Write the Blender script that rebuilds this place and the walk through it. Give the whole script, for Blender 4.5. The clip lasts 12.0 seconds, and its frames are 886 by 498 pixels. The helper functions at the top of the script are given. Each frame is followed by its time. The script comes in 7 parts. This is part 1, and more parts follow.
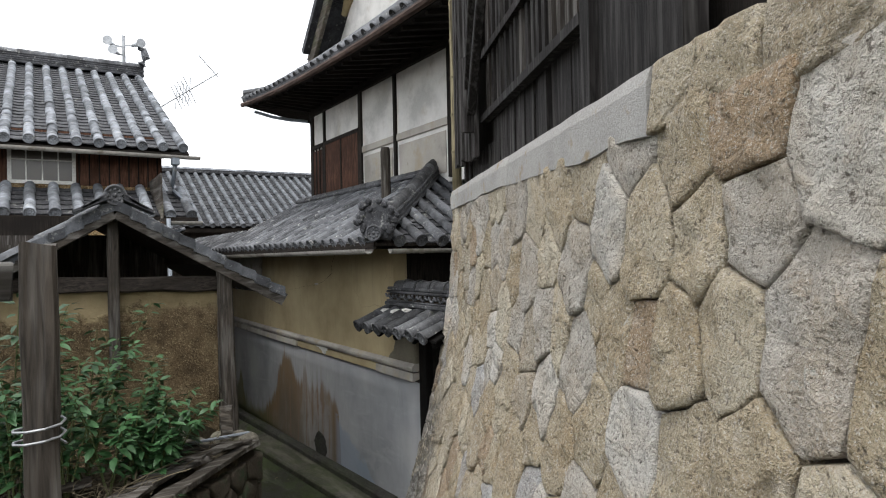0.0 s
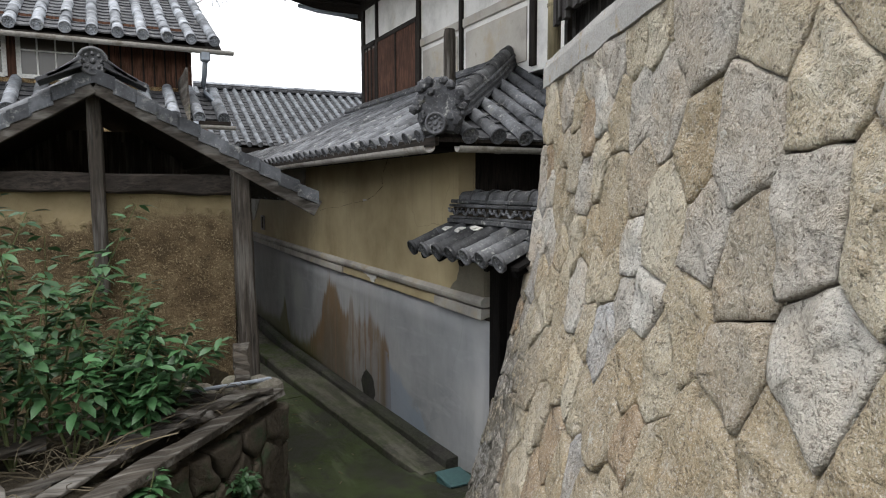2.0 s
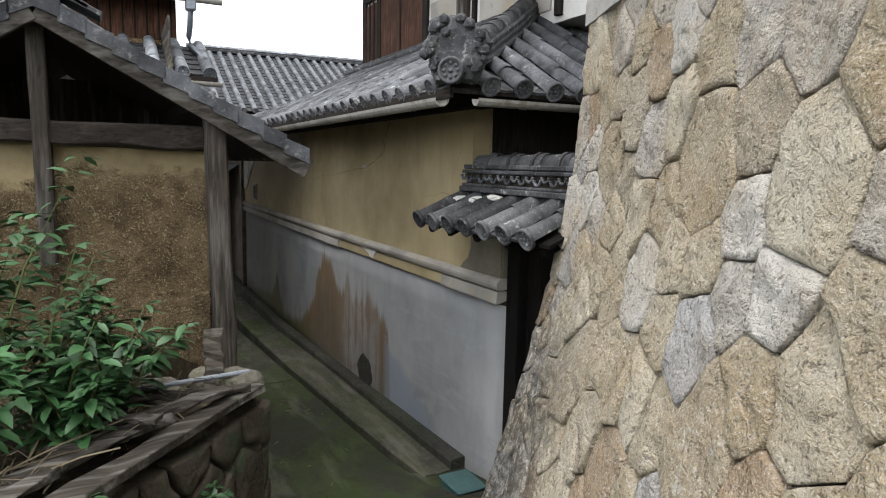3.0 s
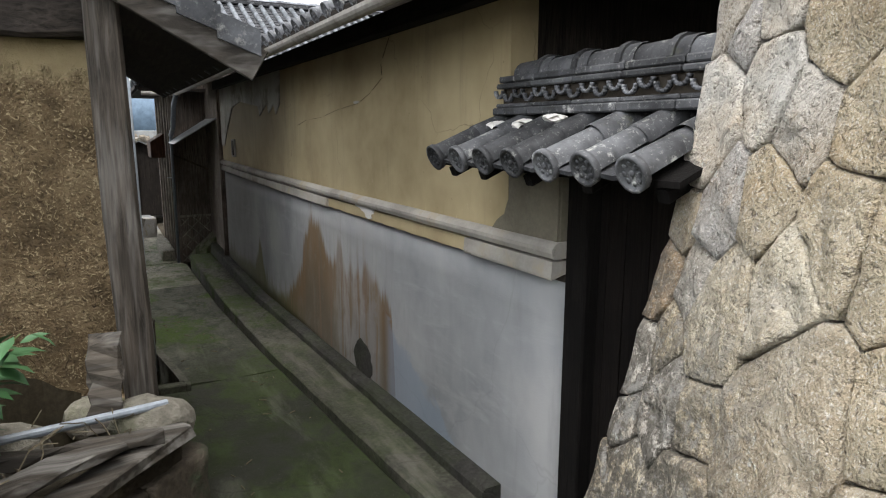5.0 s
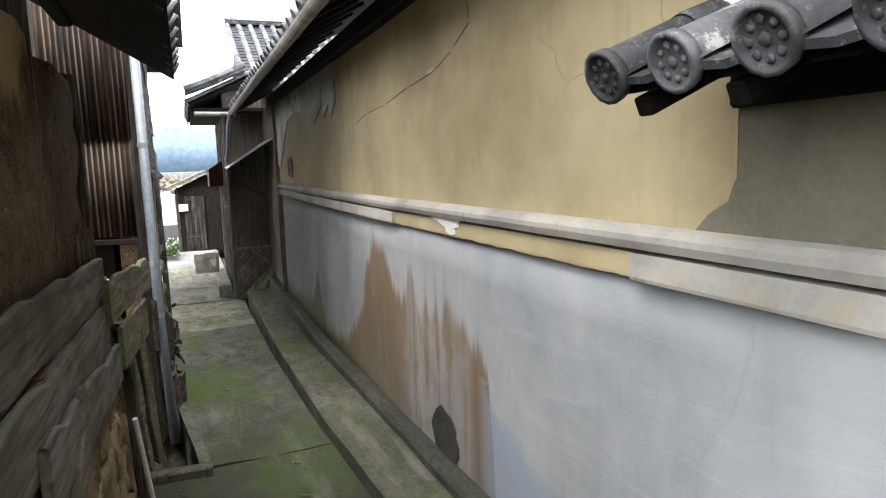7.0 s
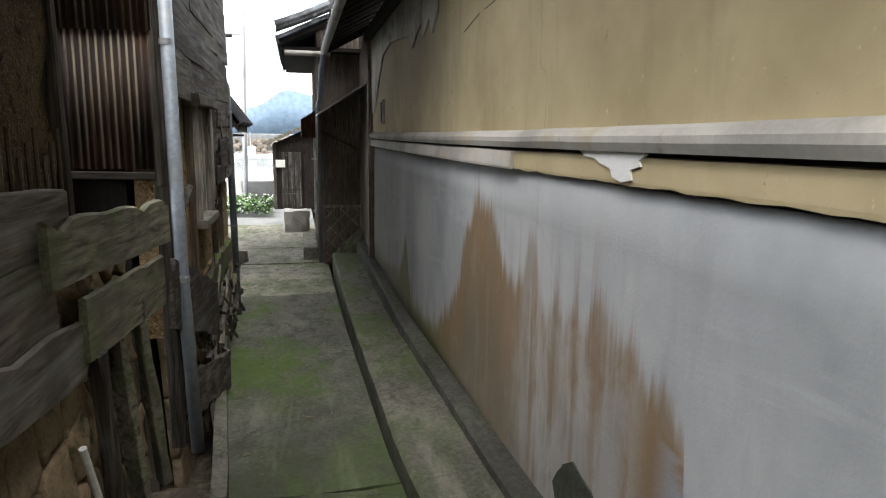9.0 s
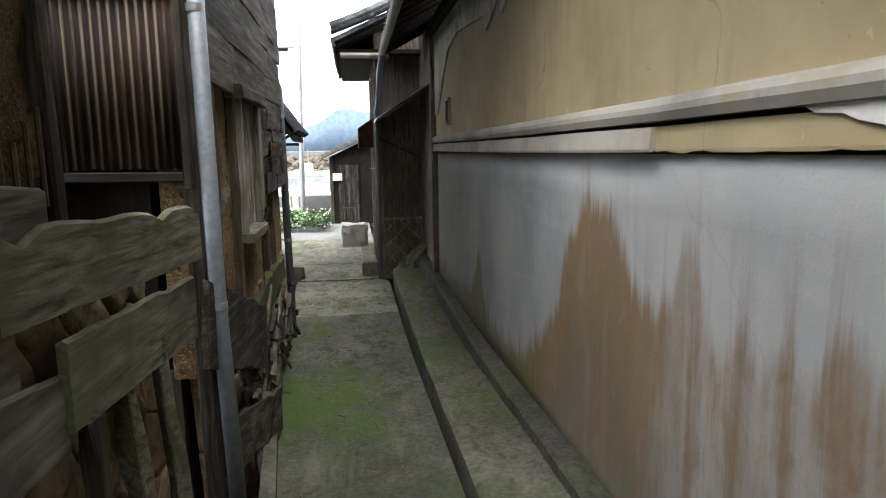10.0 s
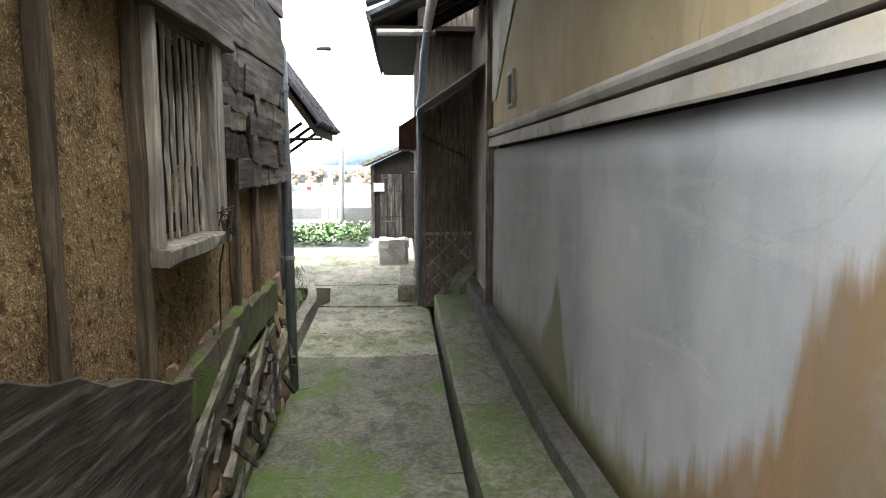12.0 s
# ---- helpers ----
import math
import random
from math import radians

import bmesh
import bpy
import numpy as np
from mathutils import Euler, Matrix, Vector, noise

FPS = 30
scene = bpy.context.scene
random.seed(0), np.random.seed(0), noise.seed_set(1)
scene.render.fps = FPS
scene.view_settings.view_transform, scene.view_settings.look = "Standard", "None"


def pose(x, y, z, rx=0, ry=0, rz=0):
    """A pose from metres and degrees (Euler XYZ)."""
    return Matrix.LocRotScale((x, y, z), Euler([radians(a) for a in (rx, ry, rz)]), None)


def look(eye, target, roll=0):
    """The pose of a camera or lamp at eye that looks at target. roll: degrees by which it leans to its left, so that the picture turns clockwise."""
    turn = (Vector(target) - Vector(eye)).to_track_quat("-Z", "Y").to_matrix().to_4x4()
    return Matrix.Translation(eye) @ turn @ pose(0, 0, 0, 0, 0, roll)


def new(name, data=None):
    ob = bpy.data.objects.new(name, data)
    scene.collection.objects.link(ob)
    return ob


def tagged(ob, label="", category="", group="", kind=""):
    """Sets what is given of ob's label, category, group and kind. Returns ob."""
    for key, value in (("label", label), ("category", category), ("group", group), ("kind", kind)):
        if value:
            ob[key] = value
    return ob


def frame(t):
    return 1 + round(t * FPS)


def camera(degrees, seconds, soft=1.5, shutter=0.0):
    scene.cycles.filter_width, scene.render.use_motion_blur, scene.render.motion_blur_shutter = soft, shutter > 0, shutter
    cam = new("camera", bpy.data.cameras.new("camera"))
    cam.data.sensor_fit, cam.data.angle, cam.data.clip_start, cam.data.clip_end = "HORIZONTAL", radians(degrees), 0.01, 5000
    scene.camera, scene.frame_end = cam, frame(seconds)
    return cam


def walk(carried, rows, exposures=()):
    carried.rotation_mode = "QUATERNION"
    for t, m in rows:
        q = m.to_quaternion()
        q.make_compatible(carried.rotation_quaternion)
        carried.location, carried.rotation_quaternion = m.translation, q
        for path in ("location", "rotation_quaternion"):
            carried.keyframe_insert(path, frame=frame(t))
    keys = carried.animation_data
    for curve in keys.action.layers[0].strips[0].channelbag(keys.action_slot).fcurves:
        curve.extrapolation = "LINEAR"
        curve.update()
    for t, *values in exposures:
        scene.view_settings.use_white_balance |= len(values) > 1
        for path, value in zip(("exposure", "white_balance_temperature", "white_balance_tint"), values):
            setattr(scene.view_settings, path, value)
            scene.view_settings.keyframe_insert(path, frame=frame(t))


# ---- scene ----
cam = camera(68.5, 12.0, soft=1.1)
PATH = [
    (0, (0.31, 0.08, 1.911), (1.37, 1.776, 1.927), -1.2),
    (0.5, (0.462, 0.414, 1.872), (1.494, 2.127, 1.863), -1.5),
    (1, (0.624, 0.756, 1.827), (1.564, 2.521, 1.807), -0.5),
    (1.5, (0.726, 1.096, 1.743), (1.649, 2.869, 1.666), -0.1),
    (2, (0.908, 1.42, 1.67), (1.818, 3.192, 1.486), -0.1),
    (2.5, (1.044, 1.738, 1.628), (1.944, 3.508, 1.392), 0.7),
    (3, (1.149, 2.08, 1.58), (2.061, 3.842, 1.323), 1.1),
    (3.5, (1.305, 2.397, 1.489), (2.207, 4.157, 1.194), 0.8),
    (5.5, (1.768, 3.714, 1.292), (2.676, 5.458, 0.925), -0.1),
    (6, (1.913, 4.065, 1.24), (2.78, 5.832, 0.889), -0.3),
    (6.5, (2.072, 4.49, 1.167), (2.873, 6.296, 0.853), -1.4),
    (7, (2.171, 4.904, 1.024), (2.892, 6.751, 0.763), -1.9),
    (9, (2.538, 6.365, 0.763), (2.968, 8.288, 0.424), 0.6),
    (9.5, (2.529, 6.754, 0.687), (2.849, 8.705, 0.382), -0.1),
    (10, (2.515, 7.161, 0.638), (2.779, 9.121, 0.34), -1.0),
    (10.5, (2.539, 7.608, 0.586), (2.79, 9.569, 0.281), -0.8),
    (11, (2.553, 8.062, 0.521), (2.765, 10.028, 0.226), -0.8),
    (11.5, (2.642, 8.478, 0.482), (2.864, 10.444, 0.186), -0.3),
    (12, (2.679, 8.935, 0.439), (2.8, 10.916, 0.194), -0.0),
]
walk(cam, [(t, look(eye, target, roll)) for t, eye, target, roll in PATH],
     exposures=((0, 1.55), (2.5, 1.82), (3.5, 2.05), (5.5, 2.5), (6, 2.92), (6.5, 3.12), (7, 3.24), (9.5, 2.78), (10, 2.85), (10.5, 3.33), (11, 3.48), (12, 3.78)))


# ---- world, sun ----
world = bpy.data.worlds.new("overcast_sky")
scene.world = world
world.use_nodes = True
wn, wl = world.node_tree.nodes, world.node_tree.links
sky = wn.new("ShaderNodeTexSky")
sky.sky_type, sky.sun_disc = "NISHITA", False
sky.sun_elevation, sky.sun_rotation = radians(75), radians(210)
sky.air_density, sky.dust_density, sky.ozone_density = 1.0, 0.6, 1.0
soft_sky = wn.new("ShaderNodeHueSaturation")
soft_sky.inputs["Saturation"].default_value = 0.16
wl.new(sky.outputs[0], soft_sky.inputs["Color"])
wl.new(soft_sky.outputs[0], wn["Background"].inputs[0])
wn["Background"].inputs[1].default_value = 0.15
sun = new("sun", bpy.data.lights.new("sun", "SUN"))
sun.data.energy, sun.data.angle, sun.data.color = 1.2, radians(60), (1.0, 0.97, 0.93)
sun.matrix_world = look((-5, -9, 40), (0, 0, 0))


# ---- materials ----
class Nodes:
    """A node material in short calls."""

    def __init__(self, name, rough=0.8, metal=0.0):
        self.m = bpy.data.materials.new(name)
        self.m.use_nodes = True
        self.t = self.m.node_tree
        self.b = self.t.nodes["Principled BSDF"]
        self.b.inputs["Roughness"].default_value = rough
        self.b.inputs["Metallic"].default_value = metal
        self.b.inputs["Specular IOR Level"].default_value = 0.5 if rough < 0.6 else 0.15
        self.co = self.t.nodes.new("ShaderNodeTexCoord")
        self.geo = self.t.nodes.new("ShaderNodeNewGeometry")
        self.info = self.t.nodes.new("ShaderNodeObjectInfo")

    def put(self, node, socket, value):
        target = node.inputs[socket]
        if hasattr(value, "is_linked"):
            self.t.links.new(value, target)
        elif isinstance(value, tuple) and len(value) == 3 and target.type == "RGBA":
            target.default_value = (*value, 1)
        else:
            target.default_value = value

    def pos(self, scale=(1, 1, 1), world_space=True):
        n = self.t.nodes.new("ShaderNodeMapping")
        n.inputs["Scale"].default_value = scale
        self.t.links.new(self.geo.outputs["Position"] if world_space else self.co.outputs["Object"], n.inputs[0])
        return n.outputs[0]

    def noise(self, vec, scale, detail=4.0, rough=0.6, dist=0.0):
        n = self.t.nodes.new("ShaderNodeTexNoise")
        self.put(n, "Vector", vec)
        for k, v in (("Scale", scale), ("Detail", detail), ("Roughness", rough), ("Distortion", dist)):
            n.inputs[k].default_value = v
        return n.outputs["Fac"]

    def voronoi(self, vec, scale):
        n = self.t.nodes.new("ShaderNodeTexVoronoi")
        self.put(n, "Vector", vec)
        n.inputs["Scale"].default_value = scale
        return n.outputs["Distance"]

    def cracks(self, vec, scale, width):
        """Thin branching lines."""
        n = self.t.nodes.new("ShaderNodeTexVoronoi")
        n.feature = "DISTANCE_TO_EDGE"
        self.put(n, "Vector", vec)
        n.inputs["Scale"].default_value = scale
        return self.step(n.outputs["Distance"], width, 0.0)

    def warped(self, amount, scale):
        """World positions pushed about by noise."""
        n = self.t.nodes.new("ShaderNodeTexNoise")
        n.inputs["Scale"].default_value = scale
        n.inputs["Detail"].default_value = 4.0
        self.t.links.new(self.geo.outputs["Position"], n.inputs["Vector"])
        v = self.t.nodes.new("ShaderNodeVectorMath")
        v.operation = "MULTIPLY_ADD"
        self.t.links.new(n.outputs["Color"], v.inputs[0])
        v.inputs[1].default_value = (amount, amount, amount)
        self.t.links.new(self.geo.outputs["Position"], v.inputs[2])
        return v.outputs[0]

    def math(self, op, a, b=0.0, clamp=False):
        n = self.t.nodes.new("ShaderNodeMath")
        n.operation, n.use_clamp = op, clamp
        self.put(n, 0, a)
        self.put(n, 1, b)
        return n.outputs[0]

    def step(self, x, lo, hi):
        n = self.t.nodes.new("ShaderNodeMapRange")
        n.interpolation_type = "SMOOTHSTEP"
        self.put(n, "Value", x)
        self.put(n, "From Min", lo)
        self.put(n, "From Max", hi)
        return n.outputs[0]

    def ramp(self, fac, stops, squeeze=0.62):
        n = self.t.nodes.new("ShaderNodeValToRGB")
        e = n.color_ramp.elements
        while len(e) < len(stops):
            e.new(0.5)
        for el, (p, c) in zip(e, stops):
            el.position = 0.5 + (p - 0.5) * squeeze
            el.color = (c, c, c, 1) if isinstance(c, (int, float)) else (*c, 1)
        self.put(n, 0, fac)
        return n.outputs[0]

    def mix(self, fac, a, b, mode="MIX"):
        n = self.t.nodes.new("ShaderNodeMix")
        n.data_type, n.blend_type = "RGBA", mode
        self.put(n, 0, fac)
        self.put(n, 6, a)
        self.put(n, 7, b)
        return n.outputs[2]

    def axes(self):
        n = self.t.nodes.new("ShaderNodeSeparateXYZ")
        self.t.links.new(self.geo.outputs["Position"], n.inputs[0])
        return n.outputs[0], n.outputs[1], n.outputs[2]

    def bump(self, height, strength=0.4, distance=0.01):
        n = self.t.nodes.new("ShaderNodeBump")
        n.inputs["Strength"].default_value, n.inputs["Distance"].default_value = strength, distance
        self.put(n, "Height", height)
        self.t.links.new(n.outputs[0], self.b.inputs["Normal"])

    def color(self, c):
        self.put(self.b, "Base Color", c)
        return self

    def vary(self, c, amount=0.5):
        """Lightness that differs from object to object."""
        f = self.math("MULTIPLY_ADD", self.info.outputs["Random"], amount)
        f.node.inputs[2].default_value = 1 - amount / 2
        n = self.t.nodes.new("ShaderNodeHueSaturation")
        self.put(n, "Value", f)
        self.put(n, "Color", c)
        return n.outputs[0]


def scaled(c, k):
    return tuple(v * k for v in c)


def wood(name, c, axis="z", rough=0.8, moss=0.0, pale=0.0, lines=26):
    """Weathered timber, its grain along one axis."""
    k = Nodes(name, rough)
    n = lines
    sc = {"x": (n / 14, n, n), "y": (n, n / 14, n), "z": (n, n, n / 14)}[axis]
    fine = k.noise(k.pos(sc), 2.2, 6, 0.65, 0.6)
    broad = k.noise(k.pos((1.3, 1.3, 1.3)), 2.0, 3)
    col = k.ramp(fine, [(0.25, scaled(c, 0.28)), (0.5, c), (0.78, scaled(c, 1.75))])
    col = k.mix(k.step(broad, 0.35, 0.75), col, scaled(c, 0.55), "MIX")
    if pale:
        col = k.mix(k.math("MULTIPLY", k.step(k.noise(k.pos(sc), 1.0, 3), 0.45, 0.7), pale), col, (0.36, 0.35, 0.33))
    if moss:
        col = k.mix(k.math("MULTIPLY", k.step(k.noise(k.pos(), 5.0, 5), 0.45, 0.7), moss), col, (0.07, 0.10, 0.03))
    k.color(k.vary(col, 0.5))
    k.bump(fine, 0.6, 0.006)
    return k.m


def mineral(name, c, rough=0.9, grain=60.0, spots=None, bump=0.4, vary=0.0, distance=0.006, speckle=0.35):
    """Plaster, mud, concrete: broad stains and fine grain."""
    k = Nodes(name, rough)
    fine = k.noise(k.pos(), grain, 5, 0.7)
    broad = k.noise(k.pos(), 1.6, 5, 0.6)
    col = k.ramp(broad, [(0.3, scaled(c, 0.72)), (0.5, c), (0.72, scaled(c, 1.15))])
    col = k.mix(speckle, col, k.ramp(fine, [(0.3, scaled(c, 0.5)), (0.7, scaled(c, 1.35))]))
    for sc, lo, hi, sp in spots or ():
        col = k.mix(k.step(k.noise(k.pos(), sc, 5, 0.65), lo, hi), col, sp)
    k.color(k.vary(col, vary) if vary else col)
    k.bump(k.math("ADD", fine, k.math("MULTIPLY", broad, 0.5)), bump, distance)
    return k.m


def stone_material():
    """Granite blocks in buff, grey and rust, coarse-grained."""
    k = Nodes("granite", 0.95)
    pal = k.ramp(k.info.outputs["Random"], [(0.0, (0.47, 0.40, 0.285)), (0.14, (0.55, 0.485, 0.365)), (0.27, (0.46, 0.405, 0.31)), (0.40, (0.60, 0.54, 0.42)), (0.52, (0.52, 0.485, 0.43)), (0.62, (0.63, 0.60, 0.545)),
                                           (0.70, (0.50, 0.435, 0.32)), (0.80, (0.42, 0.325, 0.225)), (0.86, (0.47, 0.465, 0.46)), (0.91, (0.52, 0.485, 0.43)), (0.95, (0.45, 0.395, 0.31))], 1.0)
    pal.node.color_ramp.interpolation = "CONSTANT"
    fine = k.noise(k.pos(), 130, 3, 0.8)
    pits = k.noise(k.pos(), 52, 4, 0.75)
    mid = k.noise(k.pos(), 13, 5, 0.65, 0.4)
    broad = k.noise(k.pos(), 3.0, 4)
    col = k.mix(k.step(broad, 0.35, 0.7), pal, k.mix(1.0, pal, (0.86, 0.79, 0.70), "MULTIPLY"))
    col = k.mix(k.math("MULTIPLY", k.step(mid, 0.54, 0.70), 0.28), col, (0.42, 0.29, 0.165))
    col = k.mix(k.math("MULTIPLY", k.step(mid, 0.46, 0.34), 0.3), col, (0.62, 0.58, 0.52))
    col = k.mix(k.math("MULTIPLY", k.step(fine, 0.53, 0.64), 0.65), col, (0.70, 0.66, 0.59))
    col = k.mix(k.math("MULTIPLY", k.step(pits, 0.46, 0.33), 0.75), col, (0.13, 0.105, 0.08))
    col = k.mix(k.math("MULTIPLY", k.step(fine, 0.42, 0.32), 0.6), col, (0.10, 0.085, 0.07))
    x, y, z = k.axes()
    low = k.math("MULTIPLY", k.step(k.math("ADD", z, k.math("MULTIPLY", mid, 0.8)), 1.0, -0.4), k.step(k.noise(k.pos(), 8, 5), 0.4, 0.6))
    col = k.mix(k.math("MULTIPLY", low, 0.5), col, (0.085, 0.09, 0.055))
    patina = k.math("MULTIPLY", k.math("MULTIPLY", k.step(k.math("ADD", z, mid), 1.9, 0.9), k.step(k.math("ADD", y, mid), 4.45, 5.1)), k.step(k.noise(k.pos(), 24, 5, 0.75), 0.36, 0.52))
    col = k.mix(k.math("MULTIPLY", patina, 0.92), col, (0.115, 0.105, 0.088))
    pale = k.math("MULTIPLY", patina, k.step(k.noise(k.pos(), 9, 6, 0.75), 0.50, 0.58))
    col = k.mix(k.math("MULTIPLY", pale, 0.6), col, (0.40, 0.385, 0.355))
    lich = k.math("MULTIPLY", k.step(k.noise(k.pos(), 20, 5, 0.7), 0.60, 0.66), k.step(broad, 0.5, 0.6))
    col = k.mix(k.math("MULTIPLY", lich, 0.6), col, (0.60, 0.60, 0.55))
    k.color(col)
    k.bump(k.math("ADD", k.math("MULTIPLY", pits, 1.0), k.math("ADD", k.math("MULTIPLY", fine, 0.35), k.math("MULTIPLY", mid, 2.2))), 1.0, 0.035)
    return k.m


def lower_plaster():
    """Blue-grey lime plaster with a rust-brown damp stain that runs down it."""
    k = Nodes("grey_lime_plaster", 0.85)
    x, y, z = k.axes()
    drip = k.noise(k.pos((1, 3.2, 0.6)), 1.6, 6, 0.62, 0.3)
    patch = k.noise(k.pos(), 1.1, 4)
    fine = k.noise(k.pos(), 70, 4, 0.7)
    col = k.ramp(k.noise(k.pos((1, 1, 0.7)), 0.8, 5, 0.6), [(0.3, (0.215, 0.220, 0.228)), (0.5, (0.288, 0.292, 0.299)), (0.7, (0.355, 0.353, 0.348))])
    smear = k.noise(k.pos((1, 0.9, 4.5)), 1.3, 6, 0.65, 0.8)
    col = k.mix(k.math("MULTIPLY", k.step(smear, 0.5, 0.66), 0.35), col, (0.37, 0.372, 0.375))
    col = k.mix(k.math("MULTIPLY", k.step(drip, 0.5, 0.7), 0.3), col, (0.20, 0.20, 0.207))
    # shade under the moulding, put into the colour of the plaster's top
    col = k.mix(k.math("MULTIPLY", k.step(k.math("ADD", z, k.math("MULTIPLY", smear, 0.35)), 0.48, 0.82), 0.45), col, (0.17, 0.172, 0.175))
    # the stain's upper edge along the wall: place, height
    tops = ((7.74, -0.95), (7.80, -0.12), (7.88, 0.0), (8.0, 0.09), (8.18, 0.19), (8.32, 0.25), (8.5, 0.14), (8.85, 0.10), (8.98, 0.32), (9.06, 0.40), (9.14, 0.16), (9.35, 0.10), (9.42, 0.16), (9.54, 0.34),
            (9.66, 0.42), (10.0, 0.42), (10.14, 0.26), (10.36, -0.22), (10.75, -0.44), (11.0, -0.62), (11.4, -0.72), (12.1, -0.80), (12.38, -0.26), (12.5, -0.20), (12.62, -0.34), (12.85, -0.58), (13.8, -0.68), (15.0, -0.85))
    yy = k.math("DIVIDE", k.math("SUBTRACT", y, 7.0), 8.0)
    edge = k.ramp(yy, [((a - 7) / 8, (b + 0.95) / 1.75) for a, b in tops], 1.0)
    h = k.math("SUBTRACT", k.math("MULTIPLY", edge, 1.75), 0.95)
    h = k.math("ADD", h, k.math("MULTIPLY", k.math("SUBTRACT", drip, 0.5), 0.2))
    depth = k.math("SUBTRACT", h, z)
    streaks = k.noise(k.pos((1, 6.5, 0.42)), 1.6, 6, 0.62, 0.4)
    mask = k.step(k.math("ADD", depth, k.math("MULTIPLY", k.math("SUBTRACT", streaks, 0.5), 0.42)), -0.05, 0.10)
    near = k.step(y, 9.5, 8.9)
    rust = k.mix(k.step(depth, 0.12, 0.8), (0.148, 0.086, 0.027), (0.105, 0.076, 0.038))
    rust = k.mix(k.math("MULTIPLY", k.step(streaks, 0.48, 0.72), 0.5), rust, (0.215, 0.105, 0.045))
    rust = k.mix(k.math("MULTIPLY", k.step(drip, 0.50, 0.66), 0.35), rust, (0.13, 0.105, 0.078))
    cloud = k.noise(k.pos((1, 1.5, 1.0)), 3.2, 6, 0.7, 0.6)
    rust = k.mix(k.math("MULTIPLY", k.step(cloud, 0.50, 0.66), 0.28), rust, (0.17, 0.155, 0.135))
    rust = k.mix(k.step(y, 10.2, 12.2), rust, (0.12, 0.11, 0.040))
    soft = k.math("MULTIPLY_ADD", k.math("MULTIPLY", near, k.step(k.math("ADD", k.math("MULTIPLY", streaks, 0.55), k.math("MULTIPLY", k.noise(k.pos((1, 2.0, 1.1)), 2.4, 6, 0.7, 0.6), 0.45)), 0.62, 0.40)), -0.5)
    soft.node.inputs[2].default_value = 0.86
    soft = k.math("MAXIMUM", soft, k.math("MULTIPLY", k.step(y, 8.25, 7.95), 0.9))
    col = k.mix(k.math("MULTIPLY", mask, soft), col, rust)
    # faint runs above the stain
    veil = k.math("MULTIPLY", k.math("MULTIPLY", k.step(depth, -0.45, 0.1), k.step(streaks, 0.52, 0.68)), k.math("MULTIPLY", k.step(y, 7.9, 8.3), k.step(y, 10.4, 10.0)))
    col = k.mix(k.math("MULTIPLY", veil, 0.55), col, (0.17, 0.125, 0.095))
    damp = k.step(k.math("ADD", z, k.math("MULTIPLY", patch, 0.7)), -0.25, -0.75)
    col = k.mix(k.math("MULTIPLY", damp, 0.45), col, (0.15, 0.138, 0.11))
    blue = k.math("MULTIPLY", k.step(y, 7.98, 7.82), k.step(k.math("ADD", k.math("ADD", z, k.math("MULTIPLY", k.math("SUBTRACT", 7.8, y), 0.55)), k.math("MULTIPLY", k.noise(k.pos((1, 0.8, 1.4)), 2.6, 5, 0.6, 0.6), 0.5)), 0.14, 0.06))
    col = k.mix(k.math("MULTIPLY", blue, 0.6), col, (0.205, 0.25, 0.315))
    mouldy = k.math("MULTIPLY", k.step(k.math("ADD", z, k.math("MULTIPLY", streaks, 0.9)), -0.08, -0.42), k.step(y, 10.0, 10.9))
    col = k.mix(k.math("MULTIPLY", mouldy, 0.75), col, (0.10, 0.10, 0.034))
    col = k.mix(k.math("MULTIPLY", k.step(y, 11.6, 13.8), 0.4), col, (0.21, 0.195, 0.175))
    line = k.cracks(k.warped(0.5, 1.6), 0.42, 0.0035)
    col = k.mix(k.math("MULTIPLY", line, 0.12), col, (0.10, 0.10, 0.10))
    k.color(col)
    k.bump(k.math("ADD", k.math("ADD", fine, k.math("MULTIPLY", smear, 1.2)), k.math("MULTIPLY", patch, 3.0)), 0.3, 0.006)
    return k.m


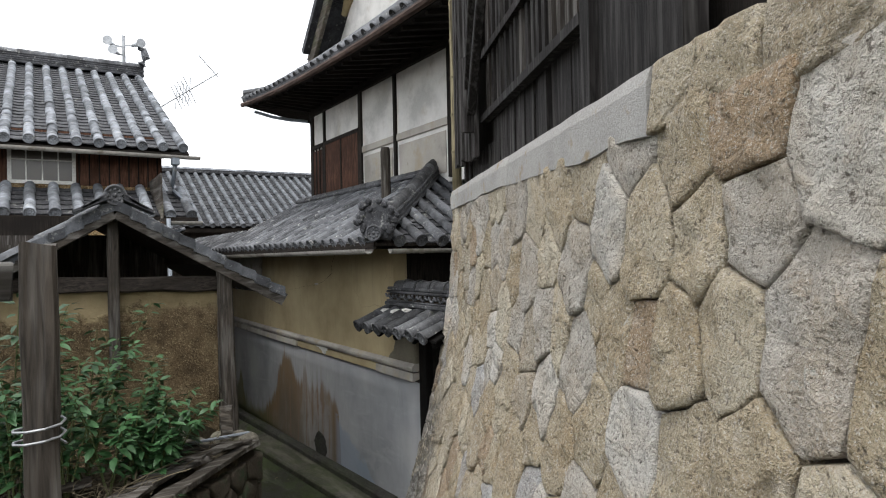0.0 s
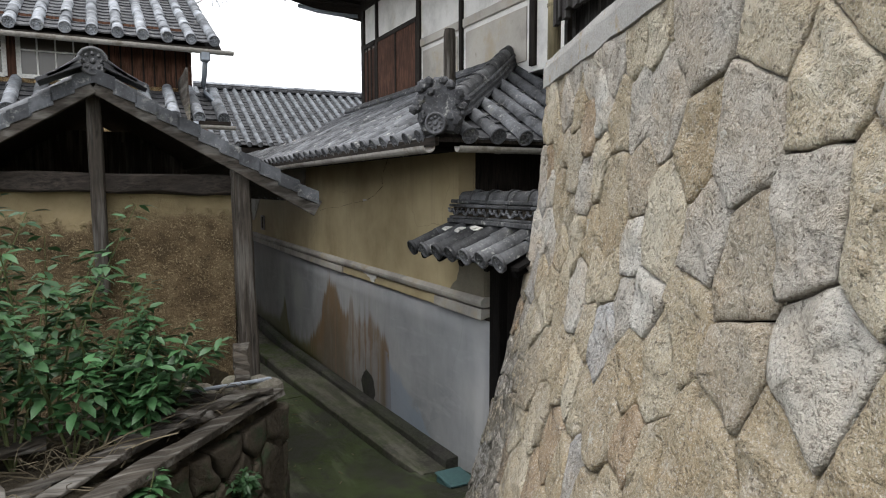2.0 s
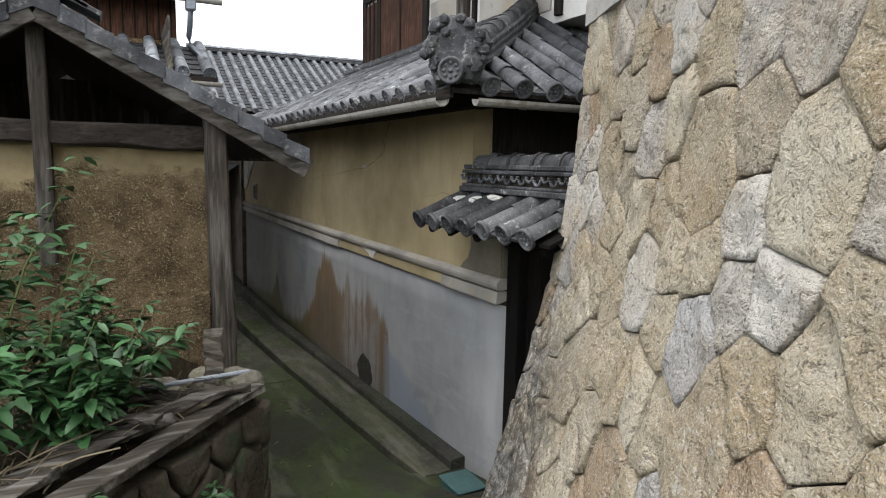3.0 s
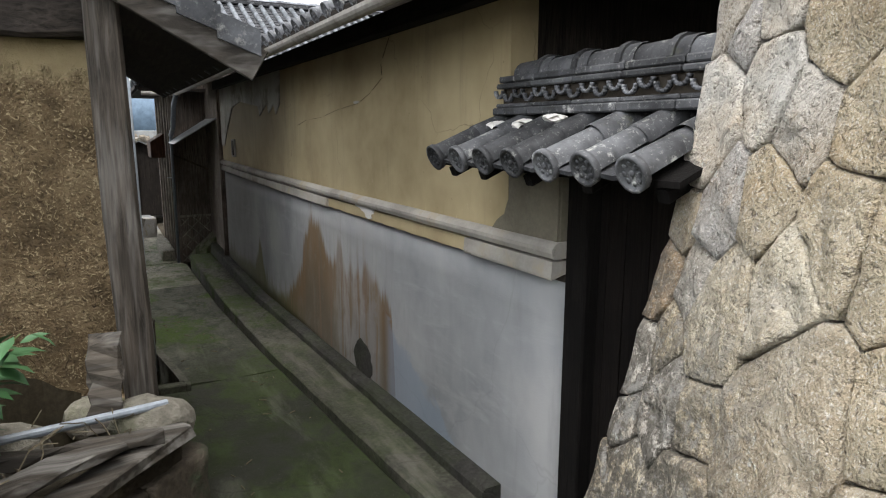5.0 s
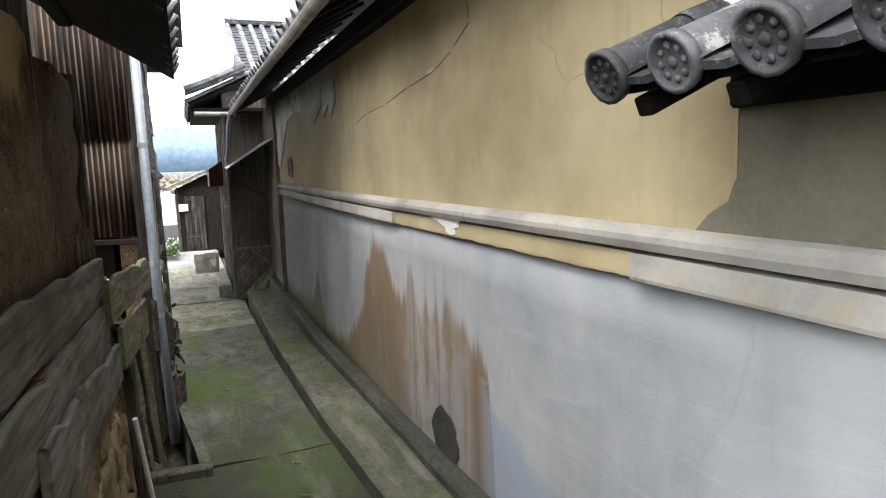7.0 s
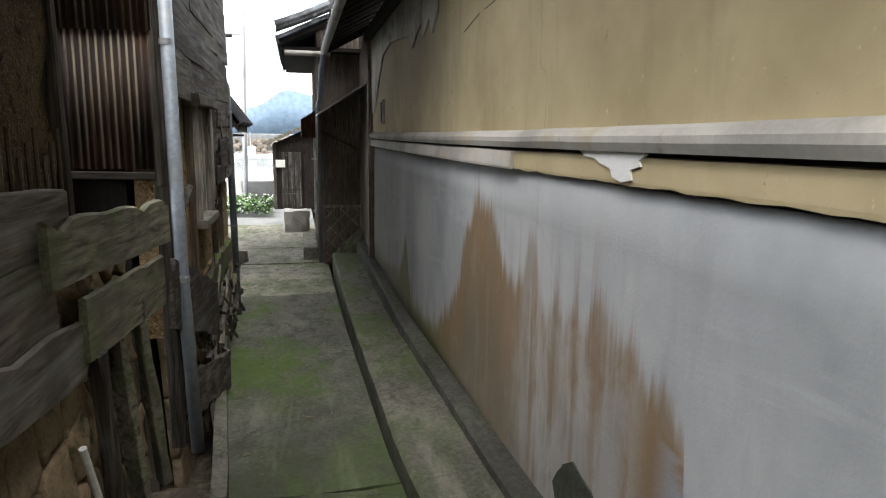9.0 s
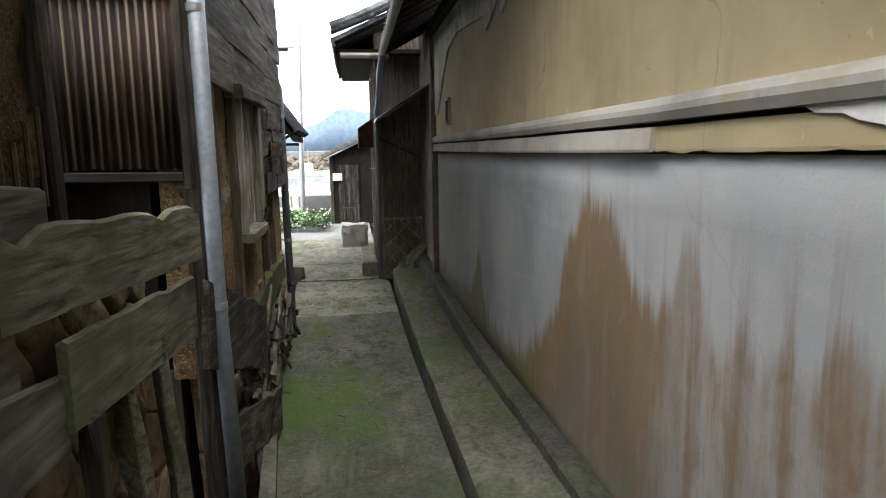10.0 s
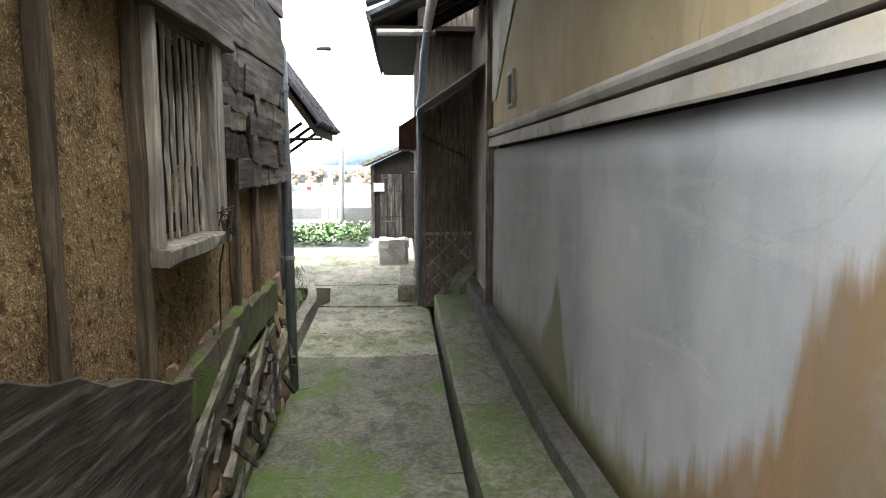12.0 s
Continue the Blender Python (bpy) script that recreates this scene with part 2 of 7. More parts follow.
def upper_plaster():
    """Ochre mud plaster with hairline cracks and dark streaks, darker high up at the far end."""
    k = Nodes("ochre_plaster", 0.88)
    fine = k.noise(k.pos(), 80, 4, 0.7)
    broad = k.noise(k.pos(), 0.9, 5, 0.6)
    col = k.ramp(broad, [(0.3, (0.30, 0.238, 0.135)), (0.5, (0.385, 0.312, 0.182)), (0.7, (0.445, 0.365, 0.218))])
    streak = k.noise(k.pos((1, 4, 0.5)), 1.5, 5, 0.65)
    col = k.mix(k.math("MULTIPLY", k.step(streak, 0.52, 0.72), 0.3), col, (0.20, 0.165, 0.11))
    x, y, z = k.axes()
    far_top = k.math("MULTIPLY", k.step(k.math("ADD", y, k.math("MULTIPLY", streak, 1.6)), 10.6, 12.6), k.step(k.math("ADD", z, k.math("MULTIPLY", broad, 0.6)), 1.2, 1.8))
    col = k.mix(k.math("MULTIPLY", far_top, 0.55), col, (0.13, 0.115, 0.085))
    line = k.math("MULTIPLY", k.cracks(k.warped(0.6, 1.8), 0.7, 0.004), k.step(broad, 0.45, 0.6))
    col = k.mix(k.math("MULTIPLY", line, 0.6), col, (0.16, 0.125, 0.075))
    chip = k.step(k.noise(k.pos((1, 1.6, 1)), 16, 4, 0.7), 0.665, 0.69)
    col = k.mix(k.math("MULTIPLY", k.math("MULTIPLY", chip, k.step(z, 1.15, 0.85)), 0.6), col, (0.50, 0.42, 0.27))
    speck = k.step(k.noise(k.pos(), 22, 3), 0.70, 0.76)
    col = k.mix(k.math("MULTIPLY", speck, 0.5), col, (0.14, 0.11, 0.07))
    k.color(col)
    k.bump(k.math("ADD", fine, k.math("MULTIPLY", broad, 2)), 0.25, 0.005)
    return k.m


def tile_material(name, c, lichen=0.5, vary=0.8):
    """Smoked grey clay tile, weathered and lichened."""
    k = Nodes(name, 0.62)
    broad = k.noise(k.pos(), 5, 5, 0.65)
    fine = k.noise(k.pos(), 55, 4, 0.7)
    col = k.ramp(broad, [(0.3, scaled(c, 0.55)), (0.5, c), (0.7, scaled(c, 1.5))])
    col = k.mix(k.math("MULTIPLY", k.step(fine, 0.55, 0.7), lichen * 0.6), col, (0.36, 0.36, 0.34))
    col = k.mix(k.math("MULTIPLY", k.step(k.noise(k.pos(), 11, 5, 0.7), 0.58, 0.68), lichen), col, (0.40, 0.40, 0.37))
    col = k.mix(k.math("MULTIPLY", k.step(k.noise(k.pos(), 7, 5, 0.7), 0.62, 0.72), lichen * 0.5), col, (0.13, 0.13, 0.07))
    k.color(k.vary(col, vary))
    k.bump(fine, 0.3, 0.004)
    return k.m


def mud_material(name="straw_mud", d=1.0, tint=(1, 1, 1)):
    """Rough earth wall with chopped straw showing."""
    k = Nodes(name, 0.95)
    straw = k.noise(k.pos((1, 1, 1)), 42, 3, 0.6, 2.5)
    broad = k.noise(k.pos(), 2.2, 5, 0.65)
    col = k.ramp(broad, [(0.3, (0.17, 0.108, 0.055)), (0.5, (0.28, 0.188, 0.098)), (0.7, (0.36, 0.25, 0.14))])
    col = k.mix(k.step(straw, 0.565, 0.62), col, (0.52, 0.42, 0.27))
    col = k.mix(k.math("MULTIPLY", k.step(straw, 0.42, 0.32), 0.7), col, (0.06, 0.04, 0.022))
    fleck = k.step(k.noise(k.pos((1, 1, 1.7)), 75, 3, 0.7, 1.2), 0.60, 0.645)
    col = k.mix(k.math("MULTIPLY", fleck, 0.85), col, (0.62, 0.53, 0.37))
    # shade in the mud's holes, painted as near-black patches
    hollows = k.step(k.noise(k.pos(), 15, 6, 0.75), 0.53, 0.62)
    col = k.mix(k.math("MULTIPLY", hollows, 0.8), col, (0.075, 0.047, 0.024))
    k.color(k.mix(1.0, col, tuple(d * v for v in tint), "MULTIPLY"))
    k.bump(k.math("ADD", straw, k.math("MULTIPLY", k.noise(k.pos(), 9, 6, 0.7), 2.5)), 1.0, 0.04)
    return k.m


def plastered_mud(name, centre, light=1.0):
    """Smooth ochre render that has fallen off a lower patch, where chopped straw shows in brown mud."""
    k = Nodes(name, 0.95)
    x, y, z = k.axes()
    fine = k.noise(k.pos(), 70, 4, 0.7)
    broad = k.noise(k.pos(), 1.8, 5, 0.65)
    straw = k.noise(k.pos(), 42, 3, 0.6, 2.5)
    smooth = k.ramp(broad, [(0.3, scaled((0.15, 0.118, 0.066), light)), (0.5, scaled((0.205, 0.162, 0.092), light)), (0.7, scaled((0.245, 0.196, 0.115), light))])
    smooth = k.mix(k.math("MULTIPLY", k.step(fine, 0.6, 0.7), 0.35), smooth, (0.14, 0.10, 0.055))
    rough = k.ramp(k.noise(k.pos(), 5, 5, 0.7), [(0.3, (0.075, 0.053, 0.029)), (0.5, (0.122, 0.088, 0.049)), (0.7, (0.165, 0.124, 0.072))])
    rough = k.mix(k.math("MULTIPLY", k.step(straw, 0.57, 0.63), 0.8), rough, (0.29, 0.235, 0.145))
    rough = k.mix(k.math("MULTIPLY", k.step(straw, 0.43, 0.34), 0.8), rough, (0.04, 0.027, 0.015))
    ragged = k.math("MULTIPLY", k.math("SUBTRACT", k.noise(k.pos(), 3.5, 6, 0.7), 0.5), 0.75)
    along = k.math("SUBTRACT", 1.4, x) if centre < 4 else k.math("SUBTRACT", centre, y)
    fallen = k.step(k.math("ADD", k.math("ADD", z, k.math("MULTIPLY", k.math("ABSOLUTE", along), 0.05 if centre < 4 else 0.38)), ragged), 1.56, 1.42)
    k.color(k.mix(fallen, smooth, rough))
    amount = k.math("ADD", k.math("MULTIPLY", fallen, 0.85), 0.15)
    lump = k.math("MULTIPLY", k.math("ADD", straw, k.math("MULTIPLY", k.noise(k.pos(), 9, 6, 0.7), 2.5)), amount)
    k.bump(lump, 0.9, 0.03)
    return k.m


def concrete_material(name, c, moss, near_amount=0.6):
    """Worn lane concrete: pebbly grain, grime, moss and fine cracks."""
    k = Nodes(name, 0.9)
    fine = k.noise(k.pos(), 85, 5, 0.75)
    grit = k.noise(k.pos(), 34, 4, 0.7)
    broad = k.noise(k.pos((1, 0.6, 1)), 1.5, 6, 0.66)
    mid = k.noise(k.pos((1.3, 0.8, 1)), 5.5, 6, 0.7, 0.5)
    x, y, z = k.axes()
    col = k.ramp(broad, [(0.28, scaled(c, 0.55)), (0.5, c), (0.7, scaled(c, 1.5))])
    col = k.mix(0.45, col, k.ramp(grit, [(0.3, scaled(c, 0.35)), (0.5, scaled(c, 1.0)), (0.72, scaled(c, 1.9))]))
    # darker towards the near end of the lane, its edge broken by noise
    near_dark = k.step(k.math("ADD", y, k.math("MULTIPLY", broad, 3.0)), 13.4, 10.4)
    col = k.mix(k.math("MULTIPLY", near_dark, near_amount), col, k.mix(k.step(k.noise(k.pos(), 2.3, 5, 0.65), 0.42, 0.6), scaled(c, 0.31), (0.020, 0.025, 0.011)))
    dirt = k.step(mid, 0.50, 0.62)
    col = k.mix(k.math("MULTIPLY", dirt, 0.6), col, scaled(c, 0.32))
    pale = k.step(k.noise(k.pos((2.2, 0.35, 1)), 1.1, 6, 0.65, 0.3), 0.54, 0.68)
    col = k.mix(k.math("MULTIPLY", pale, 0.4), col, scaled(c, 1.9))
    stones = k.step(k.voronoi(k.pos(), 55), 0.17, 0.09)
    col = k.mix(k.math("MULTIPLY", k.math("MULTIPLY", stones, k.step(mid, 0.5, 0.42)), 0.5), col, scaled(c, 2.6))
    g = k.step(k.math("ADD", k.noise(k.pos((1, 0.6, 1)), 1.3, 5, 0.62), k.math("MULTIPLY", k.math("SUBTRACT", mid, 0.5), 0.35)), 0.46, 0.60)
    g = k.math("MULTIPLY", g, k.step(k.math("ADD", fine, k.math("MULTIPLY", mid, 0.5)), 0.58, 0.78))
    g = k.math("MULTIPLY", g, k.math("MAXIMUM", k.step(y, 10.0, 11.4), 0.35))
    col = k.mix(k.math("MULTIPLY", g, moss), col, k.mix(grit, (0.028, 0.050, 0.010), (0.085, 0.13, 0.024)))
    line = k.cracks(k.warped(0.35, 2.4), 0.75, 0.006)
    col = k.mix(k.math("MULTIPLY", line, 0.3), col, (0.014, 0.013, 0.01))
    k.color(col)
    k.bump(k.math("ADD", k.math("ADD", fine, k.math("MULTIPLY", grit, 1.2)), k.math("SUBTRACT", k.math("MULTIPLY", broad, 1.5), k.math("MULTIPLY", line, 0.6))), 0.7, 0.012)
    return k.m


def rusty_sheet():
    k = Nodes("rusted_iron_sheet", 0.7)
    x, y, z = k.axes()
    streak = k.noise(k.pos((16, 16, 0.7)), 1.4, 5, 0.65)
    broad = k.noise(k.pos((3, 3, 1.2)), 1.6, 4)
    col = k.ramp(broad, [(0.35, (0.013, 0.009, 0.007)), (0.55, (0.025, 0.014, 0.009)), (0.75, (0.046, 0.022, 0.012))])
    wave = k.math("SINE", k.math("MULTIPLY", x, 2 * math.pi / 0.0345))
    crest = k.math("MULTIPLY", k.step(wave, 0.2, 0.9), k.step(streak, 0.42, 0.6))
    col = k.mix(k.math("MULTIPLY", crest, 0.8), col, (0.15, 0.122, 0.088))
    k.color(col)
    k.bump(k.noise(k.pos(), 60, 4), 0.3, 0.003)
    return k.m


def leaf_material(name, c):
    k = Nodes(name, 0.55)
    col = k.mix(k.noise(k.pos(), 9, 3), scaled(c, 0.55), scaled(c, 1.5))
    k.color(k.vary(col, 0.8))
    k.b.inputs["Subsurface Weight"].default_value = 0.0
    return k.m


M_STONE = stone_material()
M_COPING = mineral("pale_granite", (0.36, 0.35, 0.33), 0.9, 110, [(9, 0.55, 0.7, (0.30, 0.24, 0.16))], 0.9, distance=0.012)
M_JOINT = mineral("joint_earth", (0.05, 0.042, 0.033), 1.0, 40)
M_LOWER = lower_plaster()
M_UPPER = upper_plaster()
M_WHITE = mineral("white_lime_plaster", (0.60, 0.585, 0.555), 0.85, 60, [(3, 0.55, 0.75, (0.46, 0.43, 0.38))], 0.2, speckle=0.1)
M_MOULD = mineral("moulding_plaster", (0.36, 0.336, 0.298), 0.85, 60, [(2.2, 0.52, 0.72, (0.35, 0.30, 0.22)), (5, 0.6, 0.72, (0.22, 0.20, 0.17))], 0.2, speckle=0.1)
# bared plaster, its tone lowered for the shade under the gate roof
M_BARED = mineral("bared_grey_plaster", (0.165, 0.148, 0.112), 0.9, 50, [(4, 0.55, 0.7, (0.13, 0.115, 0.085))], 0.4, speckle=0.15)
M_SKIM = mineral("hanging_skim_coat", (0.33, 0.315, 0.275), 0.9, 50, [(3, 0.5, 0.68, (0.17, 0.155, 0.12))], 0.4, speckle=0.15)
M_TILE = tile_material("grey_clay_tile", (0.085, 0.088, 0.095))
M_TILE_OLD = tile_material("lichened_clay_tile", (0.058, 0.059, 0.062), 0.5, 0.9)
M_TILE_FAR = tile_material("pale_clay_tile", (0.15, 0.16, 0.175), 0.5)
M_PAN = tile_material("dark_pan_tile", (0.045, 0.046, 0.05), 0.45)
M_MUD = mud_material(d=1.12, tint=(1.0, 0.98, 0.9))
# the same straw mud, darkened for the shade beneath the shed's eave
M_MUD_SHADED = mud_material("shaded_mud", 0.4, (1.0, 0.98, 0.9))
M_OCHRE = plastered_mud("ochre_mud", 2.0)
# the gable's render again, lightened so that the lane side looks lit
M_SIDE = plastered_mud("lit_ochre_mud", 8.2, 1.6)
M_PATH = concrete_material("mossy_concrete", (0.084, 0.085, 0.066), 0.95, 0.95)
M_PALE = concrete_material("worn_concrete", (0.175, 0.165, 0.132), 0.6)
M_LEDGE = concrete_material("ledge_concrete", (0.105, 0.101, 0.082), 0.7)
M_FOOT = concrete_material("footing_concrete", (0.07, 0.067, 0.06), 0.3)
M_VERGE_EARTH = mineral("mossy_verge", (0.10, 0.105, 0.05), 1.0, 30, [(5, 0.5, 0.62, (0.07, 0.12, 0.025))], 1.0, distance=0.02)
M_EARTH = mineral("dark_earth", (0.05, 0.042, 0.03), 1.0, 30, [(6, 0.5, 0.65, (0.10, 0.085, 0.06))], 1.0, distance=0.03)
M_DARK_Z = wood("black_boards", (0.020, 0.016, 0.013), "z")
# darker than real timber: the gate roof's shade is put into the colour
M_GATE = wood("shaded_gate_boards", (0.0062, 0.0052, 0.0045), "z", 0.95)
M_SMOKY = wood("smoke_black_boards", (0.021, 0.0185, 0.0175), "z", pale=0.12)
M_BAMBOO = wood("dried_bamboo", (0.17, 0.145, 0.09), "z", lines=14)
M_ENTRY = wood("weathered_entry_boards", (0.14, 0.116, 0.096), "z", pale=0.1)
# brown door boards, sunk near black for that same shade
M_GATE_DOOR = wood("shaded_brown_boards", (0.0085, 0.0064, 0.0052), "z", 0.9)
M_DARK_Y = wood("black_beams", (0.020, 0.016, 0.013), "y")
M_DARK_X = wood("black_rails", (0.020, 0.016, 0.013), "x")
M_GREY_Z = wood("silvered_posts", (0.038, 0.032, 0.026), "z", pale=0.15)
M_BARGE = wood("dark_barge_wood", (0.04, 0.034, 0.028), "x", pale=0.2, lines=16)
M_VERGE = tile_material("slate_grey_verge_tile", (0.055, 0.058, 0.064), 0.3)
M_GREY_Y = wood("silvered_planks", (0.112, 0.096, 0.078), "y", moss=0.35, pale=0.3, lines=15)
M_GREY_X = wood("silvered_rails", (0.036, 0.031, 0.025), "x", pale=0.25, lines=16)
M_BROWN_Z = wood("red_brown_boards", (0.072, 0.035, 0.022), "z")
M_OLD_Z = wood("worn_black_boards", (0.046, 0.039, 0.034), "z", pale=0.25)
M_PLANK = wood("dark_grained_plank", (0.042, 0.034, 0.027), "y", pale=0.2, lines=26)
M_SILVER = wood("bleached_plank", (0.17, 0.155, 0.13), "y", moss=0.2, pale=0.4, lines=12)
M_MOSSY = wood("mossy_planks", (0.145, 0.136, 0.104), "y", moss=0.55, lines=15)
M_BANK = mineral("dark_bank_stone", (0.06, 0.05, 0.038), 0.95, 45, [(6, 0.5, 0.68, (0.03, 0.045, 0.025))], 0.9, 0.7, 0.015)
M_WEATHER = wood("grey_weatherboard", (0.068, 0.057, 0.047), "y", pale=0.3, lines=16)
M_STUD = wood("brown_studs", (0.115, 0.09, 0.062), "z")
M_JAMB = wood("pale_window_wood", (0.25, 0.228, 0.19), "z", lines=14)
M_SLAT = wood("bleached_window_slats", (0.40, 0.37, 0.32), "z", lines=20)
k = Nodes("green_moss_on_wood", 0.95)
moss_a = k.noise(k.pos(), 6, 5, 0.65)
moss_b = k.noise(k.pos(), 60, 4, 0.7)
k.color(k.mix(k.step(moss_a, 0.46, 0.58), (0.085, 0.072, 0.054), k.mix(moss_b, (0.035, 0.058, 0.014), (0.115, 0.165, 0.036))))
k.bump(k.math("ADD", moss_b, k.math("MULTIPLY", moss_a, 2.0)), 0.9, 0.02)
M_MOSS_BOARD = k.m
M_SHEET = rusty_sheet()
M_PIPE = mineral("grey_pvc", (0.18, 0.205, 0.235), 0.45, 30, [(6, 0.55, 0.75, (0.20, 0.20, 0.19))], 0.05)
M_GUTTER = mineral("dirty_gutter", (0.33, 0.31, 0.28), 0.55, 30, [(5, 0.5, 0.7, (0.16, 0.14, 0.11))], 0.1)
M_LEAF = leaf_material("weed_leaf", (0.022, 0.068, 0.02))
M_BUSH = leaf_material("bush_leaf", (0.055, 0.115, 0.026))
M_STEM = mineral("weed_stem", (0.09, 0.11, 0.045), 0.8)
M_STRAW = mineral("dry_straw", (0.125, 0.105, 0.07), 0.9, 60, None, 0.2, 0.8)
M_RUBBLE = mineral("rubble_stone", (0.23, 0.172, 0.11), 0.95, 45, [(6, 0.5, 0.68, (0.07, 0.08, 0.04))], 0.9, 0.7, 0.015)
M_LOOSE = mineral("loose_field_stone", (0.17, 0.158, 0.13), 0.95, 45, [(6, 0.5, 0.68, (0.09, 0.09, 0.06))], 0.9, 0.5, 0.015)
M_GLASS = Nodes("dull_glass", 0.25).color((0.05, 0.042, 0.032)).m
M_FRAME = mineral("white_window_frame", (0.55, 0.54, 0.50), 0.6, 40)
M_METAL = mineral("zinc_metal", (0.32, 0.33, 0.34), 0.45, 40)
M_METAL.node_tree.nodes["Principled BSDF"].inputs["Metallic"].default_value = 0.5
M_GREEN = mineral("faded_green_plastic", (0.045, 0.10, 0.10), 0.5, 40)
M_SEAWALL = mineral("seawall_concrete", (0.17, 0.172, 0.168), 0.9, 20)
M_WATER = Nodes("harbour_water", 0.12).color((0.05, 0.075, 0.085)).m
M_ROCK = mineral("breakwater_rock", (0.10, 0.086, 0.068), 0.95, 2.0, None, 0.6, 0.7)
M_HILL = mineral("hazy_hill", (0.12, 0.162, 0.21), 1.0, 0.05, None, 0.0)
M_FLOWER = mineral("white_flowers", (0.75, 0.75, 0.70), 0.7)
M_RED = mineral("red_plastic", (0.35, 0.05, 0.03), 0.5)


# ---- mesh helpers ----
def thing(name, label="", category="", group="", kind="", at=(0, 0, 0)):
    ob = new(name)
    ob.location = at
    ob.empty_display_size = 0.1
    return tagged(ob, label, category, group, kind)


def mesh(name, bm, mat, smooth=False):
    me = bpy.data.meshes.new(name)
    bmesh.ops.recalc_face_normals(bm, faces=bm.faces)
    bm.to_mesh(me)
    bm.free()
    for m in mat if isinstance(mat, (list, tuple)) else (mat,):
        me.materials.append(m)
    if smooth:
        me.polygons.foreach_set("use_smooth", [True] * len(me.polygons))
    return me


def part(name, bm, mat, parent=None, label="", smooth=False, kind=""):
    ob = new(name, mesh(name, bm, mat, smooth) if isinstance(bm, bmesh.types.BMesh) else bm)
    if parent:
        ob.parent = parent
        ob.matrix_parent_inverse = Matrix.Translation(-parent.location)
    return tagged(ob, label, "", "", kind)


def box(x0, y0, z0, x1, y1, z1, bevel=0.0, bm=None):
    own = bmesh.new()
    r = bmesh.ops.create_cube(own, size=1)
    for v in r["verts"]:
        v.co = Vector(((x0 + x1) / 2 + v.co.x * (x1 - x0), (y0 + y1) / 2 + v.co.y * (y1 - y0), (z0 + z1) / 2 + v.co.z * (z1 - z0)))
    if bevel:
        bmesh.ops.bevel(own, geom=list(own.edges), offset=bevel, segments=1, affect="EDGES")
    if bm is None:
        return own
    me = bpy.data.meshes.new("tmp")
    own.to_mesh(me)
    own.free()
    bm.from_mesh(me)
    bpy.data.meshes.remove(me)
    return bm


def beam(a, b, w, h, bevel=0.004, up=(0, 0, 1), rough=0.0, cuts=0, bm=None, rng=random):
    """A squared timber from a to b, w across and h high, a little uneven when rough."""
    a, b = Vector(a), Vector(b)
    d = (b - a).normalized()
    s = d.cross(Vector(up)).normalized()
    u = s.cross(d)
    sections = []
    n = cuts + 2
    for i in range(n):
        p = a.lerp(b, i / (n - 1))
        o = [rng.uniform(-rough, rough) for _ in range(4)]
        e = [rng.uniform(-rough, rough) * 2 if i in (0, n - 1) else 0 for _ in range(4)]
        q = min(w, h) * 0.12 if bevel else 0
        ring = []
        for k, (i1, j1) in enumerate(((-1, -1), (1, -1), (1, 1), (-1, 1))):
            c = p + s * (i1 * w / 2 + o[k]) + u * (j1 * h / 2 + o[(k + 1) % 4]) + d * e[k]
            ring += [c - s * i1 * q * (1 if k % 2 else 0) - u * j1 * q * (0 if k % 2 else 1),
                     c - s * i1 * q * (0 if k % 2 else 1) - u * j1 * q * (1 if k % 2 else 0)]
        sections.append(ring)
    return loft(sections, bm=bm)


def loft(sections, closed=True, caps=True, bm=None):
    """A skin over rings of points."""
    bm = bm or bmesh.new()
    rings = [[bm.verts.new(p) for p in ring] for ring in sections]
    n = len(rings[0])
    for r0, r1 in zip(rings, rings[1:]):
        for i in range(n if closed else n - 1):
            j = (i + 1) % n
            bm.faces.new((r0[i], r0[j], r1[j], r1[i]))
    if caps and closed:
        bm.faces.new(rings[0])
        bm.faces.new(rings[-1])
    return bm


def tube(points, r, n=10, caps=True, bm=None):
    """A pipe along points."""
    sections = []
    for i, p in enumerate(points):
        p = Vector(p)
        a, b = Vector(points[max(0, i - 1)]), Vector(points[min(len(points) - 1, i + 1)])
        d = (b - a).normalized()
        s = d.cross(Vector((0, 0, 1)) if abs(d.z) < 0.9 else Vector((1, 0, 0))).normalized()
        u = s.cross(d)
        rr = r[i] if isinstance(r, (list, tuple)) else r
        sections.append([p + (s * math.cos(t) + u * math.sin(t)) * rr for t in (2 * math.pi * k / n for k in range(n))])
    return loft(sections, caps=caps, bm=bm)


def lerp(v, xs, ys):
    return float(np.interp(v, xs, ys))


# ---- ground, path, sea ----
FLOOR_Y = (-14, 0, 1.74, 3.7, 4.9, 6.5, 9.3, 12.8, 17.4, 26)
FLOOR_Z = (3.0, 0.42, 0.13, -0.2, -0.5, -0.8, -0.9, -1.17, -1.29, -1.33)


def floor_z(y):
    return lerp(y, FLOOR_Y, FLOOR_Z)


def grid_sheet(xs, ys, height):
    bm = bmesh.new()
    rows = [[bm.verts.new((x, y, height(x, y))) for x in xs] for y in ys]
    for r0, r1 in zip(rows, rows[1:]):
        for i in range(len(xs) - 1):
            bm.faces.new((r0[i], r0[i + 1], r1[i + 1], r1[i]))
    return bm


def ground_height(x, y):
    if y > 27.5:
        return -6.0
    return floor_z(y) - 0.3


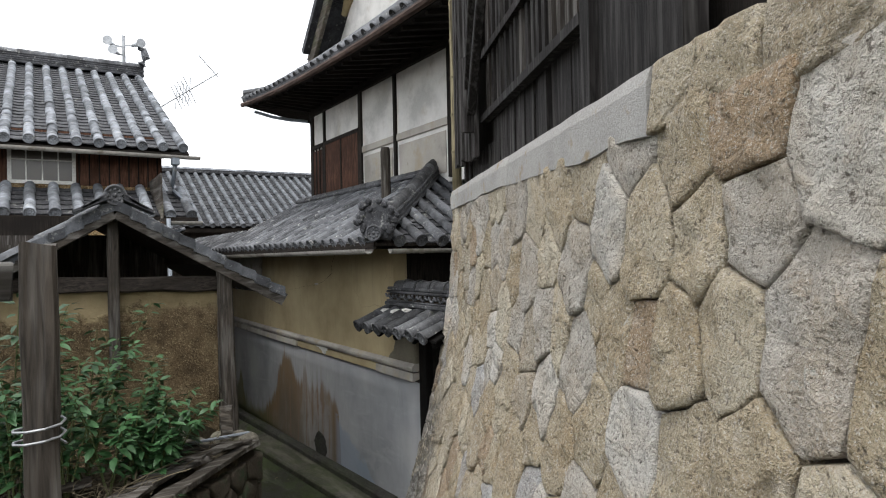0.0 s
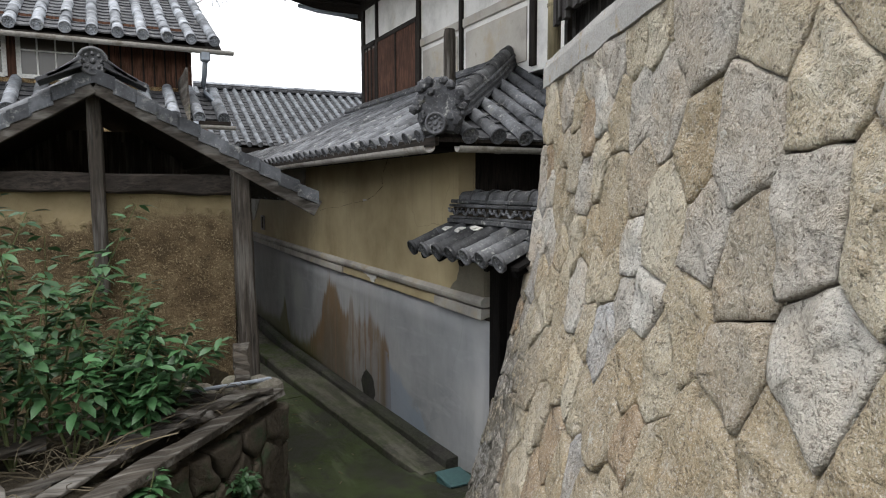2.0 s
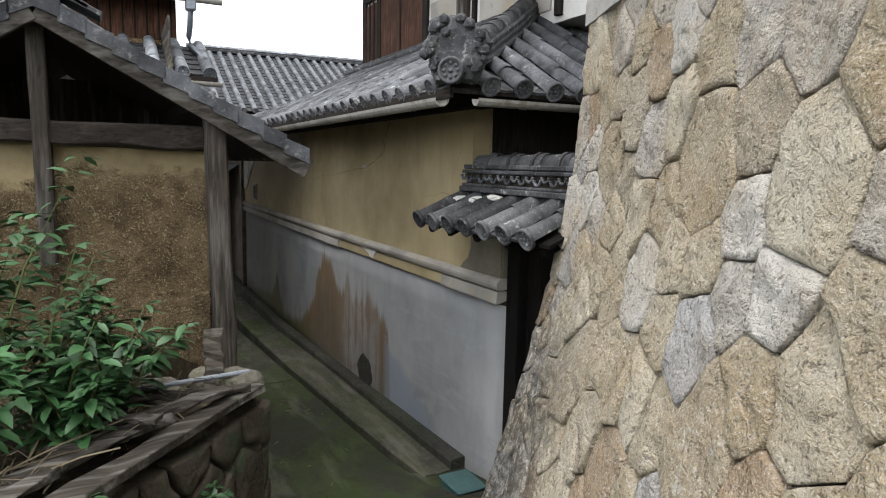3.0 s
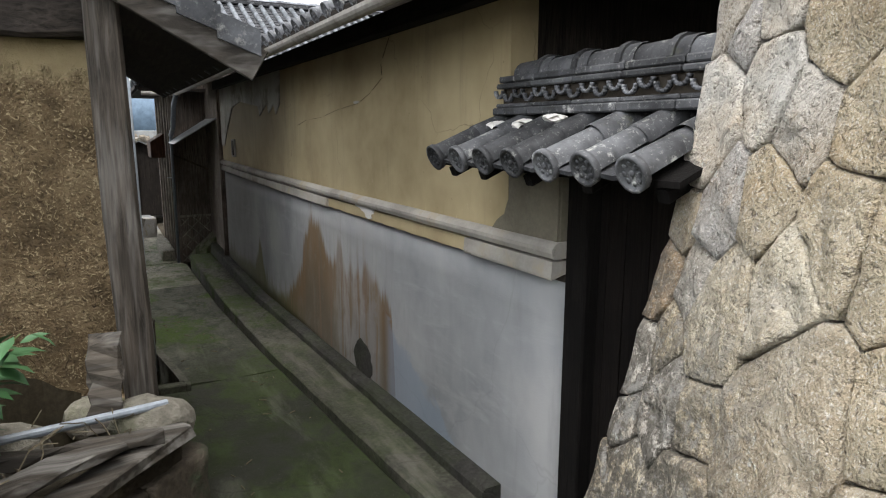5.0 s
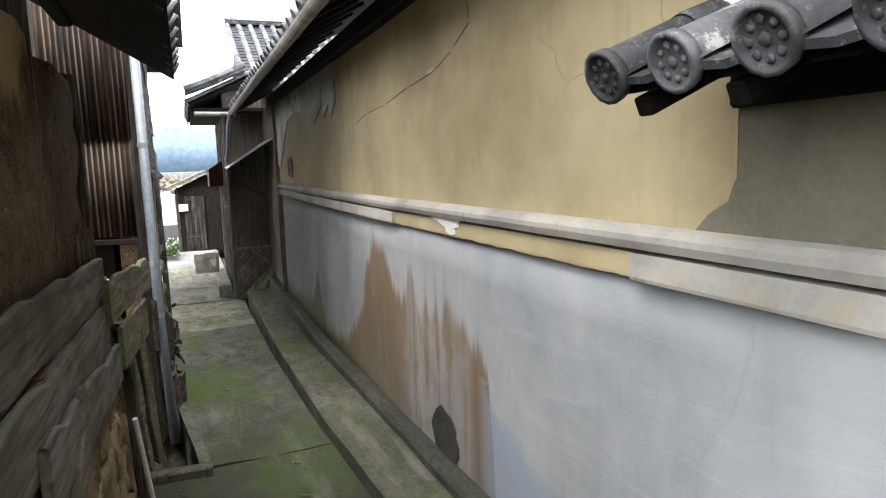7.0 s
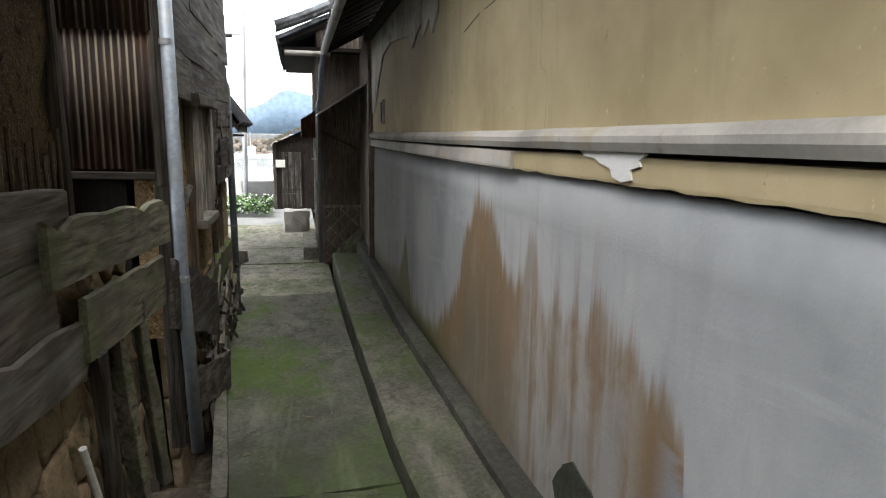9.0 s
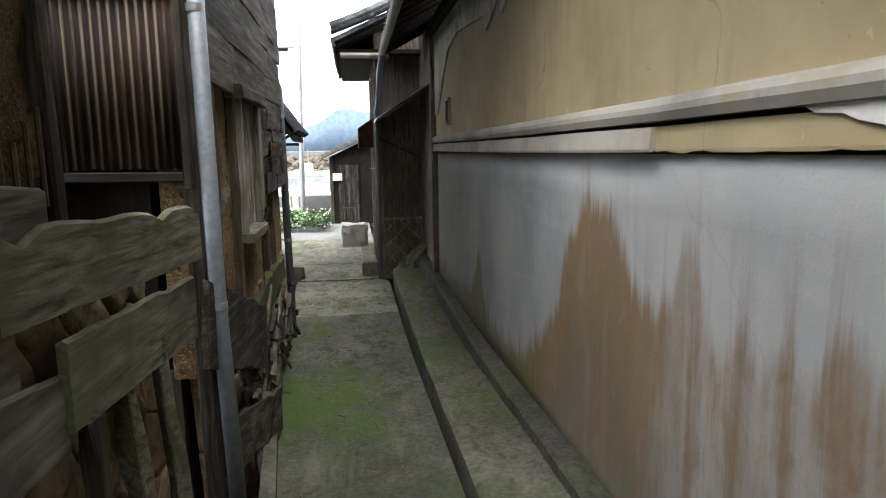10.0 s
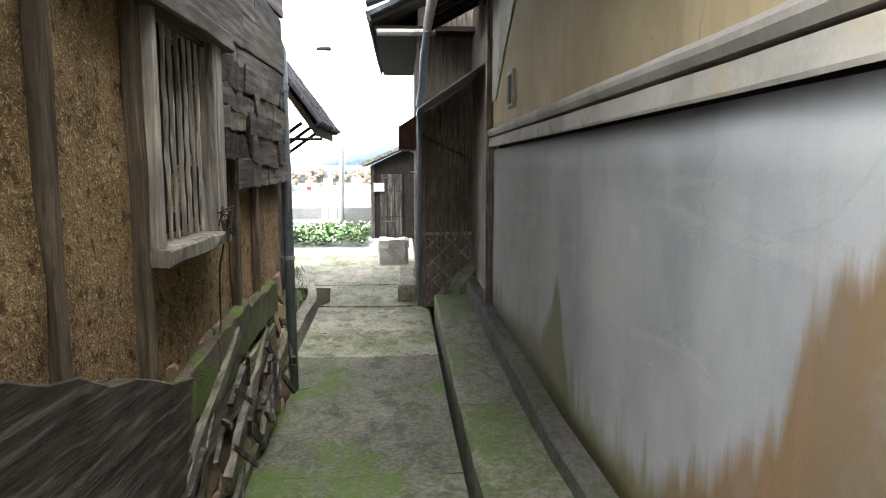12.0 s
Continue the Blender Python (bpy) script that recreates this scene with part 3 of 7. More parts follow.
tagged(part("ground", grid_sheet((-3000, -200, -30, -8, -2, 0, 1, 1.5, 2, 2.5, 3, 3.5, 5, 10, 40, 200, 3000),
                                 (-3000, -200, -30, -12, -6, -3, 0, 1, 2, 3, 4, 5, 6, 7, 8, 9, 10, 11, 12, 13, 14, 15, 16, 17, 18, 20, 23, 27.4, 27.6, 60, 400, 4000), ground_height),
            M_EARTH), "dark damp earth beneath the lane and the houses", "ground", kind="structure")

pavement = thing("pavement", "mossy cracked concrete lane sloping down between houses", "pavement", kind="structure")


def path_left(y):
    return lerp(y, (-20, 5.6, 5.61, 9.25, 9.26, 11.9, 14.5, 17.0, 17.02, 18.5, 18.6, 26), (-3, -3, 1.7, 1.74, 2.19, 1.91, 1.72, 1.62, 1.75, 1.6, -6, -6))


def path_right(y):
    return lerp(y, (-20, 6.1, 6.15, 6.9, 8.25, 9.6, 16.9, 17.0, 26), (5, 5, 3.15, 3.09, 3.035, 2.975, 2.985, 2.90, 2.90))


def slab(y0, y1, mat, lift=0.0):
    n = max(2, int((y1 - y0) / 0.25))
    secs = []
    rng = random.Random(int(y0 * 10))
    for i in range(n + 1):
        y = y0 + 0.004 + (y1 - y0 - 0.008) * i / n
        z, l, r = floor_z(y) + lift, path_left(y), path_right(y)
        top = [(l + (r - l) * t, y + (rng.uniform(-0.012, 0.012) if i in (0, n) else 0), z + 0.006 * noise.noise((t * 4, y * 2, 0)) - 0.012 * (1 - abs(2 * t - 1))) for t in (0, 0.15, 0.35, 0.5, 0.65, 0.85, 1)]
        secs.append(top + [(r, y, z - 0.35), (l, y, z - 0.35)])
    part("paving_slab", loft(secs), mat, pavement)


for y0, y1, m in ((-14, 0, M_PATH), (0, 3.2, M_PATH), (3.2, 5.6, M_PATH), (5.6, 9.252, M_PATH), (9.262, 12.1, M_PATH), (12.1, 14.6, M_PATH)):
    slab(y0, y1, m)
slab(14.6, 17.0, M_PALE, 0.0)
slab(17.0, 18.55, M_PALE, 0.015)
slab(18.6, 22.0, M_PALE, 0.01)
slab(22.0, 26.0, M_SEAWALL, 0.0)

# the drain's kerb on the shed side of the lane
kerb = thing("drain_kerb", "low mossy concrete kerb round an open drain", "kerb", kind="structure")
secs = []
for i in range(20):
    y = 9.2 + i * 0.25
    x, z = path_left(max(9.27, y)) + 0.0, floor_z(y)
    secs.append([(x - 0.075, y, z - 0.4), (x - 0.002, y, z - 0.4), (x - 0.002, y, z + 0.055), (x - 0.075, y, z + 0.06)])
part("long_kerb", loft(secs), M_LEDGE, kerb)
part("end_kerb", beam((1.78, 9.16, floor_z(9.2) - 0.1), (2.19, 9.16, floor_z(9.2) - 0.11), 0.09, 0.33), M_LEDGE, kerb)

def drain_x(y):
    return lerp(y, (14.0, 16.2, 17.5, 20.0, 21.5), (1.70, 1.58, 1.55, 1.12, 0.7))


secs = []
rng = random.Random(14)
for i in range(24):
    y = 14.0 + i * 0.28
    x, z = drain_x(y), floor_z(y)
    o = rng.uniform(-0.012, 0.012)
    secs.append([(x - 0.15 + o, y, z - 0.4), (x - 0.01 + o, y, z - 0.4), (x - 0.012 + o, y, z + 0.045), (x - 0.13 + o, y, z + 0.055)])
part("far_kerb", loft(secs), M_PALE, kerb)
bm = bmesh.new()
rows = []
for i in range(20):
    y = 13.7 + i * 0.38
    e = drain_x(y) - 0.16
    rows.append([(-3.0, y, floor_z(y) - 0.02), (e - 0.5, y, floor_z(y) + 0.02 + 0.03 * noise.noise((y, 1, 0))), (e - 0.2, y, floor_z(y) + 0.03), (e, y, floor_z(y) - 0.05), (e, y, floor_z(y) - 0.3)])
loft(rows, closed=False, bm=bm)
tagged(part("verge", bm, M_VERGE_EARTH), "mossy earth verge behind the drain kerb", "verge", kind="structure")

# the concrete ledge and footing along the plastered wall
LEDGE_Y, LEDGE_Z = (6.25, 9.3, 12.8, 16.45), (-0.745, -0.855, -1.05, -1.03)
secs, foot = [], []
for i in range(42):
    y = 6.25 + 10.2 * i / 41
    z = lerp(y, LEDGE_Y, LEDGE_Z)
    w = 0.01 * noise.noise((y * 2.3, 0, 3))
    w += path_right(y) + 0.045 - 3.0
    secs.append([(3.005 + w, y, z - 0.5), (3.0 + w, y, z - 0.015), (3.02 + w, y, z), (3.3, y, z - 0.006), (3.44, y, z + 0.004), (3.44, y, z - 0.5)])
    w = 0.01 * noise.noise((y * 2.3, 0, 3))
    t = lerp(y, (6.2, 8.3, 12.2, 16.4), (-0.66, -0.745, -0.90, -0.84))
    foot.append([(3.40 + w, y, z - 0.3), (3.412 + w, y, t - 0.02), (3.435, y, t), (3.56, y, t + 0.004), (3.56, y, z - 0.3)])
tagged(part("concrete_ledge", loft(secs), M_LEDGE), "raised mossy concrete ledge beside the lane", "ledge", kind="structure")
tagged(part("wall_footing", loft(foot), M_FOOT), "grey concrete footing under the plastered wall", "footing", kind="structure")

tagged(part("sea_wall", box(-40, 27.2, -3, 40, 27.5, -0.62, 0.03), M_SEAWALL), "pale concrete sea wall at the harbour", "sea wall", kind="structure")
tagged(part("sea_wall_step", box(-3, 26.2, -1.6, 1.0, 27.19, -0.95, 0.03), M_SEAWALL), "pale concrete block against the sea wall", "block", kind="structure")
tagged(part("water", grid_sheet((-2500, -100, 0, 100, 2500), (27.6, 60, 200, 3500), lambda x, y: -2.7), M_WATER), "calm pale harbour water", "water", kind="structure")


def ridge_hill(name, x0, x1, y, h, seed, label):
    n = 40
    secs = []
    for i in range(n + 1):
        t = i / n
        z = h * math.sin(math.pi * t) ** 1.3 * (0.8 + 0.35 * noise.noise((t * 5, seed, 0))) + 2
        x = x0 + (x1 - x0) * t
        secs.append([(x, y, -10), (x, y, z), (x, y + 150, z * 0.8), (x, y + 300, -10)])
    tagged(part(name, loft(secs), M_HILL, smooth=True), label, "hill", kind="structure")


ridge_hill("backdrop", -330, 360, 2200, 175, 3, "hazy blue wooded island across the bay")
ridge_hill("backdrop", -1500, 1500, 2600, 40, 8, "hazy low far shore across the bay")

bw = thing("breakwater", "rubble-stone harbour breakwater with a concrete parapet", "breakwater", at=(0, 120, -3))
part("parapet", box(-160, 121, -2, 160, 123, 1.0, 0.1), M_SEAWALL, bw)
rng = random.Random(4)
bm = bmesh.new()
for i in range(700):
    x = -60 + 120 * rng.random()
    t = rng.random()
    r = rng.uniform(0.45, 0.9)
    mat = Matrix.Translation((x, 116 + 4.6 * t, -2.9 + 3.0 * t)) @ Euler((rng.random() * 6, rng.random() * 6, 0)).to_matrix().to_4x4() @ Matrix.Diagonal((r, r * 0.8, r * 0.7, 1))
    bmesh.ops.create_icosphere(bm, subdivisions=1, radius=1, matrix=mat)
part("rubble_mound", bm, M_ROCK, bw, kind="stuff")


def boat(x, y, s, m):
    b = thing("fishing_boat", "small white fishing boat moored by the breakwater", "boat", "moored boats", at=(x, y, -2.7))
    secs = []
    for t, w, h in ((-1, 0.55, 0.55), (-0.4, 0.75, 0.5), (0.4, 0.7, 0.6), (0.85, 0.3, 0.85), (1, 0.03, 1.0)):
        secs.append([(x + t * 3 * s, y - w * s, -2.7 + h * s), (x + t * 3 * s, y - w * 0.5 * s, -2.9), (x + t * 3 * s, y + w * 0.5 * s, -2.9), (x + t * 3 * s, y + w * s, -2.7 + h * s)])
    part("hull", loft(secs), m, b)
    part("cabin", box(x - 1.2 * s, y - 0.45 * s, -2.5, x + 0.1 * s, y + 0.45 * s, -2.7 + 1.7 * s, 0.06), M_FRAME, b)
    part("mast", tube([(x - 0.5 * s, y, -2.2), (x - 0.5 * s, y, -2.7 + 3.6 * s)], 0.05, 6), M_METAL, b)


for x, y, s, m in ((-8, 108, 1.0, M_FRAME), (-3.5, 106, 1.1, M_FRAME), (-15, 110, 1.0, M_METAL), (2.2, 107, 1.0, M_FRAME), (-22, 108, 1.1, M_FRAME), (-11.5, 112, 0.8, M_RED)):
    boat(x, y, s, m)

# ---- roofs of round and flat tiles ----
def cover_tile_mesh(r, length, mat, cap=False, name="cover_tile"):
    """A half-round tile lying along +y of its own frame, narrower at the top end; cap closes its lower end with a disc."""
    bm = bmesh.new()
    secs = []
    for t, k in ((0, 1.0), (0.04, 1.03), (1.06, 0.9)):
        secs.append([(r * k * math.cos(a), t * length, r * k * math.sin(a)) for a in (math.pi * i / 8 for i in range(9))])
    loft(secs, closed=False, bm=bm)
    secs = [[(p[0] * 0.82, p[1], p[2] * 0.82 - 0.001) for p in s] for s in secs[::2]]
    loft(secs, closed=False, bm=bm)
    if cap:
        ring = lambda k, y: [(r * k * math.cos(a), y, r * 0.12 + r * k * math.sin(a)) for a in (2 * math.pi * i / 14 for i in range(14))]
        loft([ring(1.02, 0.015), ring(1.05, -0.012), ring(0.86, -0.014), ring(0.84, -0.004), ring(0.06, -0.004)], bm=bm)
        for i in range(9):
            a = 2 * math.pi * i / 8
            c = (0, 0) if i == 8 else (0.55 * r * math.cos(a), 0.55 * r * math.sin(a))
            bmesh.ops.create_icosphere(bm, subdivisions=1, radius=r * (0.17 if i < 8 else 0.24), matrix=Matrix.Translation((c[0], -0.005, r * 0.12 + c[1])) @ Matrix.Diagonal((1, 0.5, 1, 1)))
    return mesh(name, bm, mat, True)


def pan_strip(bm, m, w, length, course, lip=True):
    """A column of dished pan tiles, overlapping like steps, along +y of the frame m."""
    n = max(1, round(length / course))
    c = length / n
    for i in range(n):
        secs = []
        for y, dz in ((i * c, 0.016), ((i + 1) * c + 0.01, 0.0)):
            secs.append([m @ Vector((w * (t - 0.5), y, dz - 0.024 * (1 - (2 * t - 1) ** 2))) for t in (0, 0.25, 0.5, 0.75, 1)])
        low = [p - (m.to_3x3() @ Vector((0, 0, 0.014 if not (lip and i == 0) else 0.017))) for p in secs[0]]
        loft([low, secs[0], secs[1]], closed=False, bm=bm)


def tile_roof(parent, origin, along, upslope, length, pitch, r, depth, course, mats, cols=None, start=0.0, joined=False, end_caps=True):
    """Columns of cover tiles on a slope. depth(s): from where to where up the slope the column at s runs."""
    along, upslope = Vector(along).normalized(), Vector(upslope).normalized()
    normal = along.cross(upslope)
    flip = 1
    if normal.z < 0:
        normal, flip = -normal, -1
    base = Matrix((along * flip, upslope, normal)).transposed().to_4x4()
    cov = cover_tile_mesh(r, course, mats[0])
    cap = cover_tile_mesh(r, course, mats[0], True)
    pans = bmesh.new()
    rest = bmesh.new()
    n = int(length / pitch)
    rng = random.Random(int(origin[0] * 100 + origin[1] * 10))
    for i in range(n + 1):
        s = start + i * pitch
        d0, d1 = depth(s)
        o = Vector(origin) + along * s
        if d1 - d0 > 0.1:
            k = max(1, round((d1 - d0) / course))
            for j in range(k):
                m = Matrix.Translation(o + upslope * (d0 + j * (d1 - d0) / k) + normal * rng.uniform(-0.004, 0.004)) @ base @ pose(0, 0, 0, rng.uniform(-1, 1), rng.uniform(-2, 2), rng.uniform(-1.2, 1.2)) @ Matrix.Diagonal((1, (d1 - d0) / k / course, 1, 1))
                me = cap if (j == 0 and end_caps) else cov
                if joined:
                    rest.from_mesh(me)
                    rest.verts.ensure_lookup_table()
                    bmesh.ops.transform(rest, matrix=m, verts=rest.verts[-len(me.vertices):])
                else:
                    ob = new("cover_tile", me)
                    ob.parent = parent
                    ob.matrix_parent_inverse = Matrix.Translation(-parent.location)
                    ob.matrix_basis = m
        d0, d1 = depth(s + pitch / 2)
        if d1 - d0 > 0.1 and i < n:
            pan_strip(pans, Matrix.Translation(o + along * pitch / 2 + upslope * (d0 + 0.006) - normal * 0.005) @ base, pitch, d1 - d0 - 0.006, course * 0.55)
    part("pan_tiles", pans, mats[1], parent, kind="stuff")
    if joined:
        part("cover_tiles", rest, mats[0], parent, kind="stuff", smooth=True)
    else:
        rest.free()


def ridge_line(parent, points, w, courses, r, mats, seg=0.24, name="ridge"):
    """A stacked ridge: flat courses with a row of round tiles on top, along points."""
    pts = [Vector(p) for p in points]
    for c in range(courses):
        secs = []
        ww = w * (1 - 0.08 * c) / 2
        for i, p in enumerate(pts):
            d = (pts[min(i + 1, len(pts) - 1)] - pts[max(i - 1, 0)]).normalized()
            s = d.cross(Vector((0, 0, 1))).normalized()
            z = 0.045 * c
            secs.append([p + s * ww + Vector((0, 0, z)), p + s * ww * 1.04 + Vector((0, 0, z + 0.028)), p + s * ww * 0.9 + Vector((0, 0, z + 0.042)),
                         p - s * ww * 0.9 + Vector((0, 0, z + 0.042)), p - s * ww * 1.04 + Vector((0, 0, z + 0.028)), p - s * ww + Vector((0, 0, z))])
        part("ridge_course", loft(secs), mats[1], parent)
    me = cover_tile_mesh(r, seg, mats[0], name="ridge_tile")
    dist = 0.0
    for a, b in zip(pts, pts[1:]):
        L = (b - a).length
        n = max(1, round(L / seg))
        d = (b - a) / L
        s = Vector((0, 0, 1)).cross(d).normalized()
        u = d.cross(s)
        rot = Matrix((-s, d, u)).transposed().to_4x4()
        for i in range(n):
            ob = new("ridge_tile", me)
            ob.parent = parent
            ob.matrix_parent_inverse = Matrix.Translation(-parent.location)
            ob.matrix_basis = Matrix.Translation(a + d * (L * i / n) + Vector((0, 0, 0.045 * courses))) @ rot @ Matrix.Diagonal((1, L / n / seg, 1, 1))


# ---- the plastered storehouse beside the lane ----
WX = 3.52
house = thing("plastered_house", "old two-storey house with ochre and grey plaster and grey tiled roofs", "house", at=(WX, 6, -0.8))
EAVE_Z = 2.03


def wall_sheet(y0, y1, z0, z1, x, thick=0.16, n=40):
    """A plaster wall face with a slightly uneven surface."""
    bm = bmesh.new()
    ny, nz = n, 8
    f = [[bm.verts.new((x + 0.006 * noise.noise((y0 + (y1 - y0) * i / ny, z0 + (z1 - z0) * j / nz, 7)), y0 + (y1 - y0) * i / ny, z0 + (z1 - z0) * j / nz)) for j in range(nz + 1)] for i in range(ny + 1)]
    for i in range(ny):
        for j in range(nz):
            bm.faces.new((f[i][j], f[i][j + 1], f[i + 1][j + 1], f[i + 1][j]))
    back = [bm.verts.new((x + thick, y, z)) for y, z in ((y0, z0), (y1, z0), (y1, z1), (y0, z1))]
    bm.faces.new(back)
    bm.faces.new([f[i][0] for i in range(ny + 1)] + [back[1], back[0]])
    bm.faces.new([f[i][nz] for i in range(ny, -1, -1)] + [back[3], back[2]])
    bm.faces.new([f[0][j] for j in range(nz, -1, -1)] + [back[0], back[3]])
    bm.faces.new([f[ny][j] for j in range(nz + 1)] + [back[2], back[1]])
    return bm


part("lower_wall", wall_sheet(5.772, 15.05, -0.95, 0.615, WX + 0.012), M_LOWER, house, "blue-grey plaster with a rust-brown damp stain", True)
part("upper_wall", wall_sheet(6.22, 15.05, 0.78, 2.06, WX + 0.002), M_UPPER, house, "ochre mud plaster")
part("gate_side_wall", wall_sheet(5.776, 6.218, 0.78, 1.42, WX + 0.004, n=6), M_BARED, house, "bared grey-brown plaster")


def moulding(y0, y1, prof, mat, name, ragged=0.0):
    secs = []
    n = int((y1 - y0) / 0.06) + 1
    for i in range(n + 1):
        y = y0 + (y1 - y0) * i / n
        secs.append([(WX + x + (0.004 * noise.noise((y * 3, z, 1)) if x < 0.05 else 0), y, z - 0.018 * math.sin(math.pi * min(1, max(0, (y - 5.8) / 9.2))) + (ragged * noise.noise((y * 9, 5, 2)) if k == 0 else 0.003 * noise.noise((y * 2, z, 9)))) for k, (x, z) in enumerate(prof)])
    part(name, loft(secs), mat, house)


moulding(5.765, 15.08, ((-0.035, 0.738), (-0.048, 0.765), (-0.048, 0.785), (-0.030, 0.805), (-0.012, 0.815), (0.06, 0.818), (0.06, 0.738)), M_MOULD, "upper_moulding")
moulding(9.22, 15.08, ((-0.032, 0.638), (-0.036, 0.65), (-0.030, 0.722), (0.05, 0.723), (0.05, 0.66)), M_MOULD, "lower_moulding")
moulding(5.78, 6.62, ((-0.034, 0.635), (-0.038, 0.647), (-0.032, 0.722), (0.05, 0.723), (0.05, 0.66)), M_MOULD, "lower_moulding")
moulding(6.62, 9.22, ((-0.012, 0.638), (-0.014, 0.648), (-0.014, 0.722), (0.05, 0.723), (0.05, 0.66)), M_UPPER, "bared_moulding", 0.009)


def ragged_patch(name, cy, cz, w, h, mat, x, seed, n=18, thick=0.006):
    """A flake or bared patch on the wall with a broken outline."""
    rng = random.Random(seed)
    a = [(cy + w * (0.5 + 0.32 * rng.random()) * math.cos(t), cz + h * (0.5 + 0.32 * rng.random()) * math.sin(t)) for t in (2 * math.pi * i / n for i in range(n))]
    part(name, loft([[(x, y, z) for y, z in a], [(x + thick, y, z) for y, z in a]]), mat, house)


flake = [(8.05, 0.722), (8.10, 0.728), (8.2, 0.722), (8.32, 0.727), (8.5, 0.724), (8.46, 0.705), (8.38, 0.70), (8.34, 0.685), (8.27, 0.672), (8.25, 0.645), (8.19, 0.632), (8.13, 0.642), (8.14, 0.672), (8.08, 0.685), (8.09, 0.70)]
part("plaster_flake", loft([[(WX - 0.021, y, z) for y, z in flake], [(WX - 0.012, y, z) for y, z in flake]]), M_WHITE, house)
# a dark hole low in the plaster, put in as a flat dark patch
ragged_patch("bared_patch", 8.45, -0.62, 0.34, 0.26, M_FOOT, WX + 0.001, 9)
ragged_patch("plaster_chip", 8.46, 1.545, 0.10, 0.018, M_MOULD, WX - 0.006, 12, 9)
bare = [(5.785, 0.81), (5.785, 1.40), (6.20, 1.40), (6.215, 1.30), (6.20, 1.18), (6.205, 1.08), (6.19, 1.0), (6.22, 0.95), (6.24, 0.90), (6.31, 0.86), (6.36, 0.81)]
part("bared_patch", loft([[(WX - 0.008, y, z) for y, z in bare], [(WX - 0.001, y, z) for y, z in bare]]), M_BARED, house)
# hanging grey skim coat beneath the eaves at the far end
prof = [(15.04, 1.06), (15.03, 2.04), (10.9, 2.04), (10.95, 1.62), (11.15, 1.50), (11.25, 1.62), (11.5, 1.52), (11.6, 1.64), (12.0, 1.5), (12.1, 1.62), (12.6, 1.66), (13.3, 1.72), (13.9, 1.66), (14.3, 1.42), (14.6, 1.2), (14.8, 1.05)]
part("grey_skim_coat", loft([[(WX - 0.014, y, z) for y, z in prof], [(WX - 0.002, y, z) for y, z in prof]]), M_SKIM, house, "peeling grey skim coat")
# crack
pts = [(7.75, 1.98), (7.92, 1.80), (7.9, 1.70), (8.15, 1.60), (8.42, 1.535), (8.9, 1.50), (9.4, 1.44), (9.9, 1.42), (10.3, 1.36)]
bm = bmesh.new()
for (y0, z0), (y1, z1) in zip(pts, pts[1:]):
    beam((WX - 0.0055, y0, z0), (WX - 0.0055, y0 + 0.8 * (y1 - y0), z0 + 0.8 * (z1 - z0)), 0.0015, 0.0035, 0, (1, 0, 0), bm=bm)
part("wall_crack", bm, M_JOINT, house)
# dark strip added behind the moulding gaps, so they read as shadow lines
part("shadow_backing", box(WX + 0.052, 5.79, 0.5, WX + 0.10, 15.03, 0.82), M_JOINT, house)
# little vent
vent = part("wall_vent", box(WX - 0.016, 13.86, 0.93, WX + 0.0, 14.06, 1.15), M_JOINT, house)
for b in ((13.835, 0.905, 13.862, 1.175), (14.058, 0.905, 14.085, 1.175), (13.862, 1.15, 14.058, 1.176), (13.862, 0.904, 14.058, 0.93)):
    part("vent_trim", box(WX - 0.028, b[0], b[1], WX - 0.002, b[2], b[3]), M_MOULD, vent)

# far end: timber posts
for y, x0, w in ((15.13, WX - 0.06, 0.10), (15.27, WX - 0.02, 0.09)):
    part("corner_post", box(x0, y - w / 2, -1.0, x0 + 0.12, y + w / 2, 2.05, 0.008), M_ENTRY, house)

# dark south side, soffit and rafters
part("south_wall", box(3.60, 6.222, 0.0, 7.5, 6.40, 2.1), M_DARK_Z, house, "dark shaded boards")
part("core", box(3.70, 6.41, -1.0, 7.5, 15.04, 2.0), M_DARK_Z, house)
part("wall_plate", box(3.44, 6.05, 1.98, 3.6, 15.3, 2.12, 0.01), M_DARK_Y, house)
SL = math.hypot(1.62, 0.86)
UPX = Vector((1.62, 0, 0.86)) / SL
UPY = Vector((0, 1.62, 0.86)) / SL
bm = bmesh.new()
loft([[(2.99, 5.53, 2.0), (4.62, 7.15, 2.86), (4.62, 7.15, 2.89), (2.99, 5.53, 2.03)], [(2.99, 12.0, 2.0), (4.62, 12.0, 2.86), (4.62, 12.0, 2.89), (2.99, 12.0, 2.03)]], bm=bm)
loft([[(2.99, 12.0, 2.0), (3.62, 12.0, 2.335), (3.62, 12.0, 2.365), (2.99, 12.0, 2.03)], [(2.99, 16.4, 2.0), (3.62, 16.4, 2.335), (3.62, 16.4, 2.365), (2.99, 16.4, 2.03)]], bm=bm)
loft([[(2.99, 5.53, 2.0), (4.62, 7.15, 2.86), (4.62, 7.15, 2.89), (2.99, 5.53, 2.03)], [(7.5, 5.53, 2.0), (7.5, 7.15, 2.86), (7.5, 7.15, 2.89), (7.5, 5.53, 2.03)]], bm=bm)
part("roof_board", bm, M_DARK_Y, house)
for i in range(30):
    y = 5.9 + i * 0.36
    part("rafter", beam((3.0, y, 1.975), (3.52, y, 2.25), 0.05, 0.055, 0, (0, 1, 0)), M_DARK_X, house)
part("eave_board", box(2.97, 5.55, 1.975, 2.995, 16.4, 2.035), M_DARK_Y, house)


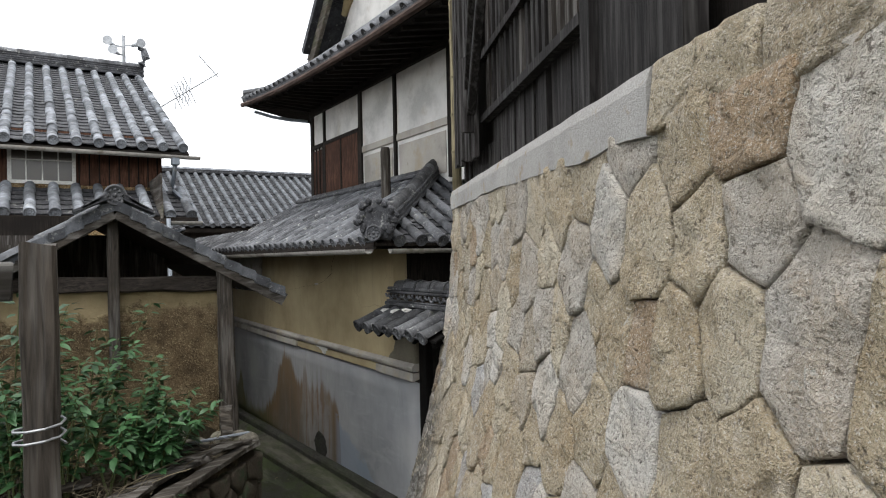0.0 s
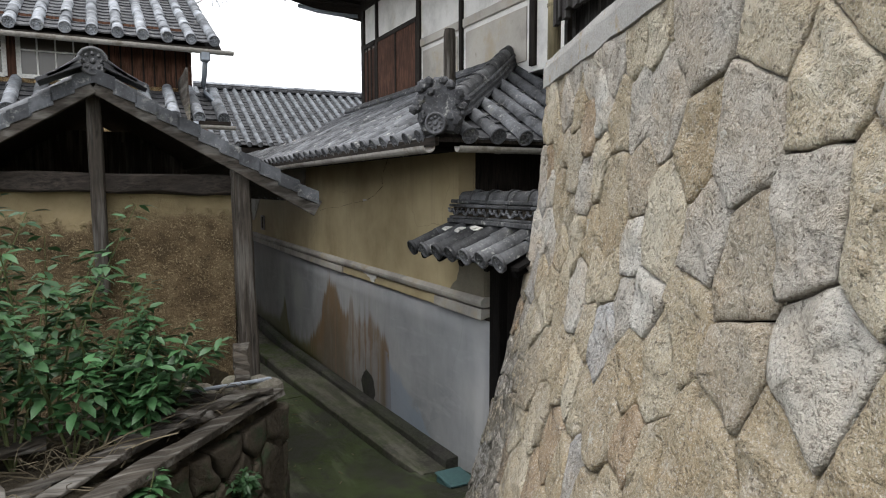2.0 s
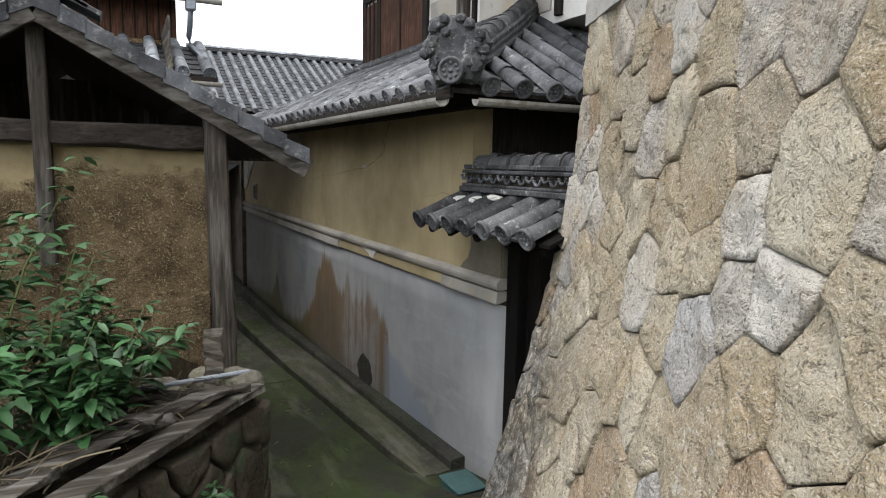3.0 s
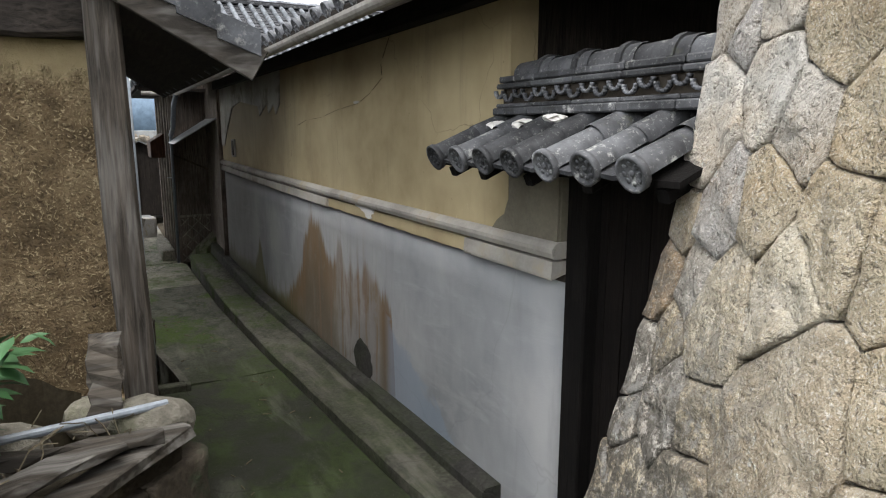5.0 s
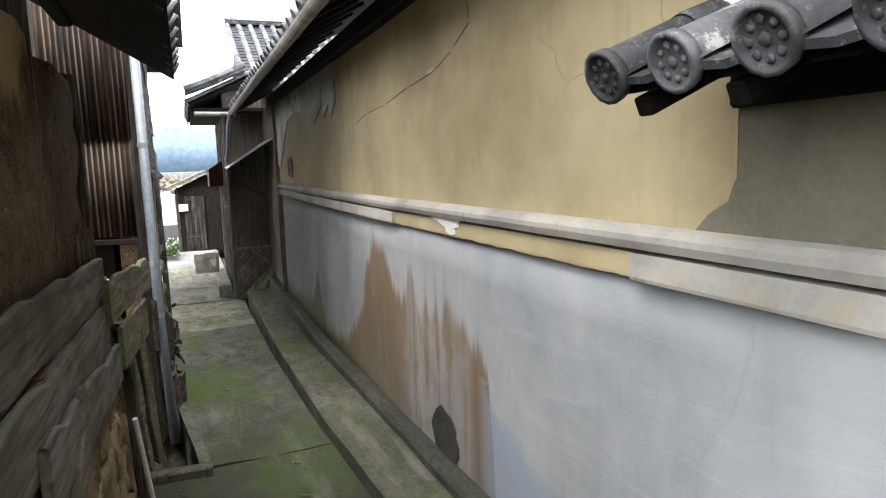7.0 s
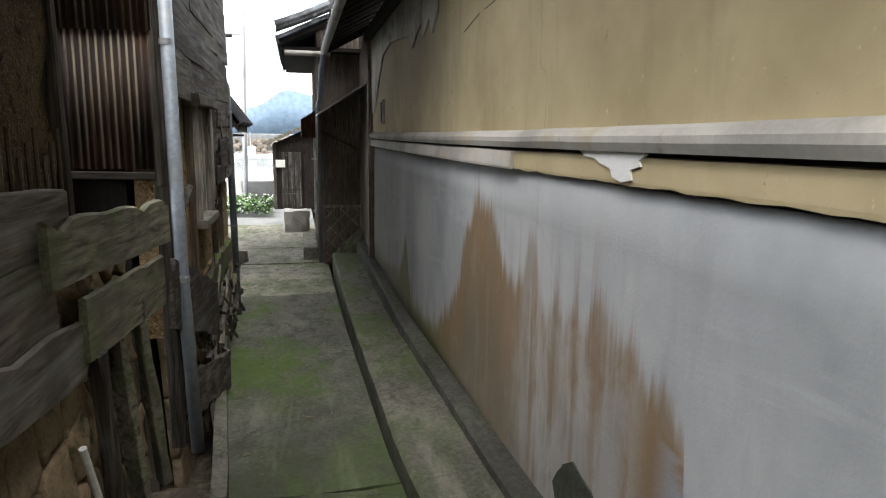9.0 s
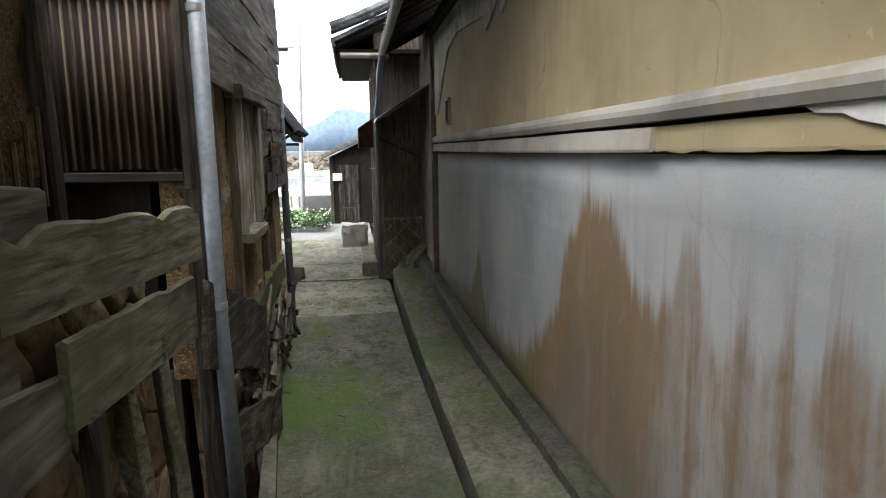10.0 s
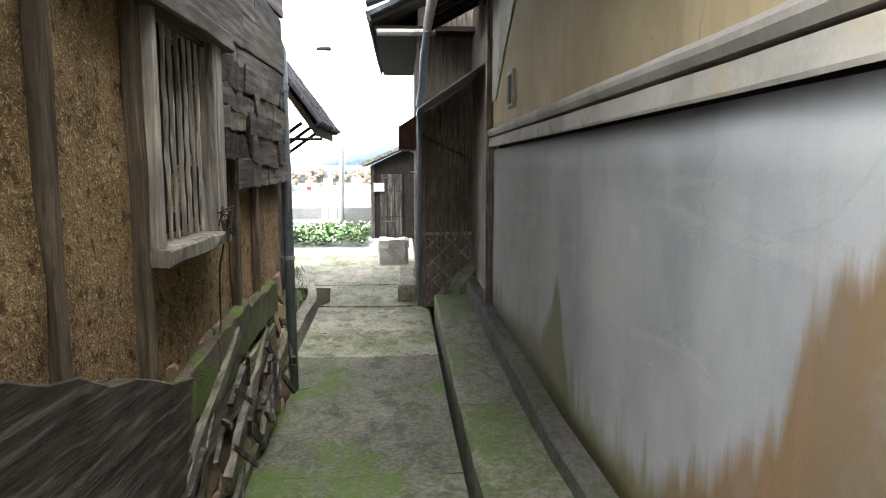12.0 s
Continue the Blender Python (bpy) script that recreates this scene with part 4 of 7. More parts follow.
def main_depth(s):
    y = 5.55 + s
    if y > 12.0:
        return 0.0, 0.71
    return 0.0, min(SL, max(0.0, (y - 5.53) / 1.62 * SL - 0.05))


tile_roof(house, (2.965, 5.55, 2.045), (0, 1, 0), UPX, 10.9, 0.235, 0.056, main_depth, 0.27, (M_TILE, M_PAN))
tile_roof(house, (2.99, 5.505, 2.045), (1, 0, 0), UPY, 4.2, 0.235, 0.062, lambda s: (0.0, min(SL, max(0.0, s / 1.62 * SL - 0.05))), 0.30, (M_TILE, M_PAN))
ridge_line(house, [(3.02, 5.56, 2.12), (3.4, 5.94, 2.28), (4.0, 6.54, 2.58), (4.62, 7.16, 2.93)], 0.2, 3, 0.07, (M_TILE_OLD, M_PAN))
ridge_line(house, [(4.56, 7.2, 2.92), (4.56, 12.0, 2.92)], 0.14, 1, 0.05, (M_TILE_OLD, M_PAN), 0.22)
part("roof_flashing", tube([(4.6, 12.02, 2.93), (3.6, 12.02, 2.40)], 0.03, 8), M_GUTTER, house)


def half_gutter(parent, a, b, r, mat, joints=6):
    a, b = Vector(a), Vector(b)
    d = (b - a).normalized()
    s = d.cross(Vector((0, 0, 1))).normalized()
    secs = []
    for p in (a, b):
        out = [p + s * r * math.cos(t) - Vector((0, 0, r * math.sin(t))) for t in (math.pi * i / 8 for i in range(9))]
        inn = [p + s * r * 0.86 * math.cos(t) - Vector((0, 0, r * 0.86 * math.sin(t))) for t in (math.pi * (8 - i) / 8 for i in range(9))]
        secs.append(out + inn)
    g = part("gutter", loft(secs), mat, parent, smooth=False)
    for i in range(joints):
        p = a.lerp(b, (i + 0.5) / joints)
        ring = [[p + d * o + s * r * 1.1 * math.cos(t) - Vector((0, 0, r * 1.1 * math.sin(t))) for t in (math.pi * i / 8 for i in range(9))] for o in (-0.02, 0.02)]
        part("gutter_joint", loft(ring, closed=False), mat, g)


half_gutter(house, (2.955, 5.62, 1.975), (2.955, 16.2, 1.965), 0.05, M_GUTTER, 12)
half_gutter(house, (3.1, 5.47, 1.97), (6.5, 5.47, 1.97), 0.045, M_GUTTER, 5)

# ridge-end ornament tile, a lumpy carved slab with a disc under it
orn = part("ridge_end_tile", bmesh.new(), M_PAN, house, "carved ridge-end ornament tile")
bm = bmesh.new()
dirv = Vector((-0.707, -0.707, 0))
side = Vector((0.707, -0.707, 0))
c0 = Vector((3.0, 5.54, 2.24))
outline = [(0.19 * (1 + 0.10 * math.sin(5 * t) + 0.05 * math.sin(11 * t)) * math.cos(t), 0.19 * (1 + 0.10 * math.sin(5 * t) + 0.05 * math.sin(11 * t)) * math.sin(t)) for t in (2 * math.pi * i / 32 for i in range(32))]
loft([[c0 + side * a * k + Vector((0, 0, b * k)) + dirv * o for a, b in outline] for o, k in ((-0.09, 0.95), (-0.02, 1.05), (0.03, 0.92), (0.04, 0.6), (0.02, 0.1))], bm=bm)
rng = random.Random(2)
for i in range(34):
    t, k = rng.random() * 6.28, rng.uniform(0.55, 1.0)
    bmesh.ops.create_icosphere(bm, subdivisions=1, radius=rng.uniform(0.025, 0.045), matrix=Matrix.Translation(c0 + side * 0.19 * k * math.cos(t) + Vector((0, 0, 0.19 * k * math.sin(t))) + dirv * 0.035))
bm.to_mesh(orn.data)
bm.free()
disc = cover_tile_mesh(0.075, 0.2, M_PAN, True, "ridge_end_disc")
ob = new("ridge_end_disc", disc)
ob.parent = house
ob.matrix_parent_inverse = Matrix.Translation(-house.location)
ob.matrix_basis = Matrix.Translation(c0 + dirv * 0.09 + Vector((0, 0, -0.13))) @ pose(0, 0, 0, 0, 0, -45)

# upper storey
UX = 4.62
up = thing("upper_storey", "white-plastered upper storey with dark timber posts and swept tiled eaves", "house", at=(UX, 9, 2.9))
part("wall", box(UX, 6.0, 2.8, UX + 3.5, 11.40, 4.62), M_WHITE, up)
for y, w in ((11.36, 0.12), (10.78, 0.07), (9.30, 0.10), (8.15, 0.07), (6.72, 0.09)):
    part("post", box(UX - 0.035, y - w / 2, 2.85, UX + 0.05, y + w / 2, 4.6, 0.006), M_DARK_Z, up)
for y0, y1 in ((9.35, 10.74), (10.82, 11.30)):
    part("shutter", box(UX - 0.028, y0, 2.9, UX - 0.002, y1, 3.85 if y0 < 10 else 3.8), M_BROWN_Z, up, "reddish-brown boarded shutter")
    part("shutter_rail", box(UX - 0.04, y0, 3.85, UX + 0.02, y1, 3.91), M_DARK_Y, up)
    n = 2 if y0 < 10 else 3
    for i in range(n + 1):
        y = y0 + (y1 - y0) * i / n
        part("shutter_stile", box(UX - 0.036, y - 0.025, 2.9, UX - 0.026, y + 0.025, 3.85), M_DARK_Z, up)
for y0, y1 in ((6.78, 8.10), (8.20, 9.24)):
    part("grey_panel", box(UX - 0.012, y0 + 0.06, 2.92, UX - 0.001, y1 - 0.05, 3.44), M_MOULD, up)
    part("string_course", box(UX - 0.03, y0, 3.5, UX - 0.001, y1, 3.60, 0.008), M_MOULD, up)
part("head_beam", box(UX - 0.05, 6.0, 4.45, UX + 0.1, 11.42, 4.62, 0.01), M_DARK_Y, up)


def sweep(t):
    """The eave's rise towards its far corner."""
    return 0.36 * max(0.0, t) ** 2.4


EY0, EY1, EX = 5.0, 12.35, 3.68
bm = bmesh.new()
secs = []
for i in range(21):
    y = EY0 + (EY1 - EY0) * i / 20
    dz = sweep(i / 20)
    secs.append([(EX, y, 4.40 + dz), (UX + 0.05, min(y, 11.5), 4.60 + dz * 0.3), (UX + 0.05, min(y, 11.5), 5.35), (EX, y, 4.47 + dz)])
loft(secs, bm=bm)
part("eave_board", bm, M_DARK_Y, up)
bm = bmesh.new()
secs = []
for i in range(13):
    x = EX + 4.0 * i / 12
    dz = sweep(1 - i / 12)
    secs.append([(x, EY1, 4.40 + dz), (max(x, UX), 11.45, 4.60 + dz * 0.3), (max(x, UX), 11.45, 5.35), (x, EY1, 4.47 + dz)])
loft(secs, bm=bm)
part("eave_board", bm, M_DARK_X, up)
for i in range(26):
    y = 5.2 + i * 0.27
    part("rafter", beam((EX + 0.03, y, 4.37 + sweep((y - EY0) / (EY1 - EY0))), (UX, min(y, 11.4), 4.57), 0.045, 0.05, 0, (0, 1, 0)), M_DARK_X, up)
end = cover_tile_mesh(0.06, 0.95, M_TILE, True)
for i in range(31):
    y = EY0 + 0.1 + (EY1 - EY0 - 0.12) * i / 30
    z = 4.52 + sweep((y - EY0) / (EY1 - EY0))
    ob = new("cover_tile", end)
    ob.parent = up
    ob.matrix_parent_inverse = Matrix.Translation(-up.location)
    a, b = Vector((EX - 0.04, y, z)), Vector((UX, min(y, 11.6), 5.38))
    d = (b - a).normalized()
    s = d.cross(Vector((0, 0, 1))).normalized()
    ob.matrix_basis = Matrix.Translation(a) @ Matrix((s, d, s.cross(d))).transposed().to_4x4() @ Matrix.Diagonal((1, (b - a).length / 0.98, 1, 1))
bm = bmesh.new()
secs = []
for i in range(31):
    y = EY0 + (EY1 - EY0) * i / 30
    z = 4.475 + sweep(i / 30)
    secs.append([(EX - 0.05, y, z), (UX, min(y, 11.55), 5.33), (UX, min(y, 11.55), 5.36), (EX - 0.05, y, z + 0.05)])
loft(secs, bm=bm)
part("pan_tiles", bm, M_PAN, up, kind="stuff")
pts = [(EX - 0.06, EY0 + (EY1 - EY0) * i / 12, 4.42 + sweep(i / 12)) for i in range(13)]
part("gutter", tube(pts, 0.045, 8), wood("copper_gutter", (0.075, 0.05, 0.04), "y"), up)
ridge_line(up, [(EX - 0.02, EY1 + 0.02, 4.92), (EX + 0.35, 12.1, 4.98), (UX, 11.5, 5.35)], 0.16, 2, 0.06, (M_TILE, M_PAN))
# bracket gutter under the far corner
part("corner_gutter", tube([(EX + 0.1, 12.1, 4.62), (EX + 0.35, 11.85, 4.5), (EX + 0.6, 11.6, 4.42), (UX - 0.05, 11.5, 4.40)], 0.03, 8), M_PIPE, up)
# gable above the skirt roof
bm = bmesh.new()
tri = [(10.5, 5.3), (8.3, 7.6), (6.1, 5.3)]
loft([[(UX + 0.1, y, z) for y, z in tri], [(UX + 0.3, y, z) for y, z in tri]], bm=bm)
part("gable_wall", bm, M_WHITE, up)
for y0, y1 in ((10.75, 8.3), (5.85, 8.3)):
    part("barge_board", beam((UX - 0.25, y0, 5.25), (UX - 0.25, y1, 7.75), 0.07, 0.26), M_GREY_Y, up)
    part("gable_roof", beam((UX + 1.6, y0, 5.42), (UX + 1.6, y1, 7.92), 4.0, 0.10, 0, (0, 0.3, 1)), M_PAN, up)
part("gable_ornament", tube([(UX + 0.06, 10.0, 5.9), (UX + 0.04, 9.7, 6.15), (UX + 0.04, 9.5, 6.5), (UX + 0.04, 9.6, 6.8)], [0.05, 0.09, 0.09, 0.04], 8), M_UPPER, up)
pp = tagged(part("roof_post", tube([(4.0, 7.29, 2.3), (4.0, 7.29, 3.2), (4.0, 7.29, 3.25)], [0.062, 0.06, 0.05], 12), M_GREY_Z), "round weathered post standing in the tiled roof", "post")


# ---- the battered stone wall ----
CORNER = Vector((3.35, 4.80, 0))
U = Vector((-0.404, -0.915, 0))
N = Vector((-0.915, 0.404, 0))
TOP = 2.30
BAT_Z, BAT_O = (-0.9, -0.3, 0.2, 0.6, 1.0, 1.45, 1.9, 2.46), (0.64, 0.47, 0.335, 0.23, 0.125, 0.045, 0.0, -0.02)


def batter(z):
    return lerp(z, BAT_Z, BAT_O)


def wall_point(s, z, out=0.0):
    """A point of the stone face: s metres from the corner, at height z."""
    o = batter(z)
    return CORNER + U * s + N * (o + out) + Vector((0, 0, z))


def end_point(s, z, out=0.0):
    """The same for the short face round the corner."""
    o = batter(z)
    back = Vector((0.93, 0.10, 0))
    return CORNER + N * o * (1 - s / 3) + back * s + Vector((0.0, 1, 0)) * out + Vector((0, 0, z))


def clip_cell(poly, p, q):
    """Cut a polygon to the side nearer p than q."""
    mx, my, dx, dy = (p[0] + q[0]) / 2, (p[1] + q[1]) / 2, q[0] - p[0], q[1] - p[1]
    f = lambda a: (a[0] - mx) * dx + (a[1] - my) * dy
    out = []
    for a, b in zip(poly, poly[1:] + poly[:1]):
        fa, fb = f(a), f(b)
        if fa <= 0:
            out.append(a)
        if (fa < 0 < fb) or (fb < 0 < fa):
            t = fa / (fa - fb)
            out.append((a[0] + (b[0] - a[0]) * t, a[1] + (b[1] - a[1]) * t))
    return out


def cells(w, h0, h1, size, seed, squash=0.9):
    """Irregular stone outlines that fill a strip, w long, from h0 to h1."""
    rng = random.Random(seed)
    seeds = []
    rows = max(1, int((h1 - h0) / (size * squash)))
    for r in range(rows):
        n = int(w / size)
        for c in range(n):
            if rng.random() < 0.10:
                continue
            seeds.append(((c + 0.5 * (r % 2) + rng.uniform(0.08, 0.92)) * size, h0 + (r + 0.5 + rng.uniform(-0.42, 0.42)) * (h1 - h0) / rows))
    out = []
    for p in seeds:
        poly = [(0, h0), (w, h0), (w, h1), (0, h1)]
        for q in seeds:
            if q is not p and abs(q[0] - p[0]) < size * 3.2 and abs(q[1] - p[1]) < size * 3.2:
                poly = clip_cell(poly, p, q)
                if len(poly) < 3:
                    break
        if len(poly) >= 3:
            out.append(poly)
    return out


def fitted_cells(w, h0, h1, seed, size):
    """Outlines of fitted blocks of unequal size. size(x): how wide the blocks are at x."""
    rng = random.Random(seed)
    sites, tall = [], 1.22
    h0, h1 = h0 / tall, h1 / tall
    for i in range(14000):
        x, y = rng.uniform(0.0, w), rng.uniform(h0, h1)
        r = size(x) * rng.choice((0.36, 0.42, 0.48, 0.52, 0.56, 0.66, 0.80))
        if all((x - p[0]) ** 2 + (y - p[1]) ** 2 > (0.90 * (r + p[2])) ** 2 for p in sites):
            sites.append((x, y, r))

    def outline(p):
        poly = [(0, h0), (w, h0), (w, h1), (0, h1)]
        for q in sites:
            if q is p or abs(q[0] - p[0]) > 1.3 or abs(q[1] - p[1]) > 1.3:
                continue
            f = lambda a: (a[0] - p[0]) ** 2 + (a[1] - p[1]) ** 2 - p[2] ** 2 - (a[0] - q[0]) ** 2 - (a[1] - q[1]) ** 2 + q[2] ** 2
            cut = []
            for a, b in zip(poly, poly[1:] + poly[:1]):
                fa, fb = f(a), f(b)
                if fa <= 0:
                    cut.append(a)
                if (fa < 0 < fb) or (fb < 0 < fa):
                    t = fa / (fa - fb)
                    cut.append((a[0] + (b[0] - a[0]) * t, a[1] + (b[1] - a[1]) * t))
            poly = cut
            if len(poly) < 3:
                return []
        return poly

    polys = [outline(p) for p in sites]
    sites = [(p[0] + 0.25 * (sum(a[0] for a in c) / len(c) - p[0]), p[1] + 0.25 * (sum(a[1] for a in c) / len(c) - p[1]), p[2]) if c else p for p, c in zip(sites, polys)]
    return [[(a, b * tall) for a, b in c] for c in (outline(p) for p in sites) if len(c) > 2]


def stone(parent, poly, place, rng, mat, joint=0.004, swell=0.012, name="stone", wobble=0.0):
    """One block: its outline drawn in, rounded over, with a lumpy face."""
    cx, cy = sum(p[0] for p in poly) / len(poly), sum(p[1] for p in poly) / len(poly)
    pts = []
    for a, b in zip(poly, poly[1:] + poly[:1]):
        L = math.hypot(b[0] - a[0], b[1] - a[1])
        k = max(1, int(L / 0.04))
        for i in range(k):
            x, y = a[0] + (b[0] - a[0]) * i / k, a[1] + (b[1] - a[1]) * i / k
            n1, n2 = noise.noise((x * 5, y * 5, 4.2)), noise.noise((x * 17, y * 17, 6.6))
            m1, m2 = noise.noise((x * 5, y * 5, 14.2)), noise.noise((x * 17, y * 17, 16.6))
            pts.append((max(0.0, x + wobble * (n1 + 0.3 * n2)) if x > 0.001 else x, y + wobble * (m1 + 0.3 * m2)))
    if wobble:
        pts = [tuple(0.06 * p[i] + 0.88 * q[i] + 0.06 * r[i] for i in (0, 1)) for p, q, r in zip(pts[-1:] + pts[:-1], pts, pts[1:] + pts[:1])]
    if len(pts) < 3:
        return
    seed = rng.random() * 50
    pro = rng.uniform(-0.006, 0.008)
    tx, ty = rng.uniform(-0.035, 0.035), rng.uniform(-0.035, 0.035)

    def ring(inset, out, lump):
        r = []
        for x, y in pts:
            dx, dy = cx - x, cy - y
            L = math.hypot(dx, dy) or 1
            j = inset * (1 + 0.8 * noise.noise((x * 14, y * 14, 1.7)) + 0.7 * noise.noise((x * 40, y * 40, 2.7)))
            k = min(0.95, max(0.0, j) / L)
            u, v = x + dx * k, y + dy * k
            r.append(place(u, v, out + pro + tx * (u - cx) + ty * (v - cy) + lump * noise.noise((u * 9 + seed, v * 9, 0)) + 0.4 * lump * noise.noise((u * 24 + seed, v * 24, 3))))
        return r

    bm = bmesh.new()
    secs = [ring(joint, -0.06, 0), ring(joint, -0.012, 0.004), ring(joint + 0.0015, swell * 0.25, 0.008), ring(joint + 0.006, swell * 0.8, 0.014), ring(joint + 0.025, swell, 0.024), ring(joint + 0.07, swell, 0.028)]
    loft(secs, caps=False, bm=bm)
    bm.verts.ensure_lookup_table()
    last = bm.verts[-len(pts):]
    c = bm.verts.new(place(cx, cy, swell * 1.05 + pro + 0.012 * noise.noise((cx * 9 + seed, cy * 9, 0))))
    for i in range(len(pts)):
        bm.faces.new((last[i], last[(i + 1) % len(pts)], c))
    part(name, bm, mat, parent, smooth=True)


retaining = thing("wall_stone", "battered retaining wall of fitted buff and grey granite blocks", "stone wall", kind="structure", at=(3.3, 4.7, -0.6))
bm = bmesh.new()
zs = [-1.1 + 0.2 * i for i in range(18)]
loft([[wall_point(s, z, -0.055) for s in (0.0, 0.3, 0.8, 1.5, 2.5, 4, 6, 9)] for z in zs], closed=False, bm=bm)
loft([[end_point(s, z, -0.03) for s in (0.02, 1.0, 3.2)] for z in zs], closed=False, bm=bm)
part("joint_backing", bm, M_JOINT, retaining)
rng = random.Random(21)
for poly in fitted_cells(5.6, -0.85, TOP, 11, lambda s: lerp(s, (0, 0.5, 1.2, 3.0), (0.19, 0.20, 0.215, 0.245))):
    stone(retaining, poly, lambda s, z, o: wall_point(s, z, o), rng, M_STONE, 0.0024, 0.008, wobble=0.02)
for poly in fitted_cells(3.0, -0.85, TOP, 5, lambda s: 0.34):
    stone(retaining, poly, lambda s, z, o: end_point(s + 0.05, z, o), rng, M_STONE, 0.0024, 0.008, wobble=0.02)
for poly in cells(4.4, -0.6, TOP, 0.46, 8):
    stone(retaining, poly, lambda s, z, o: wall_point(s + 5.6, z, o), rng, M_STONE)
# coping
s0 = 0.0
rng = random.Random(3)
for L in (2.05, 1.7):
    secs = []
    n = int(L / 0.14)
    for i in range(n + 1):
        s = s0 + 0.004 + (L - 0.008) * i / n
        w = 0.012 * noise.noise((s * 4, 2, 0))
        low = TOP - (0.02 if s < 1.2 else 0.06 * min(1, (s - 1.2) / 2)) + 0.015 * noise.noise((s * 3, 9, 0))
        secs.append([wall_point(s, low, -0.05), wall_point(s, low + 0.01, 0.018 + w), wall_point(s, 2.40, 0.022 + w), wall_point(s, 2.45, 0.008 + w), wall_point(s, 2.465, -0.03), wall_point(s, 2.47, -0.5), wall_point(s, low, -0.5)])
    part("coping_stone", loft(secs), M_COPING, retaining, smooth=False)
    s0 += L
while s0 < 9.5:
    L = rng.uniform(0.42, 0.75)
    stone(retaining, [(s0, 2.24 + rng.uniform(-0.03, 0.03)), (s0 + L * 0.5, 2.27), (s0 + L, 2.25 + rng.uniform(-0.03, 0.03)), (s0 + L - 0.01, 2.452), (s0 + L * 0.5, 2.458), (s0 + 0.01, 2.452)], lambda s, z, o: wall_point(s, z, o), rng, M_STONE)
    s0 += L
part("coping_bed", loft([[wall_point(s, 2.2, -0.06), wall_point(s, 2.44, -0.04), wall_point(s, 2.44, -0.6), wall_point(s, 2.2, -0.6)] for s in (3.56, 6, 9.5)]), M_COPING, retaining)
part("terrace_fill", box(3.6, 0.5, -1.0, 8, 4.5, 2.40), M_EARTH, retaining)

# ---- boarded house on the stone wall ----
board_house = thing("boarded_house", "dark weathered boarded outhouse on top of the stone wall", "house", at=(3.2, 4.0, 2.47))


def on_wall(s, z, back):
    return CORNER + U * s + N * (-back) + Vector((0, 0, z))


def wall_board(s0, s1, z0, z1, back, thick, mat, name="board", parent=None):
    ring = lambda z: [on_wall(s0, z, back), on_wall(s1, z, back), on_wall(s1, z, back + thick), on_wall(s0, z, back + thick)]
    part(name, loft([ring(z0), ring(z1)]), mat, parent or board_house)


rng = random.Random(7)
wall_board(0.02, 6.5, 2.45, 4.2, 0.22, 0.1, M_DARK_Z, "back_boarding")
part("side_boarding", loft([[on_wall(0.02, 2.45, 0.12), on_wall(0.02, 2.45, 3.0), on_wall(0.10, 2.45, 3.0), on_wall(0.10, 2.45, 0.12)], [on_wall(0.02, 5.0, 0.12), on_wall(0.02, 5.0, 3.0), on_wall(0.10, 5.0, 3.0), on_wall(0.10, 5.0, 0.12)]]), M_DARK_Z, board_house)
pole_points = [on_wall(0.05, 2.46 + 0.32 * i, 0.05) for i in range(9)]
bamboo = part("bamboo_pole", tube(pole_points, 0.042, 10), M_BAMBOO, board_house, "dried bamboo pole", True)
for p in pole_points[1:]:
    part("bamboo_node", tube([p - Vector((0, 0, 0.008)), p + Vector((0, 0, 0.008))], 0.047, 10), M_BAMBOO, bamboo)
s = 0.14
k = 0
while s < 0.98:
    w = rng.uniform(0.06, 0.12)
    wall_board(s, s + w - 0.006, 2.66 - 0.05 * s + rng.uniform(-0.03, 0.02), 5.0, 0.015 + 0.012 * (k % 2) + rng.uniform(0, 0.01), 0.03, M_SMOKY)
    s += w
    k += 1
s = 0.16
while s < 3.7:
    w = rng.uniform(0.09, 0.2)
    wall_board(s, s + w - 0.007, 2.462, (2.86 + rng.uniform(-0.02, 0.04)) if s > 1.0 else 2.7, 0.13 + rng.uniform(0, 0.03), 0.03, M_SMOKY)
    s += w
wall_board(1.0, 3.0, 2.84, 2.89, 0.07, 0.06, M_SMOKY, "rail")
wall_board(1.0, 3.2, 3.28, 3.33, 0.07, 0.06, M_SMOKY, "rail")
s = 1.04
while s < 2.95:
    wall_board(s, s + 0.05, 2.885, 4.2, 0.10 + rng.uniform(-0.008, 0.008), 0.035, M_OLD_Z if rng.random() < 0.25 else M_SMOKY, "lattice_slat")
    s += 0.115
for s, w in ((3.0, 0.10), (3.7, 0.12)):
    wall_board(s, s + w, 2.464, 4.5, 0.075, 0.08, M_SMOKY, "post")
wall_board(3.11, 3.69, 2.466, 3.6, 0.11, 0.03, M_SMOKY, "wide_board")
part("brace", beam(on_wall(1.0, 2.92, 0.0), on_wall(1.9, 3.75, -0.06), 0.06, 0.07), M_SMOKY, board_house)
part("brace", beam(on_wall(0.98, 3.06, -0.02), on_wall(1.6, 3.75, -0.08), 0.05, 0.06), M_SMOKY, board_house)
part("bracket_block", beam(on_wall(0.96, 2.78, -0.02), on_wall(1.0, 3.3, -0.02), 0.08, 0.08, up=(0, 1, 0)), M_SMOKY, board_house)

